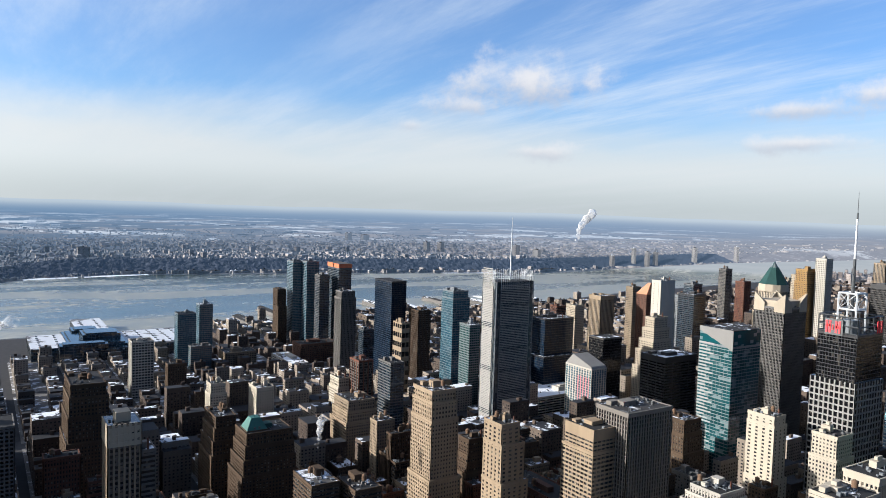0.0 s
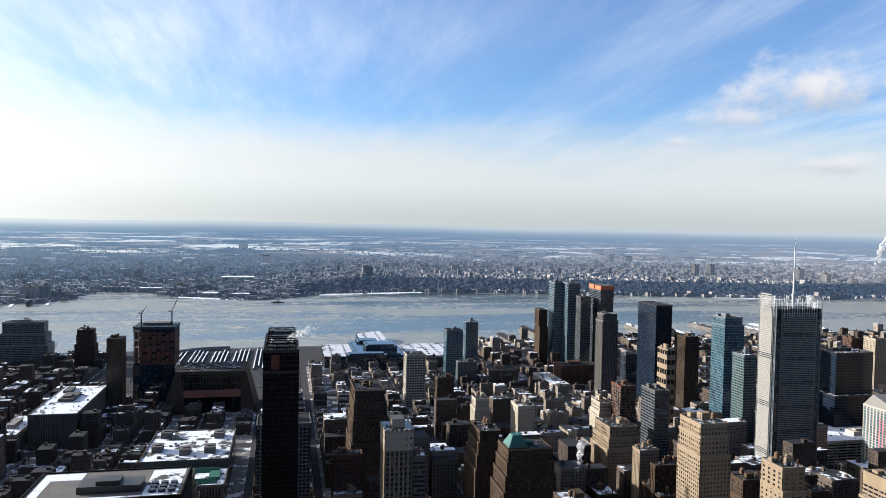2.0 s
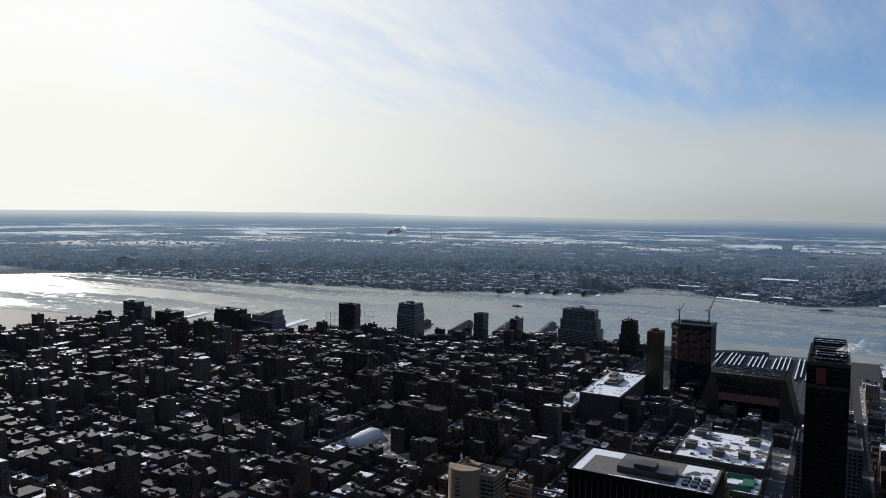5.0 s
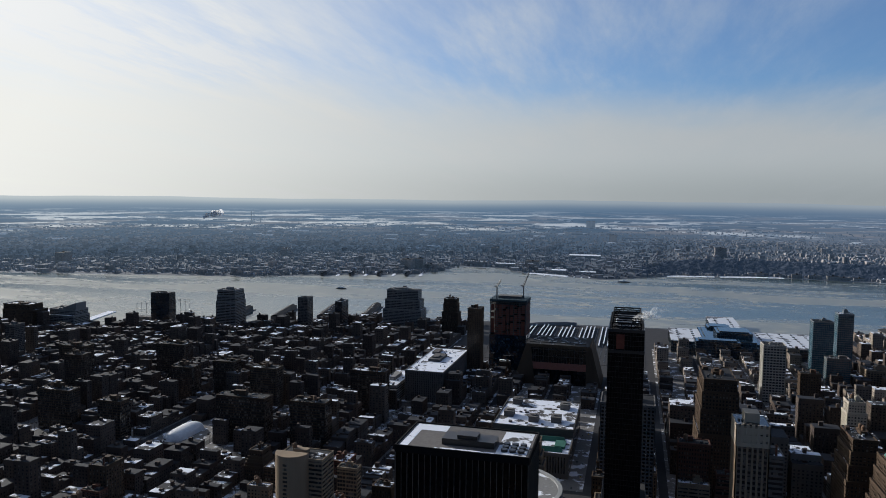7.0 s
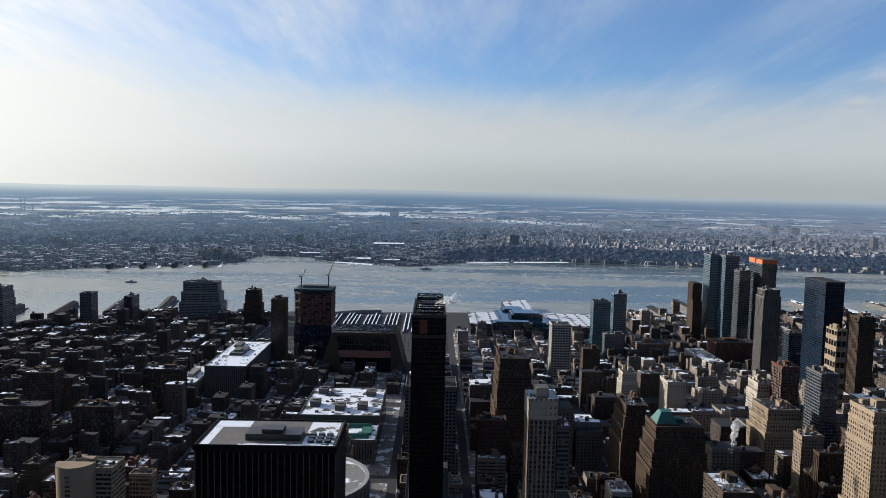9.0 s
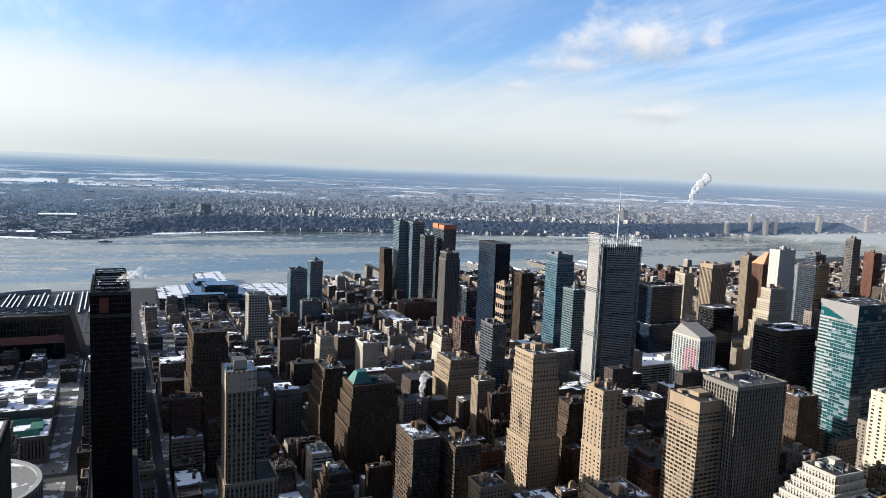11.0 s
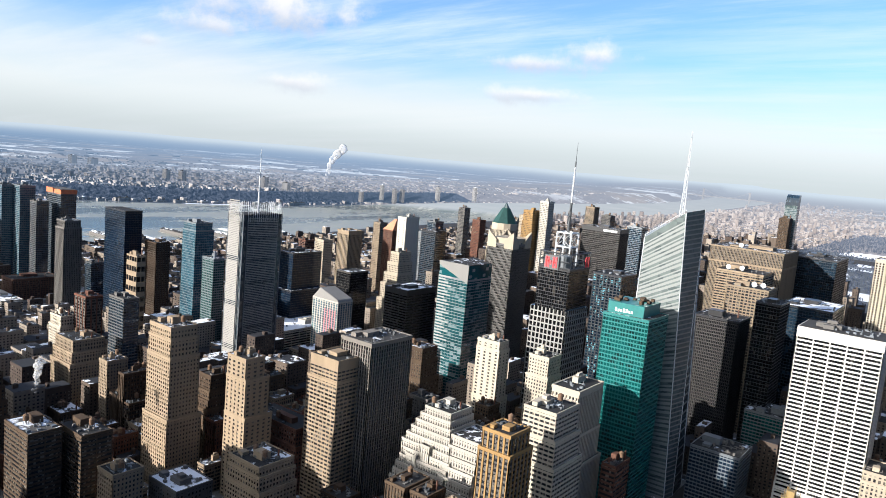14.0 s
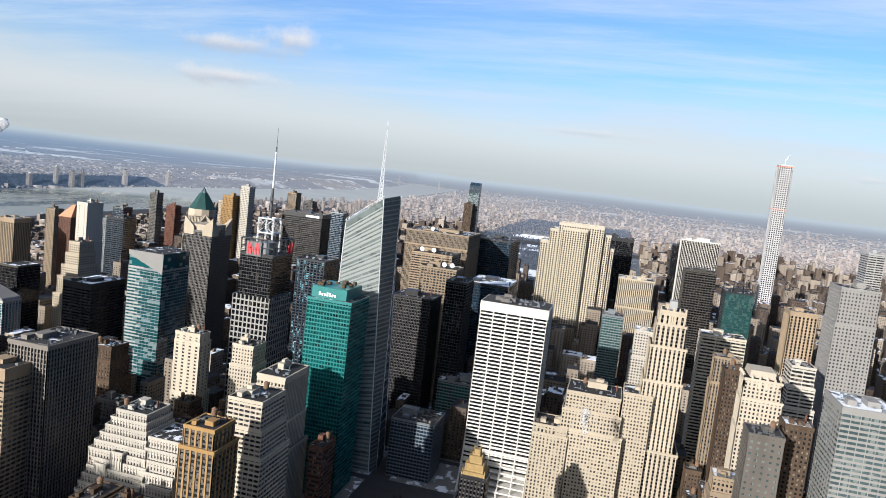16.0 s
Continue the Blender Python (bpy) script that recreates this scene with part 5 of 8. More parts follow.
def ridge_tower(x0, x1, y0, y1, h):
    """Tall limestone slab whose sides step like cliffs."""
    root = thing("office_tower", (x0 + x1) / 2, (y0 + y1) / 2, 0, "tall limestone slab with stepped cliffs and close vertical strips", "office tower")
    wall, deck = Shape(), Shape()
    w = y1 - y0
    for a, b, c, d, t in ((0, 40, 0.14, 0.76, 1.0), (6, 60, 0.04, 0.88, 0.95), (-7, 40, 0.36, 0.70, 0.97), (10, 60, -0.02, 1.0, 0.86)):
        X0, X1, Y0, Y1 = x0 + a, x0 + a + b, y0 + w * c, y0 + w * d
        Shape().box(X0, X1, Y0, Y1, 0, h * t).put("window_glass", GLASS_DARK, root)
        facade(wall, X0, X1, Y0, Y1, 0, h * t, (4.4, 2.1, 3.8, 1.25, 0.7, 0.2))
        parapet(wall, X0, X1, Y0, Y1, h * t, 2.0, 2.5, 0.75)
        deck.box(X0 + 0.4, X1 - 0.4, Y0 + 0.4, Y1 - 0.4, h * t, h * t + 0.4)
    wall.put("wall", CREAM, root)
    deck.put("roof", TAR, root)
    BUILT.append((x0, x1, y0, y1))


def setback_tower(x0, x1, y0, y1, h):
    root = tower("office_tower", x0, x1, y0, y1, h, "tall cream brick tower with bold vertical piers and setbacks", BUFF, GLASS_DARK, (4.2, 2.4, 3.7, 1.6, 0.8, 0.2), plant=1, dark=True,
                 steps=((0.36, 5, 14, 11, 9), (0.68, 4, 9, 6, 7), (0.84, 3, 6, 5, 5), (0.94, 1, 2, 2, 2)), crown=4.0)
    t = Shape()
    for k in range(5):
        y = y0 + (y1 - y0) * k / 4
        t.box(x0 - 1.1, x0 + 1, y - 0.7, y + 0.7, h - 12, h + 4)
    t.put("finial", BUFF, root)
    Shape().box(x0 + 8, x0 + 20, y0 + 8, y1 - 8, h, h + 9).put("lift_house", PALE, root)


def curved_top_tower(x0, x1, y0, y1, h):
    root = thing("apartment_tower", (x0 + x1) / 2, (y0 + y1) / 2, 0, "blue glass tower with a rounded dark top", "apartment tower")
    s, dark, bands = Shape(), Shape(), Shape()
    s.box(x0, x1, y0, y1, 0, h - 26)
    prev = None
    for k in range(7):
        a = k / 6 * math.pi / 2
        cur = (x1 - (x1 - x0) * (0.35 + 0.65 * math.cos(a)), h - 26 + 26 * math.sin(a))
        if prev:
            dark.frustum([(prev[0], y0, prev[1]), (x1, y0, prev[1]), (x1, y1, prev[1]), (prev[0], y1, prev[1])], [(cur[0], y0, cur[1]), (x1, y0, cur[1]), (x1, y1, cur[1]), (cur[0], y1, cur[1])])
        prev = cur
    for k in range(60):
        z = 20 + (h - 50) * k / 60
        bands.box(x0 - 0.2, x1 + 0.2, y0 - 0.2, y1 + 0.2, z, z + 1.0)
    s.put("window_glass", GLASS_PALE, root)
    dark.put("rounded_top", GLASS_NAVY, root)
    bands.put("storey_band", STEEL, root, "", "stuff")
    BUILT.append((x0, x1, y0, y1))


def unfinished_pair(x0, x1, y0, y1, h):
    root = tower("apartment_tower", x0, x1, y0, y1, h - 12, "twin-slab glass tower with orange netting on its unfinished top", DARK_STEEL, GLASS_NAVY, "panes", plant=0, category="apartment tower")
    s, g = Shape(), Shape()
    for k in range(4):
        g.box(x0 - 0.5, x1 + 0.5, y0 - 0.5, y1 + 0.5, h - 12 + 3.2 * k, h - 11.5 + 3.2 * k)
    mid = (y0 + y1) / 2
    s.box(x0 - 1, x1 + 1, y0 - 1, mid - 3, h - 11, h - 3)
    s.box(x0 - 1, x1 + 1, mid + 3, y1 + 1, h - 11, h - 2)
    s.put("safety_net", ORANGE_NET, root, "orange safety netting")
    g.put("floor_slab", GREY, root)


def dark_ribbed_block(x0, x1, y0, y1, h):
    """Long black office slab with pale fins and a snowy roof with plant."""
    root = thing("office_building", (x0 + x1) / 2, (y0 + y1) / 2, 0, "long black office slab with pale fins and snowy roof", "office building")
    Shape().box(x0, x1, y0, y1, 0, h - 4).put("window_glass", GLASS_BLACK, root)
    fins, top, deck = Shape(), Shape(), Shape()
    for k in range(23):
        x = x0 + (x1 - x0) * k / 22
        for y in (y0 - 0.8, y1):
            fins.box(x - 0.22, x + 0.22, y, y + 0.8, 0, h - 5)
    for k in range(11):
        y = y0 + (y1 - y0) * k / 10
        for x in (x0 - 0.8, x1):
            fins.box(x, x + 0.8, y - 0.22, y + 0.22, 0, h - 5)
    top.box(x0 - 0.8, x1 + 0.8, y0 - 0.8, y1 + 0.8, h - 5, h - 0.8)
    parapet(top, x0, x1, y0, y1, h, 0.9, 0.9, 0.8)
    deck.box(x0 + 0.4, x1 - 0.4, y0 + 0.4, y1 - 0.4, h - 0.8, h)
    fins.put("fin", SPANDREL, root, "grey vertical fins", "stuff")
    top.put("fascia", SOOT, root)
    deck.put("roof", GRAVEL_ROOF, root)
    Shape().box(x0 + 2.5, x0 + 30, y1 - 17, y1 - 2.5, h, h + 0.14).put("snow_bed", FULL_SNOW, root)
    Shape().box(x0 + 2.5, x0 + 9, y0 + 2.5, y1 - 17.3, h, h + 0.12).put("snow_bed", SNOWY, root)
    Shape().box(x1 - 26, x1 - 2.5, y0 + 3, y1 - 3, h, h + 0.12).put("snow_bed", SNOWY, root)
    Shape().box(x0 + 30.3, x1 - 26.3, y0 + 1.5, y0 + 5, h, h + 0.12).put("snow_bed", SNOWY, root)
    pl = Shape()
    pl.box(x0 + 34, x1 - 28, y0 + 12, y0 + 30, h, h + 5).box(x0 + 46, x1 - 42, y0 + 14, y0 + 26, h + 5, h + 8)
    pl.put("plant_room", BRONZE, root)
    for i in range(3):
        for j in range(3):
            Shape().drum(x1 - 20 + 6.5 * i, y0 + 10 + 7 * j, h, h + 2.2, 2.6, 2.6, 14).put("cooling_fan", BLACK, root)
    BUILT.append((x0, x1, y0, y1))


def black_slab(x0, x1, y0, y1, h):
    root = tower("office_tower", x0, x1, y0, y1, h, "black glass slab tower with an open lattice round its roof", BLACK, GLASS_BLACK, "sheer", plant=0, roof=TAR_BARE,
                 steps=((0.30, 4, 6, 8, 14), (0.93, 0.0, 0.0, 2.5, 0.0)))
    lattice = Shape()
    a, b, c, d, t = x0 + 2.5, x1 - 2.5, y0 + 2, y1 - 3, h + 5.5
    for (p, q), (u, v) in (((a, c), (b, c)), ((b, c), (b, d)), ((b, d), (a, d)), ((a, d), (a, c))):
        n = max(3, int(math.hypot(u - p, v - q) / 6))
        for k in range(n):
            g, e = (p + (u - p) * k / n, q + (v - q) * k / n), (p + (u - p) * (k + 1) / n, q + (v - q) * (k + 1) / n)
            lattice.beam((*g, h), (*g, t), 0.28).beam((*g, h + 0.5), (*e, t), 0.16).beam((*e, h + 0.5), (*g, t), 0.16)
        lattice.beam((p, q, t), (u, v, t), 0.4).beam((p, q, h + 2.6), (u, v, h + 2.6), 0.25)
    for k in range(1, 7):
        y = c + (d - c) * k / 7
        lattice.beam((a, y, t), (b, y, t), 0.3)
    lattice.put("roof_lattice", SOOT, root, "open black steel lattice")
    plant = Shape()
    for k in range(9):
        y = c + 6 + 8.6 * k
        plant.box(a + 3 + (k % 3), b - 4 - (k % 2) * 3, y, y + 5.5, h + 0.3, h + 2.2 + (k * 5 % 3) * 0.7)
    plant.put("roof_unit", DARK_STEEL, root, "", "stuff")
    Shape().box(a + 2, b - 2, c + 30, c + 52, h + 0.35, h + 0.6).put("snow_bed", SNOWY, root)
    Shape().box(x0 + 6, x0 + 12, y0 - 0.4, y0 - 0.15, h - 14, h - 3).put("lit_panel", RUST, root)


def arena(cx, cy, r, h):
    root = thing("arena", cx, cy, 0, "round concrete arena with a snowy dished roof and pale rim", "arena")
    n = 48
    Shape().drum(cx, cy, 0, h - 4, r, r, n).put("wall", BUFF, root)
    ribs = Shape()
    for k in range(n):
        a = 2 * math.pi * k / n
        ribs.beam((cx + (r + 0.5) * math.cos(a), cy + (r + 0.5) * math.sin(a), 0), (cx + (r + 0.5) * math.cos(a), cy + (r + 0.5) * math.sin(a), h - 4), 0.6)
    ribs.put("rib", PALE, root, "", "stuff")
    rim, inner = Shape(), Shape()
    ring = [(math.cos(2 * math.pi * k / n), math.sin(2 * math.pi * k / n)) for k in range(n)]
    for k in range(n):
        (a, b), (c, d) = ring[k], ring[(k + 1) % n]
        for q0, q1, z0, z1 in ((r + 1, r + 1, h - 4, h), (r + 1, r - 3, h, h), (r - 3, r - 3, h, h - 2)):
            rim.quad((cx + q0 * a, cy + q0 * b, z0), (cx + q0 * c, cy + q0 * d, z0), (cx + q1 * c, cy + q1 * d, z1), (cx + q1 * a, cy + q1 * b, z1))
        inner.quad((cx + (r - 3) * a, cy + (r - 3) * b, h - 2), (cx + (r - 3) * c, cy + (r - 3) * d, h - 2), (cx + 12 * c, cy + 12 * d, h - 6), (cx + 12 * a, cy + 12 * b, h - 6))
    rim.put("rim", PALE, root)
    inner.put("dished_roof", DUSTED, root)
    Shape().drum(cx, cy, h - 7, h - 1, 12, 12, 24).put("roof_hub", GREY, root)
    BUILT.append((cx - r, cx + r, cy - r, cy + r))


def post_office(x0, x1, y0, y1, h):
    root = thing("post_office", (x0 + x1) / 2, (y0 + y1) / 2, 0, "broad stone post office with snowy roofs and green copper skylights", "post office")
    deck = Shape()
    mid = y0 + 56
    for a, b, z in ((y0, mid, h - 4), (mid + 8, y1, h + 4)):
        wall = Shape().box(x0, x1, a, b, 0, z)
        parapet(wall, x0, x1, a, b, z, 1.5, 2.0, 0.6)
        wall.put("wall", GREY, root)
        deck.box(x0 + 1, x1 - 1, a + 1, b - 1, z, z + 0.4)
    win = Shape()
    for k in range(30):
        x = x0 + 2 + (x1 - x0 - 4) * k / 30
        win.box(x, x + 1.2, y0 - 0.06, y0 + 0.1, 6, h - 7)
    for k in range(50):
        y = y0 + 4 + (y1 - y0 - 8) * k / 50
        if not mid - 4 < y < mid + 10:
            win.box(x1 - 0.1, x1 + 0.06, y, y + 2.0, 6, h - 9)
    deck.put("roof", SNOWY, root)
    win.put("window_glass", GLASS_DARK, root, "", "stuff")
    cop = Shape()
    for a, b in ((y0 + 6, y0 + 16), (y0 + 42, y0 + 52)):
        cop.frustum([(x0 + 8, a, h - 3.5), (x1 - 8, a, h - 3.5), (x1 - 8, b, h - 3.5), (x0 + 8, b, h - 3.5)], [(x0 + 10, (a + b) / 2 - 0.4, h + 1), (x1 - 10, (a + b) / 2 - 0.4, h + 1), (x1 - 10, (a + b) / 2 + 0.4, h + 1), (x0 + 10, (a + b) / 2 + 0.4, h + 1)])
    cop.box(x1 - 18, x1 - 6, y0 + 18, y0 + 40, h - 3.5, h - 0.5)
    cop.put("skylight_roof", plain("weathered_copper", (0.04, 0.125, 0.095), 0.7, 0.0, 0.35, 0.12), root, "green copper skylight roofs")
    pent = Shape()
    for k in range(10):
        px, py = dice.uniform(x0 + 6, x1 - 16), dice.uniform(mid + 14, y1 - 20)
        pent.box(px, px + dice.uniform(2, 5), py, py + dice.uniform(2, 5), h + 4.4, h + dice.uniform(5.5, 7))
    pent.put("roof_unit", GREY, root, "", "stuff")
    # five squat brick roof houses with flat lids
    for u, v in ((0.16, 0.80), (0.14, 0.34), (0.48, 0.22), (0.76, 0.26), (0.82, 0.74)):
        px, py = x0 + u * (x1 - x0), mid + 8 + v * (y1 - mid - 8)
        house = Shape().box(px - 6, px + 6, py - 8, py + 8, h + 4.4, h + 11)
        house.box(px - 6.5, px + 6.5, py - 8.5, py + 8.5, h + 11, h + 11.8).box(px - 3, px + 3, py - 3, py + 3, h + 11.8, h + 13)
        house.put("roof_house", GREY, root)
    BUILT.append((x0, x1, y0, y1))


def loading_block(x0, x1, y0, y1, h):
    """Concrete block spreading at its foot over the tracks, with a red cornice."""
    root = thing("office_building", (x0 + x1) / 2, (y0 + y1) / 2, 0, "sloping brown concrete block with dark glass and a red band", "office building")
    s = Shape()
    for a, b in ((x0 - 26, x0 + 2), (x1 - 2, x1 + 14)):
        s.frustum([(a, y0 - 4, 0), (b + 10, y0 - 4, 0), (b + 10, y1, 0), (a, y1, 0)], [(max(a, x0 - 4), y0, h), (max(a, x0 - 4) + 8, y0, h), (max(a, x0 - 4) + 8, y1, h), (max(a, x0 - 4), y1, h)])
    s.box(x0 - 4, x1 + 4, y0, y1, h - 5, h)
    s.put("wall", BROWN, root)
    Shape().box(x0, x1, y0 + 1, y1 - 1, 0, h - 5).put("window_glass", GLASS_DARK, root)
    m = Shape()
    for k in range(22):
        x = x0 + 4 + (x1 - x0 - 8) * k / 21
        m.box(x - 0.4, x + 0.4, y0 + 0.4, y0 + 1, 30, h - 5)
    for z in (36, 48, 60, 72):
        m.box(x0 + 2, x1 - 2, y0 + 0.5, y0 + 0.98, z, z + 1.2)
    m.put("mullion", BRONZE, root, "", "stuff")
    Shape().box(x0 + 1, x1 - 1, y0 - 0.6, y0 + 0.3, 26, 38).put("red_band", plain("salmon_red_panel", (0.30, 0.11, 0.075), 0.6), root, "salmon-red band")
    Shape().box(x0 - 3, x1 + 3, y0 + 1, y1 - 1, h, h + 0.5).put("roof", TAR, root)
    units = Shape()
    for k in range(40):
        px, py = dice.uniform(x0 + 4, x1 - 10), dice.uniform(y0 + 6, y1 - 10)
        units.box(px, px + dice.uniform(2, 7), py, py + dice.uniform(2, 5), h + 0.5, h + dice.uniform(1.2, 2.6))
    units.put("roof_unit", STEEL, root, "", "stuff")
    BUILT.append((x0 - 26, x1 + 14, y0, y1))


def tower_crane(parent, x, y, z, jib=28, lean=0.6):
    s = Shape()
    s.box(x - 1, x + 1, y - 1, y + 1, z - 30, z + 12)
    for k in range(8):
        s.beam((x - 1, y - 1, z + 1.5 * k), (x + 1, y - 1, z + 1.5 * k + 1.5), 0.25)
    a = Vector((x, y, z + 12))
    tip = a + Vector((jib * 0.35, -jib * 0.2, jib * lean))
    s.beam(a, tip, 0.7).beam(a, a - Vector((jib * 0.2, -jib * 0.1, -1)), 0.9).beam(a + Vector((0, 0, 7)), tip, 0.15).beam(a, a + Vector((0, 0, 7)), 0.4)
    s.put("tower_crane", DARK_STEEL, parent, "slewing tower crane")


def rising_tower(x0, x1, y0, y1, h):
    """Concrete frame going up, red netting half way, cranes on top."""
    root = thing("office_tower", (x0 + x1) / 2, (y0 + y1) / 2, 0, "office tower under construction with red netting and cranes", "building site")
    core, slabs, cols, net, skin = Shape(), Shape(), Shape(), Shape(), Shape()
    core.box(x0 + 12, x1 - 12, y0 + 18, y1 - 18, 0, h + 6)
    n = 34
    for k in range(n):
        z = h * (k + 1) / n
        slabs.box(x0, x1, y0, y1, z - 0.5, z)
    for i in range(7):
        for j in range(7):
            if i in (0, 6) or j in (0, 6):
                cx, cy = x0 + 1 + (x1 - x0 - 2) * i / 6, y0 + 1 + (y1 - y0 - 2) * j / 6
                cols.box(cx - 0.6, cx + 0.6, cy - 0.6, cy + 0.6, 0, h)
    for k in range(16, 32):
        for j in range(9):
            if (k * 7 + j * 5) % 11 < 9:
                a = x0 + 2 + (x1 - x0 - 4) * j / 9
                net.box(a, a + (x1 - x0 - 4) / 9 - 1.0, y0 + 0.5, y0 + 0.7, h * k / n, h * (k + 1) / n - 0.5)
                if j < 7:
                    b = y0 + 2 + (y1 - y0 - 4) * j / 7
                    net.box(x1 - 0.7, x1 - 0.5, b, b + (y1 - y0 - 4) / 7 - 1.0, h * k / n, h * (k + 1) / n - 0.5)
    skin.box(x0 - 0.3, x1 + 0.3, y0 - 0.3, y1 + 0.3, 0, h * 0.5)
    core.put("lift_core", GREY, root)
    slabs.put("floor_slab", GREY, root, "", "stuff")
    cols.put("column", GREY, root, "", "stuff")
    net.put("safety_net", RUST, root, "rust-red safety netting")
    skin.put("window_glass", GLASS_NAVY, root)
    hat = Shape()
    for k in range(16):
        px = x0 + (x1 - x0) * k / 15
        hat.box(px - 0.3, px + 0.3, y0 - 0.6, y0, h - 8, h + 4 + (k * 7 % 5))
    hat.box(x0 - 0.5, x1 + 0.5, y0 - 0.6, y1 + 0.6, h - 2, h + 1.5)
    hat.put("formwork", plain("blue_formwork", (0.05, 0.075, 0.085), 0.7), root)
    tower_crane(root, x0 + 12, y0 + 4, h + 12, 24)
    tower_crane(root, x1 - 10, y0 + 30, h + 12, 30, 0.9)
    BUILT.append((x0, x1, y0, y1))


def striped_pair(x0, x1, y0, y1, h):
    """A hotel split by an arc: one side striped pink and white, the other dark copper glass."""
    root = tower("hotel_tower", x0, x1, y0, y1, h, "hotel tower with pink, white and blue glass stripes", WHITE, GLASS_BLUE, (5.0, 1.6, 3.4, 0.8, 0.3, 0.15), plant=0, category="hotel tower")
    s, cap = Shape(), Shape()
    for k in range(5):
        y = y0 + 4 + (y1 - y0) * 0.5 * k / 5
        s.box(x0 - 0.62, x0 - 0.32, y, y + 1.8, 20, h - 12)
    s.put("pink_stripe", plain("pink_panel", (0.42, 0.16, 0.18), 0.6), root, "pink panel stripes")
    cap.frustum([(x0, y0, h + 1.2), (x1, y0, h + 1.2), (x1, y1, h + 1.2), (x0, y1, h + 1.2)], [(x0, y0 + 2, h + 4), (x1, y0 + 2, h + 4), (x1, y1 - 14, h + 16), (x0, y1 - 14, h + 16)])
    cap.put("slanting_top", GREY_STONE, root)


def masted_brown_tower(x0, x1, y0, y1, h):
    tower("office_tower", x0, x1, y0, y1, h - 4, "slim brown brick tower with a pale stepped crown", TAN, GLASS, "upright", plant=1,
          steps=((0.30, 14, 34, 8, 12), (0.53, 1, 16, 2, 8)), top=BUFF, z0=0)
    root = thing("tower_crown", (x0 + x1) / 2, (y0 + y1) / 2, h - 30, "pale terracotta crown on a brown brick tower", "tower crown")
    s = Shape()
    facade(s, x0 - 0.5, x1 + 0.5, y0 - 0.5, y1 + 0.5, h - 17, h - 2, (3.2, 1.8, 5.0, 2.9, 0.5, 0.4))
    s.put("wall", BUFF, root)
    Shape().box(x0 - 0.3, x1 + 0.3, y0 - 0.3, y1 + 0.3, h - 17, h - 2.2).put("window_glass", GLASS, root)
    cap = Shape().box(x0 + 5, x1 - 5, y0 + 6, y1 - 6, h - 2.2, h + 4)
    cap.put("cap", BUFF, root)


def curved_flats(x0, x1, y0, y1, h):
    root = tower("apartment_building", x0, x1, y0, y1, h, "tan apartment block with a sweeping rounded end", SAND, GLASS, "ribbon", category="apartment building", tanks=1)
    s = Shape()
    n = 20
    r, cx, cy = 15, (x0 + x1) / 2 - 6, y0 - 0.2
    arc = [(cx - r * math.cos(math.pi * k / n), cy - r * math.sin(math.pi * k / n)) for k in range(n + 1)]
    s.frustum([(*p, 0) for p in arc], [(*p, h + 6) for p in arc])
    s.put("rounded_end", SAND, root)
    rings = Shape()
    for k in range(int(h / 3.6)):
        rings.box(cx - 2.2, cx + 1.8, cy - r - 0.12, cy - r + 0.6, 3.6 * k + 1.2, 3.6 * k + 3.2)
    rings.put("window_ring", GLASS, root, "", "stuff")


newspaper_tower(532.6, 589.1, 702.2, 730.6, 236.0)
slanted_tower(729.0, 781.8, 510.6, 555.8, 182.5)
striped_pair(712.0, 740.0, 716.3, 768.4, 101.9)
tower("hotel_tower", 757.5, 795.0, 741.5, 770.0, 137.4, "dark copper glass half of a split hotel tower", BRONZE, GLASS_DARK, "sheer", category="hotel tower", plant=0)
pyramid_tower(1123.0, 1160.0, 712.6, 742.0, 195.2)
broadcast_tower(712.5, 760.0, 363.8, 402.6, 223.0)
teal_tower(620.0, 667.0, 233.0, 277.0, 197.0)
unfinished_pair(650.7, 679.5, 1417.8, 1476.1, 194.4)
dark_ribbed_block(-174.4, -70.5, 524.5, 583.5, 126.0)
black_slab(-16.0, 10.5, 556.0, 640.0, 220.5)
tower("office_building", -26.0, 25.5, 720.0, 760.0, 118.0, "pale gridded office building behind the black slab", GREY, GLASS_DARK, (3.6, 1.3, 3.7, 1.5, 0.5, 0.4))
arena(-118.0, 664.0, 60.0, 46.0)
post_office(-163.0, -63.7, 812.0, 1000.0, 32.0)
loading_block(-168.9, -68.7, 1228.0, 1311.0, 68.3)
rising_tower(-254.0, -186.0, 1314.8, 1370.0, 128.9)
white_grid_tower(715.0, 759.0, 61.5, 129.7, 197.0)
ridge_tower(1288.6, 1350.0, 16.0, 142.0, 256.0)
curved_top_tower(1900.0, 1926.0, 387.3, 415.0, 303.0)
pencil_tower(1766.2, 1794.2, -341.7, -313.7, 424.0)
setback_tower(715.0, 745.0, -67.0, -44.0, 214.0)
faceted_tower(694.0, 740.0, 220.0, 281.3)
masted_brown_tower(70.6, 90.0, 503.9, 527.0, 174.0)
curved_flats(-298.0, -254.9, 565.2, 589.6, 90.0)


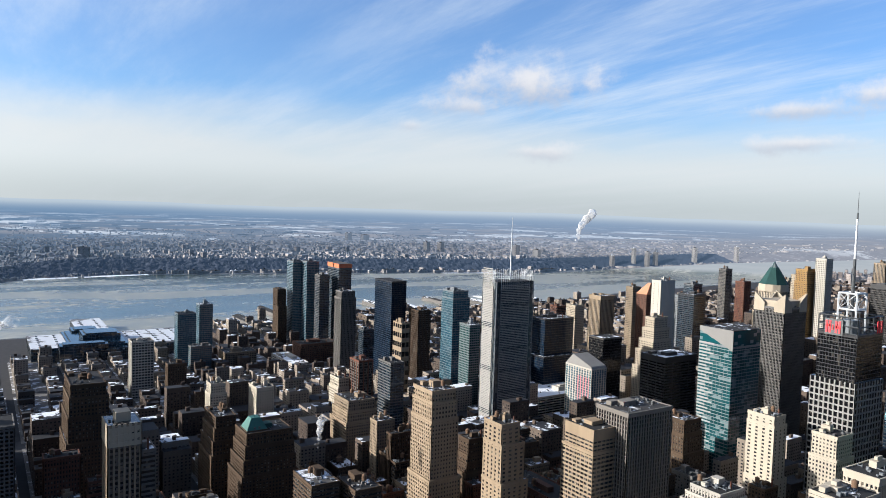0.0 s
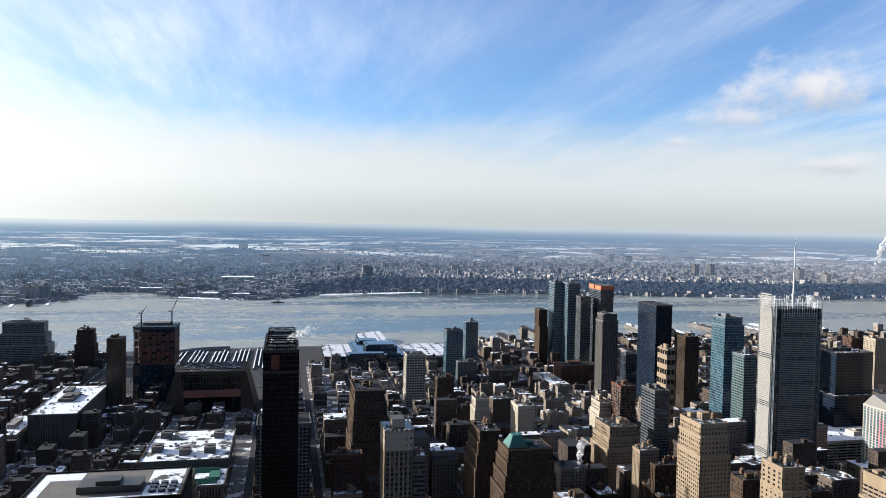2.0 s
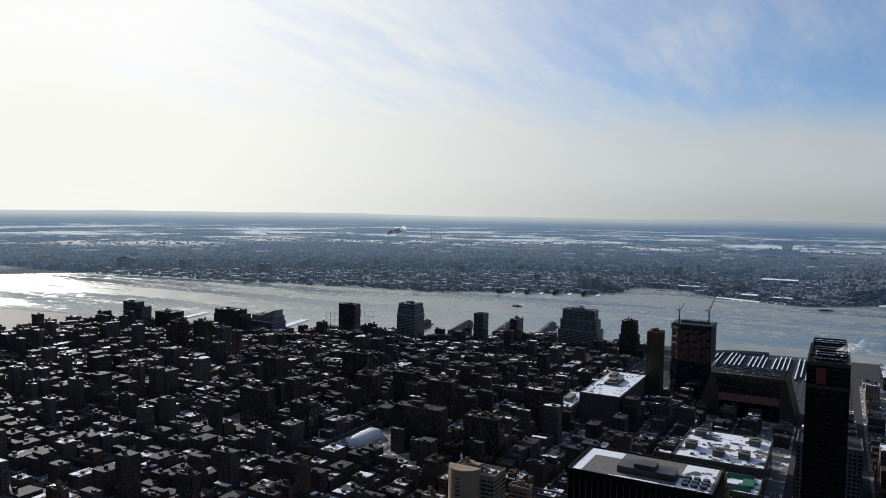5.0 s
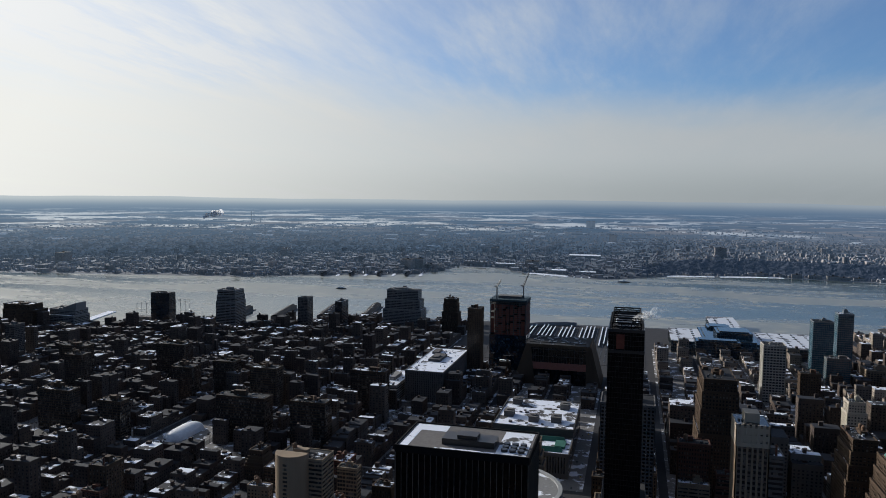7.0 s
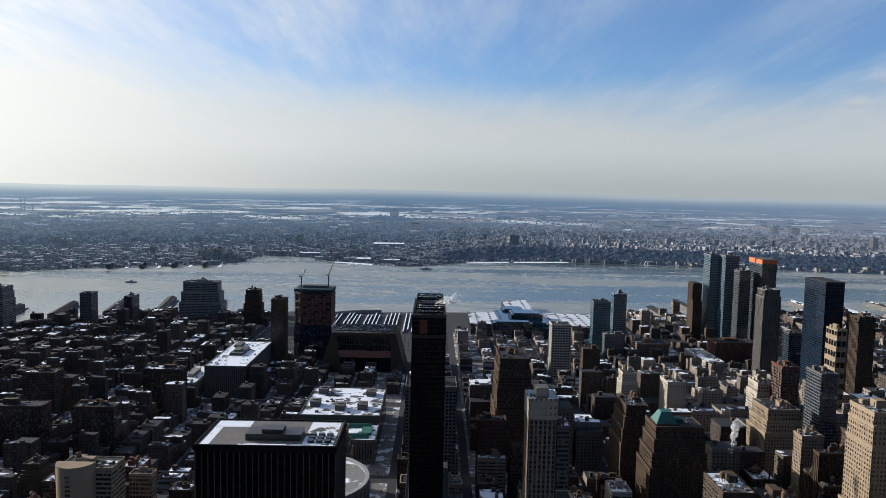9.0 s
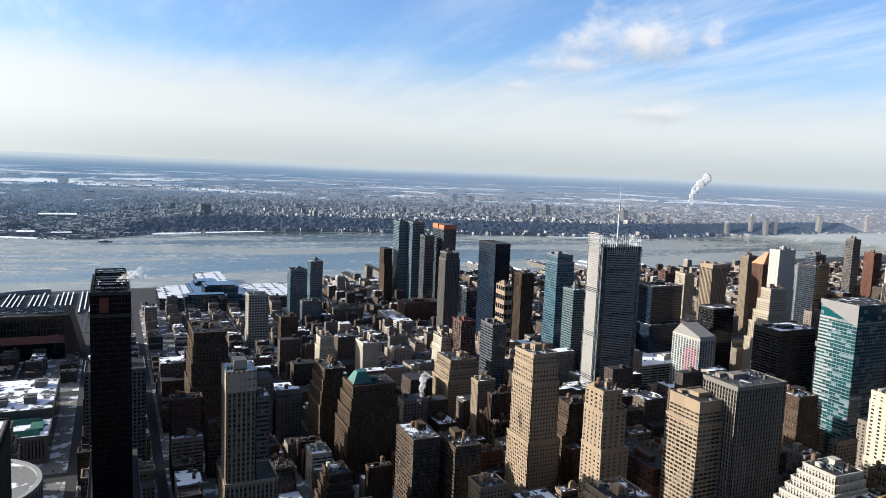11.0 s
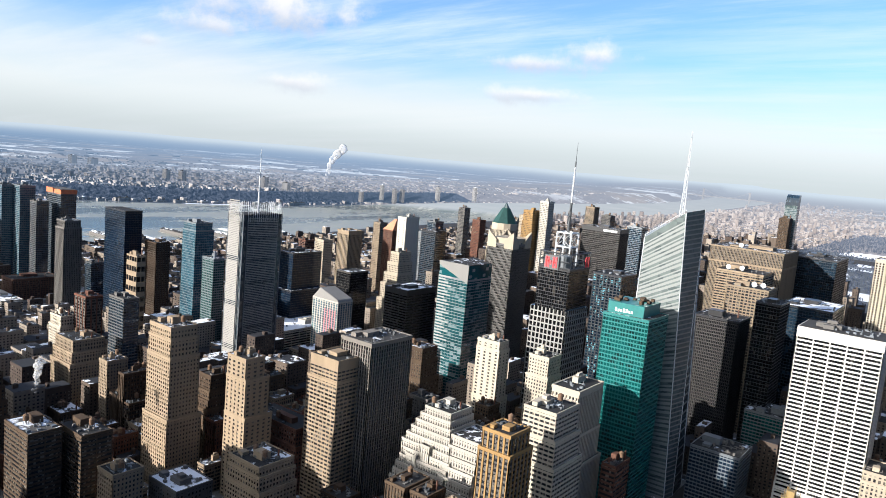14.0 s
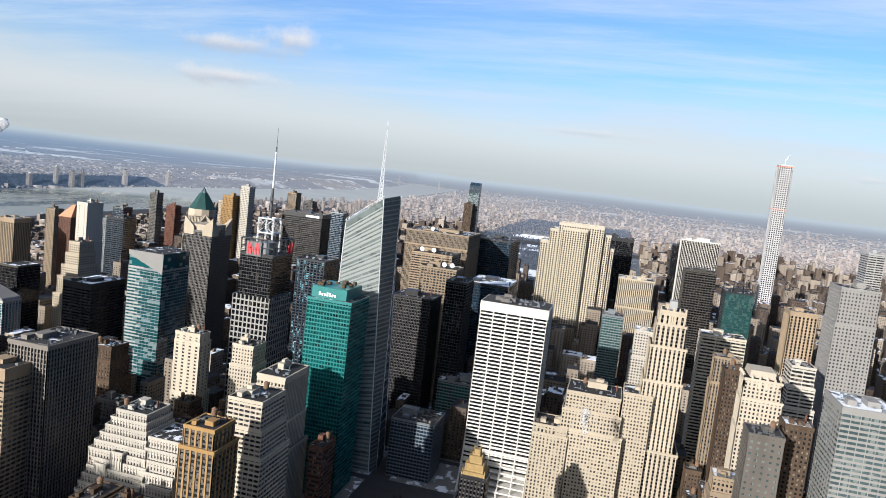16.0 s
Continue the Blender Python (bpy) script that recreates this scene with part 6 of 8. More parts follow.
def gilded_tower(x0, x1, y0, y1, h):
    root = tower("office_tower", x0, x1, y0, y1, h, "black brick tower with a gilded stepped crown", BLACK, GLASS_DARK, "upright", plant=0, steps=((0.7, 4, 6, 5, 5),))
    s = Shape()
    cx, cy = (x0 + x1) / 2, (y0 + y1) / 2
    for k, (r, z) in enumerate(((9, 4), (7, 10), (5, 16), (2.5, 21))):
        s.box(cx - r, cx + r, cy - r, cy + r, h + (0 if k == 0 else z - 6), h + z)
        for a in (-r, r):
            for b in (-r, r):
                s.drum(cx + a, cy + b, h, h + z + 3, 0.9, 0.2, 8)
    s.put("gilded_crown", GILT, root, "gilded stepped crown")




def hipped_roof(x0, x1, y0, y1, z, h, cut, material, label):
    """A steep hipped roof with a flat crown, a kerb round its foot and dormers towards the east."""
    root = thing("roof_house", (x0 + x1) / 2, (y0 + y1) / 2, z, label, "roof house")
    kerb, slope = Shape(), Shape()
    kerb.box(x0 - 0.5, x1 + 0.5, y0 - 0.5, y1 + 0.5, z, z + 1.4)
    slope.frustum([(x0, y0, z + 1.4), (x1, y0, z + 1.4), (x1, y1, z + 1.4), (x0, y1, z + 1.4)],
                  [(x0 + cut, y0 + cut, z + h), (x1 - cut, y0 + cut, z + h), (x1 - cut, y1 - cut, z + h), (x0 + cut, y1 - cut, z + h)])
    kerb.put("kerb", BROWN, root, "brick kerb")
    slope.put("slope", material, root)
    n = max(2, int((x1 - x0 - 2 * cut) / 4))
    for k in range(n):
        x = x0 + cut + (x1 - x0 - 2 * cut) * (k + 0.5) / n
        Shape().box(x - 0.8, x + 0.8, y0 + 0.3, y0 + cut * 0.7, z + 1.4, z + 4.2).put("dormer", DARK_STEEL, root)
    Shape().drum((x0 + x1) / 2, (y0 + y1) / 2, z + h, z + h + 2.2, 0.5, 0.4, 8).put("finial", material, root)


hipped_roof(216.0, 236.0, 672.0, 692.0, 98.4, 12.0, 5.5, plain("bright_green_copper", (0.018, 0.105, 0.090), 0.6, 0.0, 0.3, 0.12), "green copper hipped roof on a brown loft")
gilded_tower(541.0, 559.0, 78.0, 98.0, 86.0)
tower("office_building", 700, 745, 160, 206, 62, "low dark glass block beside an open street", walls=STEEL, glass=GLASS_DEEP, style="panes", plant=6)
tower("office_building", 815, 860, 133, 188, 77, "low teal glass block with roof machinery", walls=STEEL, glass=GLASS_TEAL, style="panes", plant=8)
BUILT.append((690, 760, 125, 220))      # the open street and forecourt between them


def roof_dish(x, y, z, r, parent_label):
    """A satellite dish on a short post, turned to the south."""
    root = thing("satellite_dish", x, y, z, parent_label, "satellite dish", "roof dishes")
    Shape().drum(x, y, z, z + r, 0.5, 0.4, 8).put("post", STEEL, root)
    s = Shape()
    rows, cols = 4, 16
    for i in range(rows + 1):
        q = r * i / rows
        for j in range(cols):
            a = 2 * math.pi * j / cols
            s.v.append((x - 0.8 + q * q / r * -0.35, y + q * math.cos(a), z + r * 1.4 + q * math.sin(a)))
    for i in range(rows):
        for j in range(cols):
            s.f.append((i * cols + j, i * cols + (j + 1) % cols, (i + 1) * cols + (j + 1) % cols, (i + 1) * cols + j))
    s.put("dish", WHITE_STEEL, root)


for x, y, z in ((1030, 285, 200), (1034, 268, 200), (962, 232, 190), (966, 222, 190), (1135, 300, 223)):
    roof_dish(x, y, z, 3.4, "big white satellite dish on an office roof")


# ---- apartment slabs south-west, and towers towards the river uptown ----
for x0, x1, y0, y1, h in ((-516, -447, 815, 838, 60), (-416, -368, 824, 846, 58), (-398, -345, 984, 1006, 62), (-627, -592, 984, 1006, 60), (-547, -505, 955, 980, 62), (-668, -634, 780, 800, 50),
                          (-772, -721, 790, 810, 55), (-858, -827, 932, 955, 66), (-679, -643, 950, 975, 55), (-800, -745, 1080, 1102, 58), (-940, -890, 1010, 1034, 60)):
    tower("apartment_slab", x0, x1, y0, y1, h, "dark brown brick apartment slab among low streets", BROWN, GLASS, "panes", category="apartment building", plant=2, tanks=1, group="brick apartment slabs")
for x0, y0, w, d, h, walls, glass, style, label in (
        (1100, 1002, 22, 18, 172, TAN, GLASS, "punched", "brown brick apartment tower west of the theatres"),
        (1126, 876, 34, 36, 170, BLACK, GLASS_NAVY, "ribbon", "dark banded glass tower west of the theatres"),
        (1328, 1036, 30, 26, 166, DARK_STEEL, GLASS_NAVY, "curtain", "dark glass apartment slab near the river"),
        (1534, 1104, 24, 20, 190, GREY, GLASS, "panes", "grey concrete apartment tower near the river"),
        (1257, 800, 24, 22, 192, SAND, GLASS, "upright", "tan brick apartment tower with window strips"),
        (1452, 862, 24, 24, 200, BUFF, GLASS, "punched", "cream brick apartment tower"),
        (1180, 948, 18, 20, 158, STEEL, GLASS, "punched", "tan brick apartment tower on a side street"),
        (1236, 1040, 22, 26, 140, RED, GLASS, "panes", "red brick apartment tower on a side street"),
        (1400, 960, 22, 22, 178, RED, GLASS, "punched", "tan apartment tower with small windows"),
        (1560, 960, 26, 22, 176, BUFF, GLASS, "panes", "pale apartment tower near the park"),
        (1701, 818, 26, 24, 224, TAN, GLASS, "upright", "brown brick apartment tower near the park"),
        (1631, 740, 26, 24, 212, GREY, GLASS, "panes", "grey apartment tower near the park"),
        (1473, 594, 30, 34, 206, STEEL, GLASS_NAVY, "curtain", "blue glass tower with a pale top"),
        (1560, 660, 26, 30, 190, TAN, GLASS, "punched", "tan brick hotel tower near the park"),
        (1640, 540, 30, 30, 200, BUFF, GLASS, "ribbon", "cream office tower near the park"),
        (1020, 1080, 24, 26, 128, BUFF, GLASS, "punched", "cream brick apartment block on a side street"),
        (1060, 1180, 26, 22, 112, RED, GLASS, "panes", "red brick apartment block near the river")):
    tower("apartment_tower" if style != "ribbon" else "office_tower", x0, x0 + w, y0, y0 + d, h, label, walls, glass, style, category="apartment tower" if style != "ribbon" else "office tower", plant=1, tanks=1)
plaza = tower("office_tower", 1298, 1338, 566, 646, 210, "broad black ribbed office slab with a white sign band", BLACK, GLASS_DARK, "fins", crown=7.0, plant=2)
Shape().box(1297.0, 1297.6, 572, 600, 204, 208).put("sign_band", WHITE_SIGN, plaza, "plain white sign band")

def net_poles():
    """Tall poles carrying the nets of a driving range by the water."""
    root = thing("driving_range", -1150, 1560, 0, "tall pale net poles of a riverside driving range", "driving range")
    poles, wires = Shape(), Shape()
    for k in range(8):
        x = -1112 - 11 * k
        for y in (1560 - 4 * k, 1640 - 4 * k):
            poles.beam((x, y, 0), (x, y, 46), 0.45)
        wires.beam((x, 1560 - 4 * k, 46), (x, 1640 - 4 * k, 46), 0.15)
        if k:
            for y in (1560, 1640):
                for z in (46, 30, 15):
                    wires.beam((x, y - 4 * k, z), (x + 11, y - 4 * k + 4, z), 0.12)
    poles.put("pole", STEEL, root, "", "stuff")
    wires.put("net_wire", STEEL, root, "", "stuff")
    Shape().box(-1200, -1105, 1538, 1556, 0, 12).put("tee_building", GREY, root)
    BUILT.append((-1205, -1100, 1530, 1650))


net_poles()


def stepped_loft():
    """White loft tower whose storeys step back in many notched terraces."""
    root = thing("loft_building", 490, 365, 0, "white loft building stepping back in many notched terraces", "loft building")
    main = [(486 - 2.6 * k if k < 8 else 467 - 2 * (k - 7), 516, 344 - 2.2 * min(k, 6), 372 + (2.6 if k < 6 else 1.4) * k, 102 - 6 * k) for k in range(11)]
    wing = [(480 - 3.4 * k, 515, 304 + 0.6 * (6 - k), 337, 88 - 8 * k) for k in range(6)]
    bays = [(470 - 2.5 * k, 500, 352 + 12 * (k % 2), 362 + 12 * (k % 2), 74 - 11 * k) for k in range(4)]
    for x0, x1, y0, y1, h in main + wing + bays:
        wall = Shape()
        facade(wall, x0, x1, y0, y1, h - 34, h, (2.7, 1.35, 3.6, 1.5, 0.7, 0.3))
        parapet(wall, x0, x1, y0, y1, h, 1.1, 1.5, 0.55)
        wall.put("wall", WHITE, root)
        Shape().box(x0, x1, y0, y1, 0, h).put("window_glass", GLASS, root)
        Shape().box(x0 + 0.4, x1 - 0.4, y0 + 0.4, y1 - 0.4, h, h + 0.35).put("terrace", TAR, root)
    roof_plant(root, 488, 512, 346, 371, 102.4, WHITE, 4)
    water_tank(root, 492, 368, 102.4)
    water_tank(root, 490, 312, 88.4)
    BUILT.append((458, 519, 300, 396))


def winged_crown(x0, x1, y0, y1, h):
    """Pale concrete crown with four upswept corner fins over a dark tower."""
    root = thing("tower_crown", (x0 + x1) / 2, (y0 + y1) / 2, h, "pale concrete crown with upswept corner fins", "tower crown")
    Shape().box(x0 + 3, x1 - 3, y0 + 3, y1 - 3, h, h + 8).put("crown_wall", BUFF, root)
    for sx, sy in ((0, 0), (0, 1), (1, 0), (1, 1)):
        cx, cy = (x0, y0)[0] + sx * (x1 - x0), y0 + sy * (y1 - y0)
        u, v = (1 if sx == 0 else -1), (1 if sy == 0 else -1)
        f = Shape()
        f.frustum([(cx - u * 0.8, cy - v * 0.8, h - 6), (cx + u * 15, cy - v * 0.8, h - 6), (cx + u * 15, cy + v * 0.8, h - 6), (cx - u * 0.8, cy + v * 0.8, h - 6)],
                  [(cx - u * 0.8, cy - v * 0.8, h + 17), (cx + u * 15, cy - v * 0.8, h + 5), (cx + u * 15, cy + v * 0.8, h + 5), (cx - u * 0.8, cy + v * 0.8, h + 17)])
        f.frustum([(cx - u * 0.8, cy + v * 0.9, h - 6), (cx + u * 0.8, cy + v * 0.9, h - 6), (cx + u * 0.8, cy + v * 14, h - 6), (cx - u * 0.8, cy + v * 14, h - 6)],
                  [(cx - u * 0.8, cy + v * 0.9, h + 16.8), (cx + u * 0.8, cy + v * 0.9, h + 16.8), (cx + u * 0.8, cy + v * 14, h + 5), (cx - u * 0.8, cy + v * 14, h + 5)])
        f.put("corner_fin", BUFF, root)


stepped_loft()
winged_crown(850.9, 897.7, 525.3, 566.6, 206.2)
gable = tower("apartment_tower", 956, 982, 840, 862, 182, "brick tower with a steep orange gabled top", RED, GLASS, "punched", category="apartment tower", plant=0)
Shape().frustum([(955, 839, 182.5), (983, 839, 182.5), (983, 863, 182.5), (955, 863, 182.5)], [(965, 840, 202), (974, 840, 202), (974, 846, 202), (965, 846, 202)]).put("gable_roof", plain("orange_roof_tile", (0.42, 0.20, 0.12), 0.8), gable, "steep orange tiled gable")
tower("bus_terminal", 690, 790, 800, 865, 45, "broad bus terminal with a snowy parking roof", WHITE, GLASS_DARK, "ribbon", roof=FULL_SNOW, category="bus terminal", plant=2)


def ornate_crown(x0, x1, y0, y1, h):
    """Small buttresses and battlements along the top of a terracotta tower."""
    root = thing("tower_crown", (x0 + x1) / 2, (y0 + y1) / 2, h, "white terracotta battlements on a stepped tower top", "tower crown")
    for k in range(6):
        x, y = x0 + (x1 - x0) * k / 5, y0 + (y1 - y0) * k / 5
        for a, b in ((x, y0), (x, y1), (x0, y), (x1, y)):
            if (a, b) in ((x0, y0), (x1, y1)) and k and (a == x0 or k < 5):
                continue
            Shape().box(a - 0.8, a + 0.8, b - 0.8, b + 0.8, h - 8, h + 2.6).drum(a, b, h + 2.6, h + 4.4, 0.8, 0.1, 6).put("buttress", CREAM, root)
    Shape().box(x0 + 5, x1 - 5, y0 + 5, y1 - 5, h + 0.4, h + 7).put("roof_house", CREAM, root)


ornate_crown(669.5, 704.5, -150.0, -119.0, 173.0)

# ---- the street grid and its ordinary buildings ----
STREET, FIRST = 80.5, -22
AVENUES = (-1500, -1250, -1050, -850, -625, -480, -345, -205, -70, 210, 490, 770, 1045, 1320, 1595, 1870)


def taken(x0, x1, y0, y1):
    return any(x0 < b + 2 and x1 > a - 2 and y0 < d + 2 and y1 > c - 2 for a, b, c, d in BUILT)


def in_park(x, y):
    return 2050 < x < 6150 and -60 < y < 765


def street_car(x, y, z, paint):
    root = thing("car", x, y, z, KERB_CARS[paint][1], "car", "cars in the street by the arena")
    low, high = Shape(), Shape()
    low.frustum([(x - 0.9, y - 2.2, z + 0.3), (x + 0.9, y - 2.2, z + 0.3), (x + 0.9, y + 2.2, z + 0.3), (x - 0.9, y + 2.2, z + 0.3)],
                [(x - 0.85, y - 2.1, z + 0.85), (x + 0.85, y - 2.1, z + 0.85), (x + 0.85, y + 2.1, z + 0.85), (x - 0.85, y + 2.1, z + 0.85)])
    high.frustum([(x - 0.8, y - 1.3, z + 0.85), (x + 0.8, y - 1.3, z + 0.85), (x + 0.8, y + 1.5, z + 0.85), (x - 0.8, y + 1.5, z + 0.85)],
                 [(x - 0.65, y - 0.8, z + 1.45), (x + 0.65, y - 0.8, z + 1.45), (x + 0.65, y + 1.1, z + 1.45), (x - 0.65, y + 1.1, z + 1.45)])
    low.put("body", KERB_CARS[paint][0], root)
    high.put("cabin", GLASS_DARK, root, "dark glazed cabin")
    for sx in (-0.8, 0.8):
        for sy in (-1.35, 1.35):
            Shape().beam((x + sx - 0.1, y + sy, z + 0.33), (x + sx + 0.1, y + sy, z + 0.33), 0.33).put("wheel", SOOT, root)


KERB_CARS = ((WHITE_STEEL, "white car standing in the street"), (DARK_STEEL, "dark grey car standing in the street"), (YELLOW, "yellow cab standing in the street"), (STEEL, "silver car standing in the street"))
kerb_dice = random.Random(8)
for x in (-72.5, -66.0, -58.0, -50.5):
    y = 600.0 + kerb_dice.uniform(0, 10)
    while y < 1000:
        street_car(x, y, 0.06, kerb_dice.choice((0, 1, 1, 2, 3)))
        y += kerb_dice.uniform(32, 96)


OPEN = ((-74, -24, 585, 1010), (-165, -55, 1005, 1100), (-330, 40, 1395, 1830), (60, 430, 1520, 1860), (562, 700, 20, 200), (-606, -540, 778, 872))        # the streets by the arena, the rail yard, the halls by the river, the square, ground cleared to keep the dome in view


def district(x, y):
    """Usual height, spread and the share of tall ones."""
    if x < -150:
        return (17, 6, 0.10, 50) if y < 1200 else (16, 6, 0.06, 42)
    if y > 1000:
        return (16, 6, 0.04, 40)
    if x > 2050:
        return (30, 10, 0.16, 75)
    if x > 1100:
        return (45, 18, 0.30, 115)
    if x > 640:
        return (34, 13, 0.14, 82) if y > -60 else (50, 18, 0.2, 90)
    if 60 < x < 350 and 470 < y < 720:
        return (26, 8, 0.04, 44)
    if 230 < x < 490 and 330 < y < 560:
        return (27, 8, 0.0, 40)
    if 150 < x < 345 and 420 < y < 560:
        return (30, 9, 0.0, 42)
    if y > 800:
        return (38, 13, 0.12, 62)
    if x > 90 and y > 720:
        return (42, 15, 0.18, 66)
    if x > 90 and y > 520:
        return (50, 19, 0.22, 86)
    return (44, 17, 0.16, 76)


def seen(x, y):
    """Whether a place lies in the sweep of the view."""
    az = math.degrees(math.atan2(-x, y))
    return -115 < az < 66


def simple_windows(win, x0, x1, y0, y1, z0, z1, bay=4.2, storey=3.6):
    rows = max(1, int((z1 - z0 - 3) / storey))
    for r in range(rows):
        a = z0 + 2 + r * storey
        b = a + 1.7
        n = max(1, int((x1 - x0) / bay))
        for k in range(n):
            c = x0 + (x1 - x0) * (k + 0.28) / n
            d = c + (x1 - x0) / n * 0.46
            win.quad((c, y0 - 0.05, a), (d, y0 - 0.05, a), (d, y0 - 0.05, b), (c, y0 - 0.05, b))
        n = max(1, int((y1 - y0) / bay))
        for k in range(n):
            c = y0 + (y1 - y0) * (k + 0.28) / n
            d = c + (y1 - y0) / n * 0.46
            if x0 > 0:
                win.quad((x0 - 0.05, d, a), (x0 - 0.05, c, a), (x0 - 0.05, c, b), (x0 - 0.05, d, b))
            else:
                win.quad((x1 + 0.05, c, a), (x1 + 0.05, d, a), (x1 + 0.05, d, b), (x1 + 0.05, c, b))


WALLS = [TAN, TAN, TAN, RED, BROWN, BROWN, BROWN, BROWN, RED, GREY, SAND, RED, CREAM, BROWN, BROWN]
KINDS = {"tan_brick": "tan brick", "brown_brick": "brown brick", "sand_coloured_brick": "sand-coloured brick", "red_brick": "red brick", "buff_limestone": "buff stone", "cream_terracotta": "cream brick", "grey_concrete": "grey concrete", "white_brick": "white brick"}
lot = random.Random(21)


def fill_city():
    far = {}
    lots = []
    paving = []
    for i in range(FIRST, 58):
        xs = (i * STREET - STREET / 2 + 9, (i + 1) * STREET - STREET / 2 - 9)
        for ya, yb in zip(AVENUES[:-1], AVENUES[1:]):
            y0, y1 = ya + 15, yb - 15
            xm, ym = (xs[0] + xs[1]) / 2, (y0 + y1) / 2
            dist = math.hypot(xm, ym)
            if (not seen(xm, ym) and not seen(xs[1], y0) and not seen(xs[1], y1) and dist > 1500) or dist > 4100 or dist < 110:
                continue
            shore = float(near_shore(xm))
            if y0 > shore - 60 or in_park(xm, ym):
                continue
            if any(a < xm < b and c < ym < d for a, b, c, d in OPEN):
                continue
            y1 = min(y1, shore - 45)
            if dist < 2300:
                # paving by the arena is cut back so that dark asphalt shows there
                paving.append((xs[0] - 4, -76 if -75 < xs[1] - 27 < 0 and 490 < ym < 1045 else xs[1] + 4, y0 - 4, y1 + 4))
            big = 1.0 if dist < 1500 else 1.2
            for half in (0, 1):
                y = y0
                while y < y1 - 9:
                    mean, dev, tall, high = district(xm, y)
                    w = lot.choice((8, 10, 12, 15, 18, 26) if mean < 30 else (10, 13, 16, 19, 24, 30)) * big
                    w = min(w, y1 - y)
                    through = mean > 40 and lot.random() < 0.25
                    a, b = (xs[0], xs[0] + 29) if half == 0 else (xs[1] - 29, xs[1])
                    if mean < 30:
                        a, b = (a, b - lot.uniform(6, 12)) if half == 0 else (a + lot.uniform(6, 12), b)
                    h = max(9, lot.gauss(mean, dev))
                    if lot.random() < tall:
                        h = lot.uniform(0.75, 1.1) * high
                    c, d = y + 0.15, y + w - 0.15
                    y += w
                    if lot.random() < 0.05 or taken(a, b, c, d) or any(p < (a + b) / 2 < q and r < (c + d) / 2 < s for p, q, r, s in OPEN):
                        continue
                    # keep the sight lines to the landmarks as they are
                    el = math.degrees(math.atan2(320 - h, math.hypot(a, c)))
                    if math.hypot(xm, c) < 800 and el < 15.5:
                        h = max(12, 320 - math.tan(radians(15.5)) * math.hypot(a, c))
                    near = math.hypot((a + b) / 2, (c + d) / 2)
                    lots.append((near if near > 330 and seen((a + b) / 2, (c + d) / 2) else 9e9, a, b, c, d, h))
    made = [0, 0, 0]
    for near, a, b, c, d, h in sorted(lots):
        size = 0 if h <= 26 else 1 if h <= 45 else 2
        if near < 1350 and made[size] < (230, 206, 200)[size]:
            made[size] += 1
            ordinary(a, b, c, d, h)
        else:
            key = (int((a + b) / 2 // 320), int((c + d) / 2 // 420))
            far.setdefault(key, []).append((a, b, c, d, h))
    for key, group in far.items():
        wall, roof, win, bits = Shape(), Shape(), Shape(), Shape()
        for a, b, c, d, h in group:
            g = float(land_height((a + b) / 2, (c + d) / 2))
            wall.box(a, b, c, d, 0, h + g)
            roof.box(a + 0.4, b - 0.4, c + 0.4, d - 0.4, h + g, h + g + 0.3)
            if b - a > 9 and d - c > 9:
                u, v = lot.uniform(a + 1, b - 6), lot.uniform(c + 1, d - 6)
                bits.box(u, u + lot.uniform(2.5, 5), v, v + lot.uniform(2.5, 5), h + g, h + g + lot.uniform(2, 5))
            if math.hypot(a, c) < 2900 and seen(a, c):
                simple_windows(win, a, b, c, d, g, h + g, 4.0 if h > 40 else 3.4)
        x, y = (key[0] + 0.5) * 320, (key[1] + 0.5) * 420
        root = thing("city_block", x, y, 0, "streets of brick buildings with snow on flat roofs", "city block")
        root["kind"] = "stuff"
        wall.put("wall", FAR_WALL if (key[0] + key[1]) % 2 and key[0] >= 0 else FAR_WALL_2, root, "", "stuff")
        roof.put("roof", FAR_ROOF, root, "", "stuff")
        if bits.f:
            bits.put("roof_house", FAR_WALL_2, root, "", "stuff")
        if win.f:
            win.put("window_glass", GLASS, root, "", "stuff")
    slabs = Shape()
    for a, b, c, d in paving:
        slabs.box(a, b, c, d, -0.5, 0.16)
    tagged(slabs.put("pavement", PAVING), "pale pavements round the blocks with swept snow", "pavement", "", "structure")


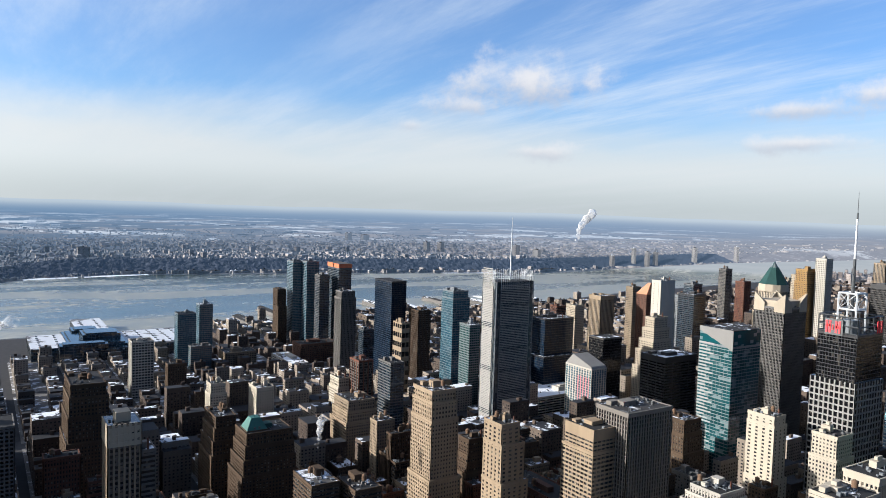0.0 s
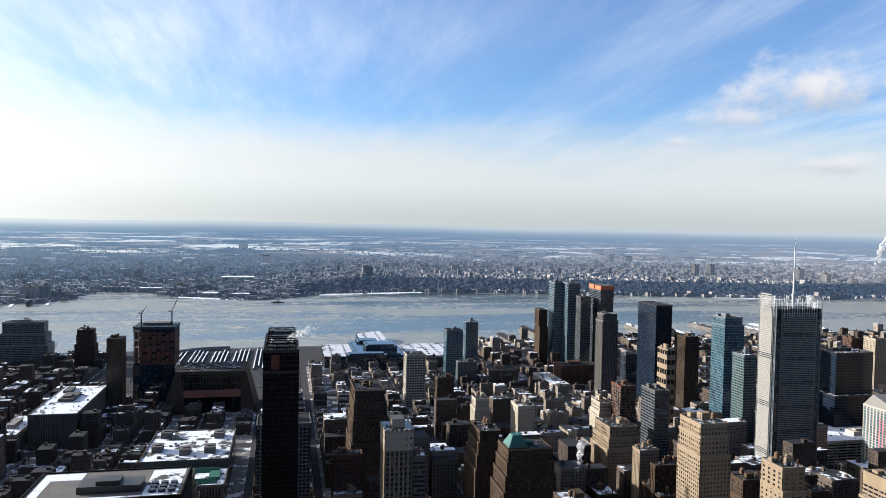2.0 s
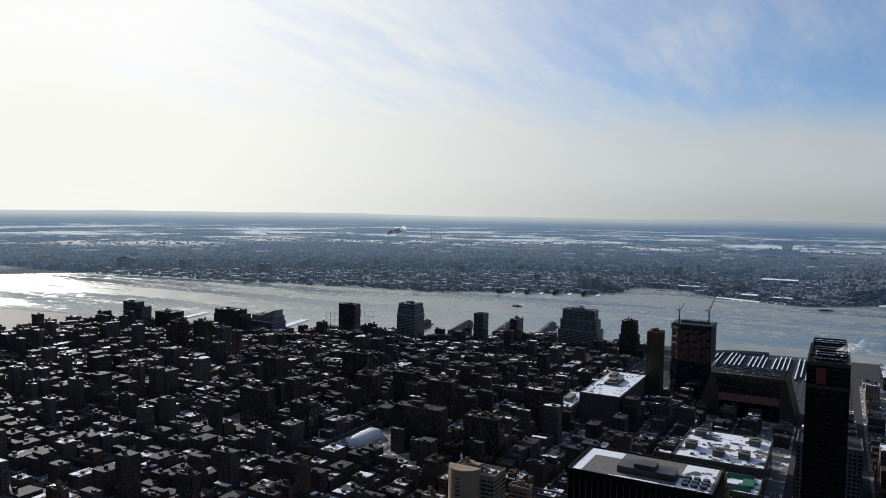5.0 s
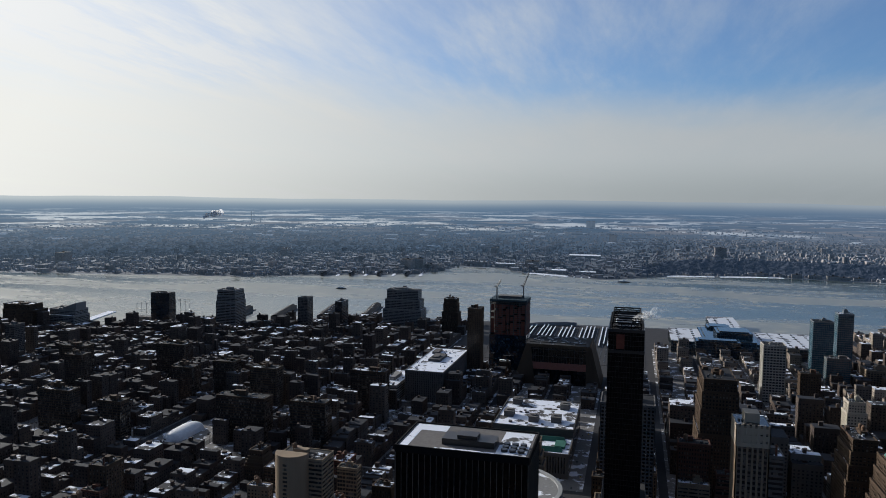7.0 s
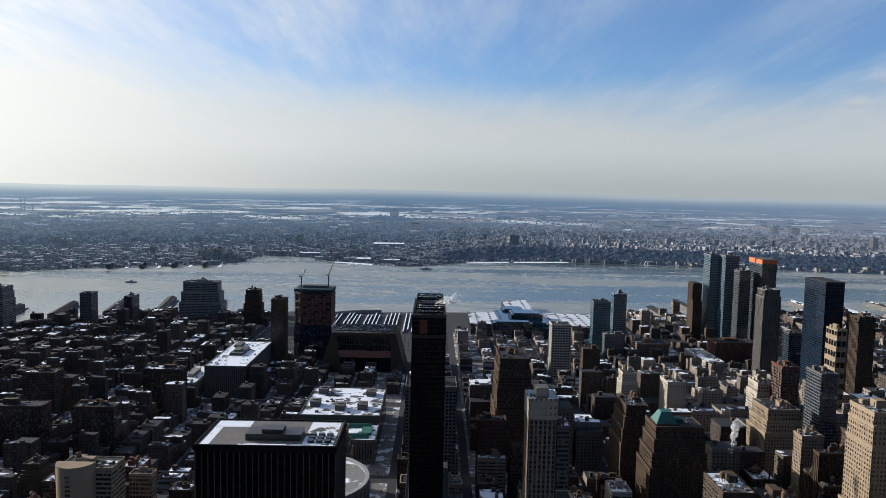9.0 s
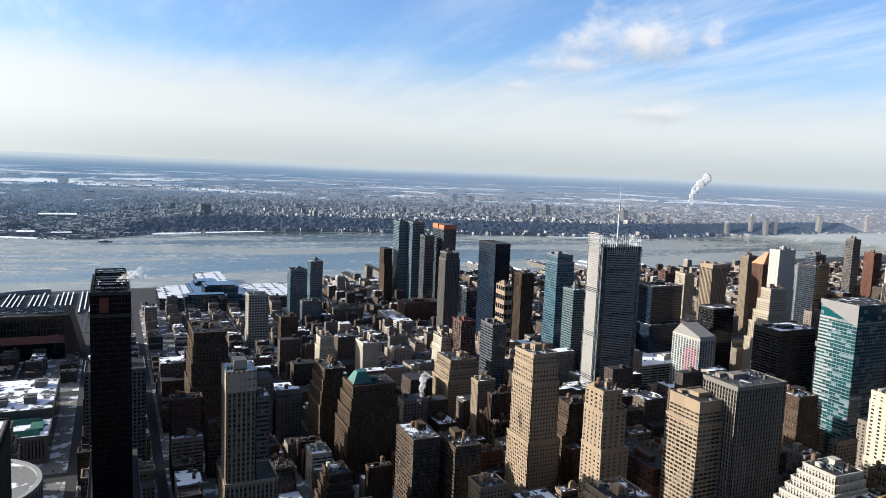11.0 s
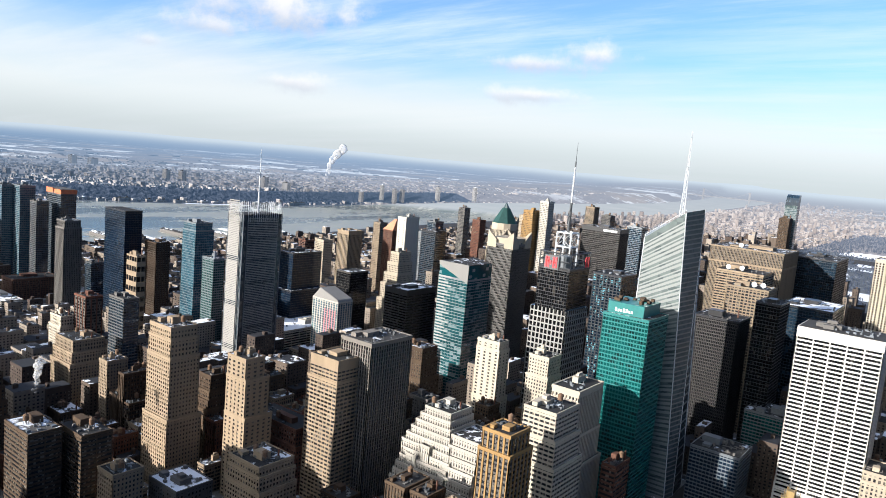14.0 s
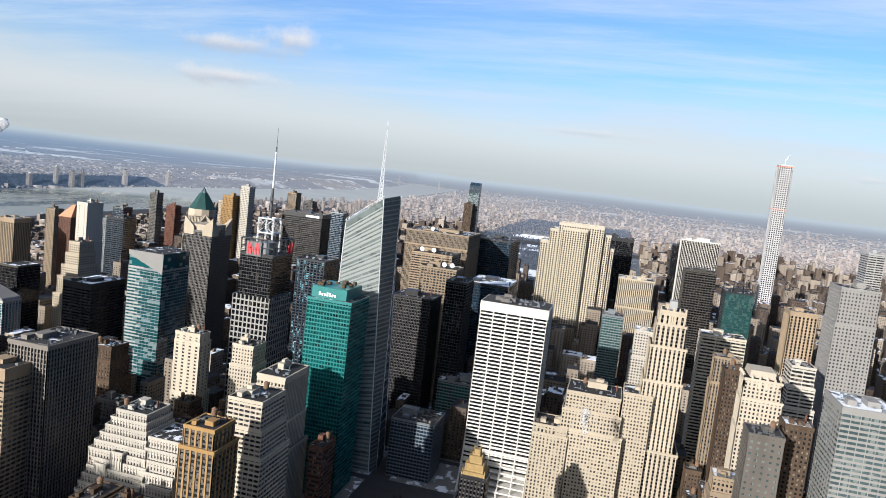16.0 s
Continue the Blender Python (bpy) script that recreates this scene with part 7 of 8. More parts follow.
def ordinary(x0, x1, y0, y1, h):
    walls = lot.choice(WALLS) if h > 26 else lot.choice((RED, BROWN, BROWN, BROWN, GREY))
    style = lot.choice(("punched", "punched", "upright", "ribbon", "panes")) if h > 26 else "punched"
    bay, pier, storey, band, dp, ds = STYLES[style]
    k, q = lot.uniform(0.78, 1.12), lot.uniform(0.92, 1.15)
    style = (bay * k, pier * k, storey * q, band * q * lot.uniform(0.85, 1.2), dp, ds)
    steps = ()
    if h > 34 and x1 - x0 > 20 and y1 - y0 > 16 and lot.random() < 0.75:
        a, b, c, d = [lot.choice((0.0, 2.0, 3.5, 5.0, 7.0)) for _ in range(4)]
        if y1 - y0 < 22:
            c, d = c * 0.5, d * 0.5
        x0, x1, y0, y1 = x0 + a, x1 - b, y0 + c, y1 - d
        n = lot.choice((1, 2, 2, 3, 4))
        low = lot.uniform(0.55, 0.72)
        steps = tuple((low + (0.93 - low) * k / n, a * (1 - k / n), b * (1 - k / n), c * (1 - k / n), d * (1 - k / n)) for k in range(n))
    roof = lot.choice((TAR, TAR, TAR_BARE, SNOWY))
    what = KINDS[walls.name]
    if h > 45:
        name, label = "office_block", f"tall {what} office block with {'a snowy' if roof is SNOWY else 'a flat tar'} roof" + (" and setbacks" if steps else "")
    elif h > 26:
        name, label = "loft_building", f"{what} loft building with {'a snowy' if roof is SNOWY else 'a flat tar'} roof" + (" and setbacks" if steps else "")
    else:
        name, label = "row_house", f"low {what} row house with {'a snowy' if roof is SNOWY else 'a flat tar'} roof"
    tower(name, x0, x1, y0, y1, h, label, walls, GLASS, style, roof, steps, category="building", plant=lot.choice((0, 0, 1)) if h < 26 else 2, tanks=lot.choice((0, 1, 1, 2)) if h > 30 else 0, group="ordinary buildings of the grid")
    BUILT.pop()

# ---- far shore and beyond ----
def far_towns():
    r = random.Random(5)
    wall, roof, blocks, caps, win = Shape(), Shape(), Shape(), Shape(), Shape()
    made = 0
    while made < 14500:
        az = r.uniform(-80, 66)
        d = 2850 / (1 - r.random() * 0.82)
        x, y = -d * math.sin(radians(az)), d * math.cos(radians(az))
        if y < far_shore(x) + 40:
            continue
        inland = y - float(far_shore(x))
        if 100 < inland < 290 and x > 100:
            continue
        if d > 8200 or d > 5800 and r.random() < 0.45:
            continue
        made += 1
        g = float(land_height(x, y))
        k = max(1.0, d / 4200) ** 0.5
        if r.random() < 0.10:
            w, l, h = r.uniform(16, 34) * k, r.uniform(18, 46) * k, r.uniform(7, 14)
        elif r.random() < 0.02 and d < 5200:
            w, l, h = r.uniform(16, 24), r.uniform(20, 40), r.uniform(16, 30)
        else:
            w, l, h = r.uniform(6, 9) * k, r.uniform(8, 16) * k, r.uniform(5, 10)
        if h > 14:
            blocks.box(x - w / 2, x + w / 2, y - l / 2, y + l / 2, g - 4, g + h)
            caps.box(x - w / 2 + 0.3, x + w / 2 - 0.3, y - l / 2 + 0.3, y + l / 2 - 0.3, g + h, g + h + 0.5)
            if d < 4500:
                simple_windows(win, x - w / 2, x + w / 2, y - l / 2, y + l / 2, g, g + h, 5, 4)
        elif h > 8.5 or w > 12:
            wall.box(x - w / 2, x + w / 2, y - l / 2, y + l / 2, g - 4, g + h)
            roof.box(x - w / 2 - 0.2, x + w / 2 + 0.2, y - l / 2 - 0.2, y + l / 2 + 0.2, g + h, g + h + 0.5)
        else:
            wall.box(x - w / 2, x + w / 2, y - l / 2, y + l / 2, g - 4, g + h)
            roof.frustum([(x - w / 2 - 0.4, y - l / 2, g + h), (x + w / 2 + 0.4, y - l / 2, g + h), (x + w / 2 + 0.4, y + l / 2, g + h), (x - w / 2 - 0.4, y + l / 2, g + h)],
                         [(x - 0.2, y - l / 2, g + h + 3), (x + 0.2, y - l / 2, g + h + 3), (x + 0.2, y + l / 2, g + h + 3), (x - 0.2, y + l / 2, g + h + 3)])
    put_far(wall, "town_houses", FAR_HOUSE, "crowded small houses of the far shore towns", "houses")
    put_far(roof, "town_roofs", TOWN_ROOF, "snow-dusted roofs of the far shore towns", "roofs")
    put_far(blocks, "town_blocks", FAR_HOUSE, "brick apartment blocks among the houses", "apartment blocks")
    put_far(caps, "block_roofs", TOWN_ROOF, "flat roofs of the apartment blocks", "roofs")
    put_far(win, "block_windows", GLASS, "window panes of the apartment blocks", "windows")


def far_fields():
    """Long sheds under snow on the plain."""
    r = random.Random(11)
    shed = Shape()
    for _ in range(330):
        az, d = r.uniform(-75, 66), r.uniform(4300, 11000)
        x, y = -d * math.sin(radians(az)), d * math.cos(radians(az))
        if y < far_shore(x) + 60:
            continue
        w, l = r.uniform(30, 90), r.uniform(50, 170)
        shed.box(x - l / 2, x + l / 2, y - w / 2, y + w / 2, 0, r.uniform(6, 11))
    put_far(shed, "warehouse_sheds", FAR_SHED, "long low warehouses with snowy roofs on the plain", "sheds")


def woods():
    """Bare trees on the bluff, along the shore and in the park: each a short trunk with a loose crown of twigs."""
    r = random.Random(3)
    s = Shape()

    def tree(x, y, g, h):
        s.beam((x, y, g), (x + r.uniform(-0.5, 0.5), y, g + h * 0.6), 0.25)
        for _ in range(3):
            cx, cy, cz = x + r.uniform(-2.4, 2.4), y + r.uniform(-2.4, 2.4), g + h * r.uniform(0.5, 0.95)
            k = r.uniform(1.6, 3.2)
            a = r.uniform(0, 3)
            ring = [(cx + k * math.cos(a + q * 2.1) * r.uniform(0.6, 1.2), cy + k * math.sin(a + q * 2.1) * r.uniform(0.6, 1.2), cz + r.uniform(-1, 1)) for q in range(3)]
            i = len(s.v)
            s.v += ring + [(cx + r.uniform(-1, 1), cy, cz + k * 1.3), (cx, cy + r.uniform(-1, 1), cz - k)]
            for q in range(3):
                s.f += [(i + q, i + (q + 1) % 3, i + 3), (i + (q + 1) % 3, i + q, i + 4)]
    canopy = Shape()
    nx, ny = 420, 17
    for i in range(nx):
        for j in range(ny):
            x, inland = 10 + i * 10.5, 78 + j * 14
            y = float(far_shore(x)) + inland
            lift = 0.0 if j in (0, ny - 1) or i in (0, nx - 1) else 7 + 7 * noise.noise((x * 0.04, y * 0.04, 2.0)) + 4 * noise.noise((x * 0.13, y * 0.13, 5.0))
            canopy.v.append((x + r.uniform(-3, 3), y + r.uniform(-3, 3), float(land_height(x, y)) + lift - 0.5))
    for i in range(nx - 1):
        for j in range(ny - 1):
            k = i * ny + j
            canopy.f.append((k, k + ny, k + ny + 1, k + 1))
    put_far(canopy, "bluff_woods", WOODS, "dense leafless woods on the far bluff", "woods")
    for _ in range(3200):
        x = r.uniform(50, 4300)
        inland = r.uniform(85, 300)
        y = float(far_shore(x)) + inland
        tree(x, y, float(land_height(x, y)) - 1, r.uniform(9, 16))
    for _ in range(3500):
        az, d = r.uniform(-60, 64), 2900 / (1 - r.random() * 0.5)
        x, y = -d * math.sin(radians(az)), d * math.cos(radians(az))
        if y > far_shore(x) + 25:
            tree(x, y, float(land_height(x, y)) - 1, r.uniform(8, 14))
    for _ in range(7000):
        x, y = r.uniform(2060, 6100), r.uniform(-55, 760)
        if any(((x - p) / a) ** 2 + ((y - q) / b) ** 2 < 1.0 for p, q, a, b in LAKES):
            continue
        tree(x, y, float(land_height(x, y)), r.uniform(12, 20))
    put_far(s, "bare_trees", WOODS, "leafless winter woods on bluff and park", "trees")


def yard_trees():
    """Bare trees in the back yards and along the streets south-west."""
    r = random.Random(41)
    s = Shape()
    for _ in range(3600):
        i, y = r.randint(-21, -3), r.uniform(420, 1480)
        x = i * STREET + r.choice((0.0, 0.0, 40.2 - 5.5, -40.2 + 5.5)) + r.uniform(-4, 4)
        if not seen(x, y) or y > float(near_shore(x)) - 60 or taken(x - 3, x + 3, y - 3, y + 3):
            continue
        h = r.uniform(9, 17)
        s.beam((x, y, 0), (x + r.uniform(-0.4, 0.4), y, h * 0.6), 0.2)
        for _ in range(4):
            p = Vector((x + r.uniform(-2.6, 2.6), y + r.uniform(-2.6, 2.6), h * r.uniform(0.55, 0.95)))
            for _ in range(3):
                q = p + Vector((r.uniform(-2.2, 2.2), r.uniform(-2.2, 2.2), r.uniform(-0.6, 2.2)))
                t = p + Vector((r.uniform(-2.2, 2.2), r.uniform(-2.2, 2.2), r.uniform(-0.6, 2.2)))
                k = len(s.v)
                s.v += [tuple(p), tuple(q), tuple(t)]
                s.f.append((k, k + 1, k + 2))
    tagged(s.put("yard_trees", TWIGS), "leafless trees in yards and along streets", "trees", "", "stuff")


def square_trees():
    """Bare street trees on the square behind the library."""
    r = random.Random(31)
    base = None
    for k in range(40):
        x, y = r.uniform(570, 640), r.uniform(30, 190)
        if base is None:
            base = thing("tree", x, y, 0, "bare leafless plane tree on the square", "tree", "trees on the square")
            trunk, crown = Shape(), Shape()
            trunk.drum(x, y, 0, 6, 0.35, 0.22, 8)
            for q in range(7):
                a = q * 0.9
                top = Vector((x + 3.4 * math.cos(a), y + 3.4 * math.sin(a), 10 + (q % 3) * 1.6))
                trunk.beam((x, y, 5.2), top, 0.12)
                for w in range(14):
                    d = Vector((r.uniform(-2, 2), r.uniform(-2, 2), r.uniform(-0.6, 2.6)))
                    crown.beam(top - Vector((0, 0, 1.5)), top + d, 0.05)
            trunk.put("trunk", TWIGS, base)
            crown.put("crown", TWIGS, base)
        else:
            copy_thing(base, pose(x, y, 0, 0, 0, r.uniform(0, 360)))


def far_city():
    """The city north of the grid's nearer part, on to the edge of the plain."""
    r = random.Random(9)
    wall, roof, win = Shape(), Shape(), Shape()
    made = 0
    while made < 16000:
        az = r.uniform(-116, -48)
        d = 3300 / (1 - r.random() * 0.80)
        x, y = -d * math.sin(radians(az)), d * math.cos(radians(az))
        if y > near_shore(x) - 50 or in_park(x, y) or d < 4050:
            continue
        made += 1
        g = 5
        k = max(1, d / 5000)
        w, l = r.uniform(8, 17) * k ** 0.4, r.uniform(9, 24) * k ** 0.4
        h = r.uniform(8, 18) if r.random() < 0.92 else r.uniform(26, 50)
        wall.box(x - w / 2, x + w / 2, y - l / 2, y + l / 2, 0, g + h)
        roof.box(x - w / 2 + 0.3, x + w / 2 - 0.3, y - l / 2 + 0.3, y + l / 2 - 0.3, g + h, g + h + 0.5)
        if d < 5600:
            simple_windows(win, x - w / 2, x + w / 2, y - l / 2, y + l / 2, g, g + h, 5, 4)
    put_far(wall, "uptown_blocks", UPTOWN, "dense brick blocks uptown towards the horizon", "city blocks")
    put_far(roof, "uptown_roofs", TOWN_ROOF, "flat roofs uptown dusted with snow", "roofs")
    put_far(win, "uptown_windows", GLASS, "window panes of the blocks uptown", "windows")


def far_high_rise(az, d, w, l, h, label, walls=GREY, top=TAR):
    x, y = -d * math.sin(radians(az)), d * math.cos(radians(az))
    g = float(land_height(x, y))
    root = thing("high_rise", 0, 0, 0, label, "apartment tower", "far shore high-rises")
    a, b, c = Shape(), Shape(), Shape()
    a.box(x - w / 2, x + w / 2, y - l / 2, y + l / 2, g - 3, g + h)
    simple_windows(b, x - w / 2, x + w / 2, y - l / 2, y + l / 2, g, g + h, 5, 4)
    c.box(x - w / 2 + 0.3, x + w / 2 - 0.3, y - l / 2 + 0.3, y + l / 2 - 0.3, g + h, g + h + 0.6).box(x - 3, x + 3, y - 3, y + 3, g + h + 0.6, g + h + 5)
    for s, n, m in ((a, "wall", walls), (b, "window_glass", GLASS), (c, "roof", top)):
        s.v = drawn_in(s.v).tolist()
        s.put(n, m, root, "", "stuff" if n == "window_glass" else "")


# ---- waterfront ----
def pier(x, y0, y1, w, label, shed=True, skew=0.0):
    root = thing("pier", x, y0, 0, label, "pier", "river piers")
    Shape().frustum([(x - w / 2, y0, -2), (x + w / 2, y0, -2), (x + w / 2 + skew, y1, -2), (x - w / 2 + skew, y1, -2)],
                    [(x - w / 2, y0, 2), (x + w / 2, y0, 2), (x + w / 2 + skew, y1, 2), (x - w / 2 + skew, y1, 2)]).put("deck", PAVING if shed else FULL_SNOW, root)
    if shed:
        m = w * 0.4
        Shape().frustum([(x - m, y0 + 8, 2), (x + m, y0 + 8, 2), (x + m + skew, y1 - 10, 2), (x - m + skew, y1 - 10, 2)],
                        [(x - m, y0 + 8, 11), (x + m, y0 + 8, 11), (x + m + skew, y1 - 10, 11), (x - m + skew, y1 - 10, 11)]).put("shed_wall", GREY, root)
        Shape().frustum([(x - m - 0.5, y0 + 8, 11), (x + m + 0.5, y0 + 8, 11), (x + m + skew + 0.5, y1 - 10, 11), (x - m + skew - 0.5, y1 - 10, 11)],
                        [(x - 0.5, y0 + 8, 15), (x + 0.5, y0 + 8, 15), (x + 0.5 + skew, y1 - 10, 15), (x - 0.5 + skew, y1 - 10, 15)]).put("shed_roof", TAR, root)


def exhibition_hall():
    root = thing("exhibition_hall", 240, 1640, 0, "long dark glass exhibition hall with snowy flat roofs", "exhibition hall")
    glass, roof, frame_ = Shape(), Shape(), Shape()

    def hall(x0, x1, y0, y1, h):
        glass.box(x0, x1, y0, y1, 0, h)
        facade(frame_, x0, x1, y0, y1, 0, h, (7.5, 0.5, 5.5, 0.7, 0.25, 0.2))
        roof.box(x0 - 0.6, x1 + 0.6, y0 - 0.6, y1 + 0.6, h, h + 1.0)
        n, m = int((x1 - x0) / 24), int((y1 - y0) / 24)
        for i in range(n):
            for j in range(m):
                cx, cy = x0 + (x1 - x0) * (i + 0.5) / n, y0 + (y1 - y0) * (j + 0.5) / m
                frame_.box(cx - 2.6, cx + 2.6, cy - 1.0, cy + 1.0, h + 1.0, h + 2.2)
                frame_.box(cx - 0.3, cx + 0.3, cy - 11, cy + 11, h + 1.0, h + 1.3)
    hall(84, 148, 1570, 1722, 24)
    hall(255, 400, 1545, 1717, 24)
    hall(186, 250, 1748, 1946, 20)
    for x0, x1, y0, y1, h in ((148, 255, 1556, 1735, 28), (130, 215, 1536, 1572, 33), (200, 262, 1530, 1556, 22), (176, 246, 1600, 1664, 41), (166, 216, 1700, 1750, 34), (100, 146, 1552, 1570, 18)):
        glass.box(x0, x1, y0, y1, 0, h)
        facade(frame_, x0, x1, y0, y1, 0, h, (7.5, 0.5, 5.5, 0.7, 0.25, 0.2))
        facade(frame_, x0 + 6, x1 - 6, y0 + 6, y1 - 6, h, h + 2.4, (7.5, 0.5, 2.4, 0.5, 0.25, 0.2))
        glass.box(x0 + 6, x1 - 6, y0 + 6, y1 - 6, h, h + 2.4)
    glass.put("glass_wall", GLASS_NAVY, root)
    roof.put("roof", roofing("hall_roof_with_snow", (0.10, 0.10, 0.11), 0.70, 0.03, False, (0.52, 0.55, 0.60), 0.0), root, "snow-covered roofs")
    frame_.put("space_frame", DARK_STEEL, root)


def rail_yard():
    root = thing("rail_yard", -140, 1620, 0, "sunken rail yard with rows of parked commuter trains", "rail yard")
    Shape().box(-300, 30, 1400, 1822, -1, 0.6).put("track_bed", ASPHALT, root)
    tracks = Shape()
    for k in range(28):
        x = -255 + k * 9.4
        tracks.box(x - 0.8, x - 0.6, 1420, 1800, 0.6, 0.9).box(x + 0.6, x + 0.8, 1420, 1800, 0.6, 0.9)
    tracks.put("rail", STEEL, root, "", "stuff")
    wall = Shape()
    n = 40
    for k in range(n):
        a, b = math.pi * (0.5 + 0.5 * k / n), math.pi * (0.5 + 0.5 * (k + 1) / n)
        p, q = (-130 + 150 * math.cos(a), 1690 + 125 * math.sin(a)), (-130 + 150 * math.cos(b), 1690 + 125 * math.sin(b))
        wall.frustum([(p[0], p[1], 0), (q[0], q[1], 0), (q[0] * 1.0 - 4, q[1] + 4, 0), (p[0] - 4, p[1] + 4, 0)], [(p[0], p[1], 9), (q[0], q[1], 9), (q[0] - 4, q[1] + 4, 9), (p[0] - 4, p[1] + 4, 9)])
    wall.put("curved_viaduct", PALE, root)
    body = Shape()
    body.frustum([(-1.5, -12.5, 1.0), (1.5, -12.5, 1.0), (1.5, 12.5, 1.0), (-1.5, 12.5, 1.0)], [(-1.3, -12.5, 4.4), (1.3, -12.5, 4.4), (1.3, 12.5, 4.4), (-1.3, 12.5, 4.4)])
    strip = Shape().box(-1.55, 1.55, -11.5, 11.5, 2.4, 3.3)
    top = Shape().box(-1.2, 1.2, -12.3, 12.3, 4.4, 4.65)
    base = thing("rail_car", -262.4, 1604, 0, "silver commuter rail car with snow on its roof", "rail car", "parked trains")
    for s, name, m in ((body, "body", STEEL), (strip, "window_strip", GLASS_DARK), (top, "roof", FULL_SNOW)):
        me = bpy.data.meshes.new(name)
        me.from_pydata(s.v, [], s.f)
        me.materials.append(m)
        new(name, me).parent = base
    r = random.Random(2)
    for k in range(24):
        if k % 5 == 4:
            continue
        for j in range(r.randint(0, 2), 9 - r.randint(0, 1)):
            copy_thing(base, pose(-253 + k * 9.4, 1578 + j * 26, 0))


def bubble(x, y, w, l, h):
    root = thing("air_dome", x, y, 0, "white air-supported sports dome", "sports dome")
    s = Shape()
    rows, cols = 9, 16
    for i in range(rows + 1):
        a = math.pi * i / rows
        for j in range(cols + 1):
            t = 2 * j / cols - 1
            e = (1 - abs(t) ** 5) ** 0.5
            s.v.append((x - math.cos(a) * w / 2 * max(e, 0.05), y + t * l / 2, math.sin(a) * h * max(e, 0.05)))
    for i in range(rows):
        for j in range(cols):
            k = i * (cols + 1) + j
            s.f.append((k, k + 1, k + cols + 2, k + cols + 1))
    BUILT.append((x - w / 2 - 4, x + w / 2 + 4, y - l / 2 - 4, y + l / 2 + 4))
    ob = s.put("membrane", WHITE_STEEL, root)
    ob.data.polygons.foreach_set("use_smooth", [True] * len(ob.data.polygons))


def far_bridge(x, y0, y1):
    """A suspension bridge far up the river."""
    root = thing("suspension_bridge", 0, 0, 0, "grey steel suspension bridge far up the river", "bridge")
    deck, cable, pylons = Shape(), Shape(), []
    for y in (y0 + 150, y1 - 150):
        tower_ = Shape()
        pylons.append((tower_, "pylon"))
        for d in (-18, 18):
            tower_.box(x + d - 6, x + d + 6, y - 7, y + 7, 0, 184)
        for z in (60, 120, 172):
            tower_.box(x - 18, x + 18, y - 6, y + 6, z, z + 12)
    deck.box(x - 18, x + 18, y0 - 150, y1 + 150, 62, 74)
    n = 24
    for k in range(n):
        for a, b in ((k / n, (k + 1) / n),):
            za, zb = (78 + 106 * (2 * q - 1) ** 2 for q in (a, b))
            ya, yb = (y0 + 150 + (y1 - y0 - 300) * q for q in (a, b))
            cable.beam((x, ya, za), (x, yb, zb), 1.3)
    for s, part_name in (*pylons, (deck, "deck"), (cable, "cable")):
        s.v = drawn_in(s.v).tolist()
        s.put(part_name, FAR_BLOCK, root)


def frozen_lakes():
    """Snow-covered lakes and lawns in the park."""
    s = Shape()
    for x, y, a, b in ((2560, 330, 90, 190), (3050, 520, 150, 120), (3420, 300, 60, 210), (4200, 330, 260, 250), (3700, 420, 120, 70), (2300, 150, 60, 60)):
        ring = []
        for k in range(22):
            t = 2 * math.pi * k / 22
            q = 1 + 0.22 * math.sin(3 * t + x) + 0.1 * math.sin(7 * t)
            px, py = x + a * q * math.cos(t), y + b * q * math.sin(t)
            ring.append((px, py, float(land_height(px, py)) + 1.2))
        LAKES.append((x, y, a, b))
        i = len(s.v)
        s.v += ring
        s.f.append(tuple(range(i, i + 22)))
    put_far(s, "frozen_lakes", FULL_SNOW, "snow-covered lakes and lawns of the park", "frozen lake")


LAKES = []


def boat(x, y, l, label):
    root = thing("boat", x, y, 0.3, label, "boat")
    w = l * 0.13
    Shape().frustum([(x - l / 2, y - w, 0.2), (x + l * 0.35, y - w, 0.2), (x + l / 2, y, 0.2), (x + l * 0.35, y + w, 0.2), (x - l / 2, y + w, 0.2)],
                    [(x - l / 2, y - w * 1.2, 3), (x + l * 0.35, y - w * 1.2, 3), (x + l * 0.55, y, 3.4), (x + l * 0.35, y + w * 1.2, 3), (x - l / 2, y + w * 1.2, 3)]).put("hull", DARK_STEEL, root)
    Shape().box(x - l * 0.35, x + l * 0.25, y - w * 0.8, y + w * 0.8, 3, 6).box(x - l * 0.1, x + l * 0.12, y - w * 0.5, y + w * 0.5, 6, 8.5).put("cabin", WHITE_STEEL, root)


def chimney(az, d, h, r):
    x, y = -d * math.sin(radians(az)), d * math.cos(radians(az))
    root = thing("chimney", 0, 0, 0, "tall power station chimney on the plain", "chimney")
    s = Shape().drum(x, y, 0, h, r, r * 0.6, 12)
    s.v = drawn_in(s.v).tolist()
    s.put("shaft", FAR_BLOCK, root)


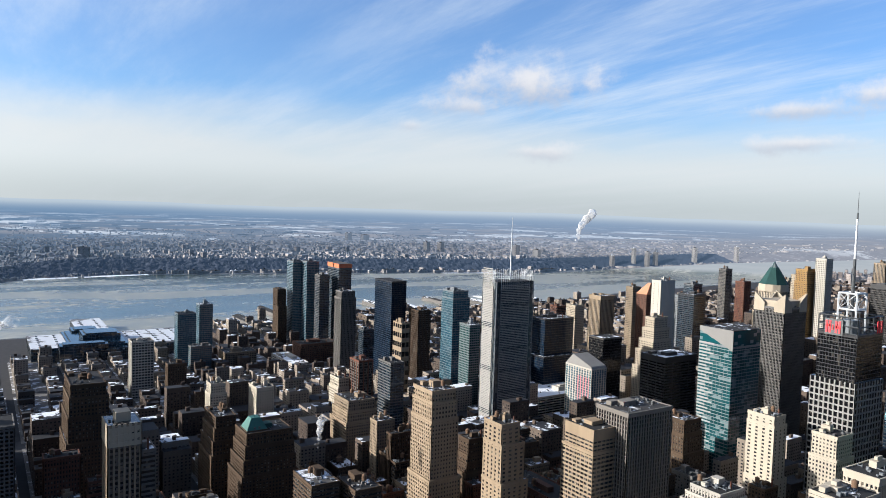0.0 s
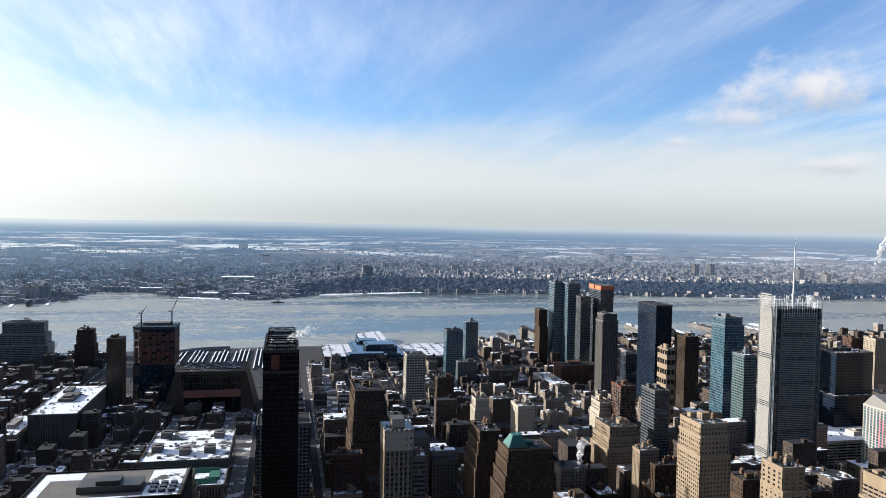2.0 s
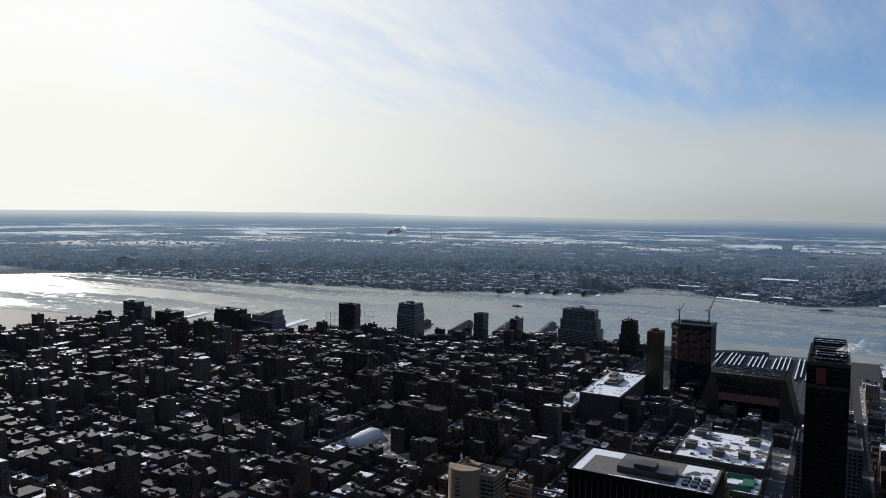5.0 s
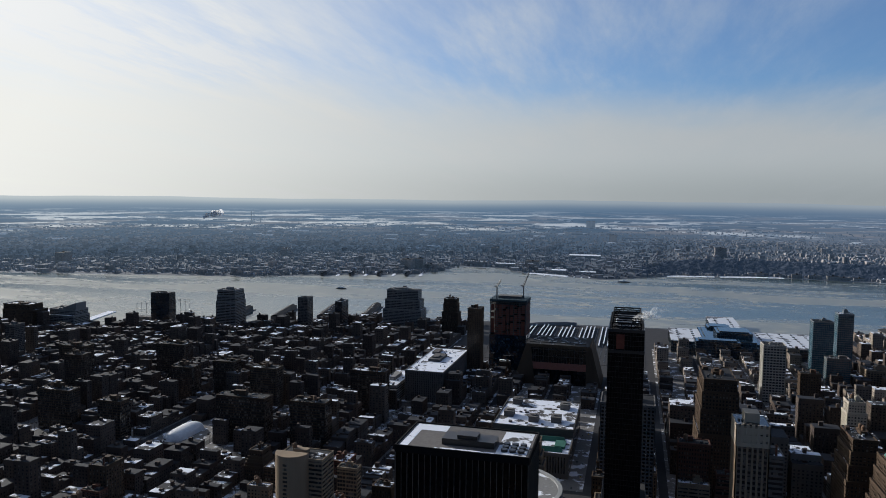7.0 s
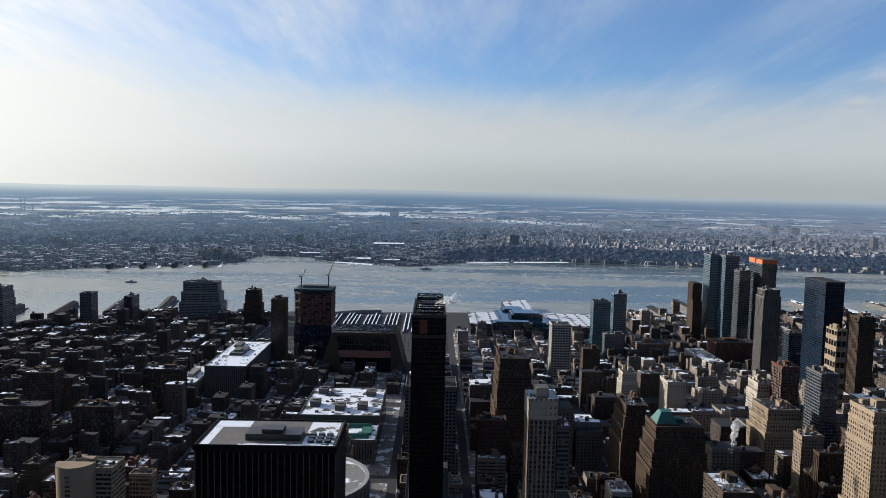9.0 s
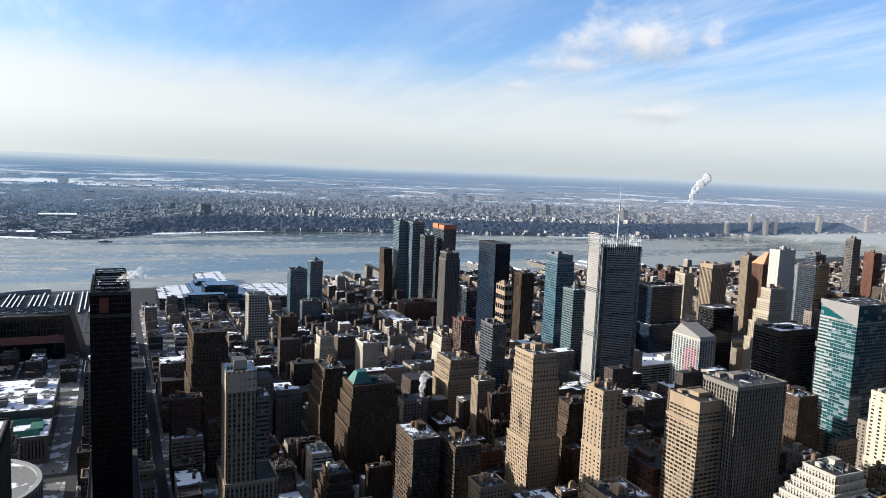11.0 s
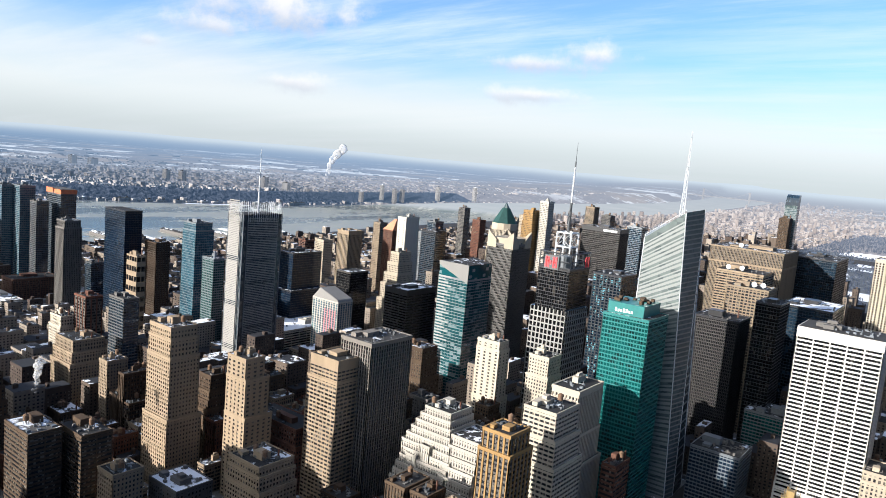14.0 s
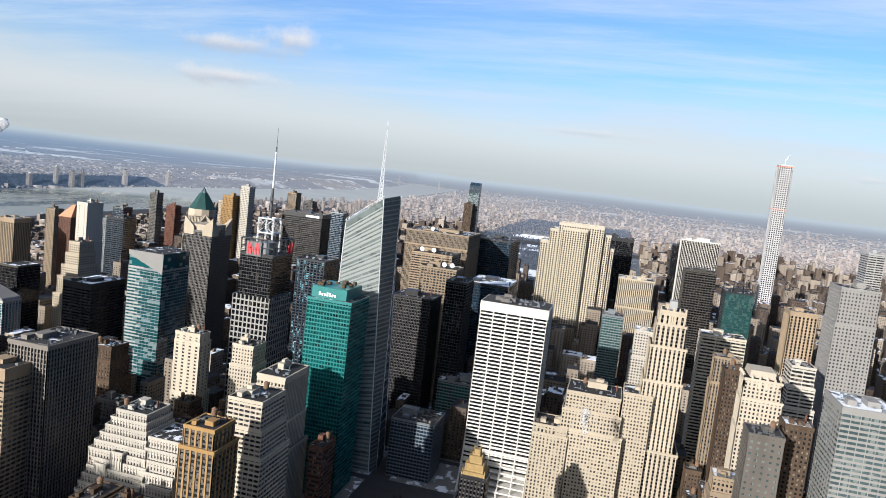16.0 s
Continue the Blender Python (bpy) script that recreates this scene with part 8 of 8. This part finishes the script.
def steam(x, y, z, size, rise, lean, name_label, far=False):
    """A plume of steam: a heap of ragged puffs."""
    r = random.Random(int(abs(x) + abs(y)))
    root = bmesh.new()
    for k in range(18):
        t = k / 17
        m = pose(x + lean * t * t + r.uniform(-1, 1) * size * 0.4, y + r.uniform(-1, 1) * size * 0.4, z + rise * t)
        bmesh.ops.create_icosphere(root, subdivisions=2, radius=size * (0.22 + 0.85 * t) * r.uniform(0.7, 1.1), matrix=m)
    for v in root.verts:
        v.co += noise.noise_vector(v.co / size * 0.9) * size * 0.3
        if far:
            v.co = drawn_in([v.co])[0]
    me = bpy.data.meshes.new("steam_plume")
    root.to_mesh(me)
    me.materials.append(THICK_STEAM if far else STEAM)
    me.polygons.foreach_set("use_smooth", [True] * len(me.polygons))
    tagged(new("steam_plume", me), name_label, "steam", "", "stuff")


tower("loft_building", 394.4, 453.9, 1364.1, 1404.0, 30.0, "ochre brick depot with large windows", TAN, GLASS, "grid")
tower("loft_building", 538.5, 617.4, 1346.3, 1390.0, 38.0, "rust-red brick depot near the river", RED, GLASS, "grid", roof=TAR)
exhibition_hall()
rail_yard()
bubble(-572, 826, 31, 70, 11)
for k in range(9):
    pier(700 + k * 118, 1880 + k * 6, 2080 + k * 8, 26, "long river pier with a snowy shed", k % 3 != 1)
for k in range(5):
    pier(-560 - k * 105, 1790 - k * 48, 2010 - k * 55, 30, "river pier with a long shed roof", True, -40)
for k in range(3):
    pier(-1300 - k * 170, 1445 - k * 20, 1640 - k * 25, 24, "bare timber river pier without a shed", False, -50)
for k in range(8):
    pier(-1200 + k * 52, 2690 + k * 22, 2630 + k * 18, 12, "short wharf on the far shore", k % 2 == 0, 18)
pier(590, 1630, 1945, 34, "long river pier with a pale shed", True)
tower("pier_shed", 628, 662, 1290, 1690, 13, "long low pale shed along the waterfront", GREY_STONE, GLASS_DARK, "ribbon", roof=DUSTED, category="shed", plant=5)
tower("storage_building", 498, 532, 1288, 1400, 15, "low white storage building with a snowy roof", WHITE, GLASS_DARK, "ribbon", roof=SNOWY, category="storage building", plant=2)
bubble(697, 1126, 34, 46, 12)
snow_lot = Shape()
for a in range(12):
    x = 1400 + 36 * a
    snow_lot.box(x, x + 35, 1640, 1740, -0.5, 0.7)
snow_lot.put("snowy_lots", FULL_SNOW, None, "snow-covered lots beside the river", "stuff")
boat(-960, 2290, 34, "small dark ferry crossing the icy river")
boat(470, 1960, 60, "white excursion boat moored at a pier")
boat(-30, 2830, 45, "dark boat moored at the far shore")
for az, d, w, l, h in ((-31.5, 4500, 26, 40, 60), (-32.6, 4500, 26, 40, 58), (-38.5, 4400, 30, 50, 62), (-40.2, 4300, 24, 50, 45), (-25.3, 6500, 40, 60, 70), (-26.6, 6600, 60, 60, 50)):
    far_high_rise(az, d, w, l, h, "grey-brown high-rise on the far bluff", FAR_BLOCK)
for az, d, w, l, h in ((-46.0, 4300, 20, 22, 70), (-47.6, 4500, 18, 20, 100), (-48.6, 4500, 20, 24, 90), (-49.2, 4600, 20, 24, 88), (-52.0, 5000, 24, 26, 105), (-54.9, 5400, 24, 26, 110)):
    far_high_rise(az, d, w, l, h, "pale concrete high-rise on the far bluff", FAR_BLOCK)
for az, d, w, l, h in ((1.5, 5400, 50, 60, 52), (10.6, 4000, 40, 44, 40), (3.2, 7800, 90, 60, 75), (-6.3, 3650, 50, 50, 48), (42.5, 3700, 40, 60, 48), (48.3, 3900, 40, 50, 60), (52.5, 4100, 50, 50, 55), (17.5, 3150, 50, 60, 45), (27.0, 3900, 40, 60, 38)):
    far_high_rise(az, d, w, l, h, "grey tower block among the far shore houses", FAR_BLOCK)
shore = random.Random(17)
for k in range(34):
    x = 520 + k * 62 + shore.uniform(-15, 15)
    y = float(far_shore(x)) + shore.uniform(25, 70)
    far_high_rise(math.degrees(math.atan2(-x, y)), math.hypot(x, y), shore.uniform(26, 50), shore.uniform(14, 22), shore.uniform(9, 17), "low apartment block along the far waterfront", FAR_BLOCK)
for x, y, w, l, h, label in ((-245, 3900, 165, 90, 16, "big pale shed with a snow-white roof on the bluff"), (-440, 3290, 60, 60, 30, "low grey-blue office block by the cove"), (-350, 3330, 70, 50, 24, "low office block with a snowy roof by the cove"),
                           (-300, 3080, 60, 60, 14, "ferry terminal shed with a snowy roof"), (-180, 3060, 70, 40, 12, "low waterfront shed with a snowy roof"), (-905, 3050, 36, 36, 46, "grey apartment tower by the far docks"),
                           (-860, 3065, 70, 26, 20, "low apartment row by the far docks"), (-700, 3270, 110, 40, 22, "pale apartment row along the cove"), (-560, 3250, 90, 36, 18, "apartment row with snowy roofs along the cove")):
    far_high_rise(math.degrees(math.atan2(-x, y)), math.hypot(x, y), w, l, h, label, FAR_BLOCK, FULL_SNOW if h < 20 else TAR)
for k in range(9):
    pier(-1230 + k * 47, 2800 + k * 19, 2740 + k * 18, 10, "short finger dock on the far shore", False, 10)
for k in range(7):
    pier(-345 + k * 30, 2950, 2915, 5, "floating dock of the yacht basin", False)
strip = Shape()
for a, b in ((140, 330), (350, 600), (1240, 1420), (1900, 2200), (-420, -250)):
    for k in range(8):
        p, q = a + (b - a) * k / 8, a + (b - a) * (k + 1) / 8
        strip.quad((p, float(far_shore(p)) - 6, 0.9), (q, float(far_shore(q)) - 6, 0.9), (q, float(far_shore(q)) + 42, 0.9), (p, float(far_shore(p)) + 42, 0.9))
put_far(strip, "shore_snow", FULL_SNOW, "snow-covered lots along the far shore", "snow field")
chimney(29.4, 8200, 150, 5)
chimney(29.6, 8200, 140, 5)
chimney(28.9, 8300, 70, 6)
steam(5080, 5400, 10, 44, 290, 190, "tall white plume of steam on the far plain", True)
steam(-4900, 7549, 40, 42, 55, 190, "low white plume of steam on the far plain", True)
steam(2, 585, 221, 4.5, 10, 16, "steam drifting off the black tower roof")
steam(262, 610, 95, 4, 26, 4, "steam rising from a loft roof")
steam(640, 10, 100, 5, 24, 5, "steam rising from an office roof")
far_bridge(11600, 2900, 3900)
frozen_lakes()
tower("warehouse_building", -379, -348, 1047, 1146, 26, "broad low warehouse under bright snow", GREY_STONE, GLASS_DARK, "ribbon", roof=FULL_SNOW, category="warehouse", plant=4)
far_fields()
far_towns()
far_city()
woods()
square_trees()
yard_trees()
fill_city()
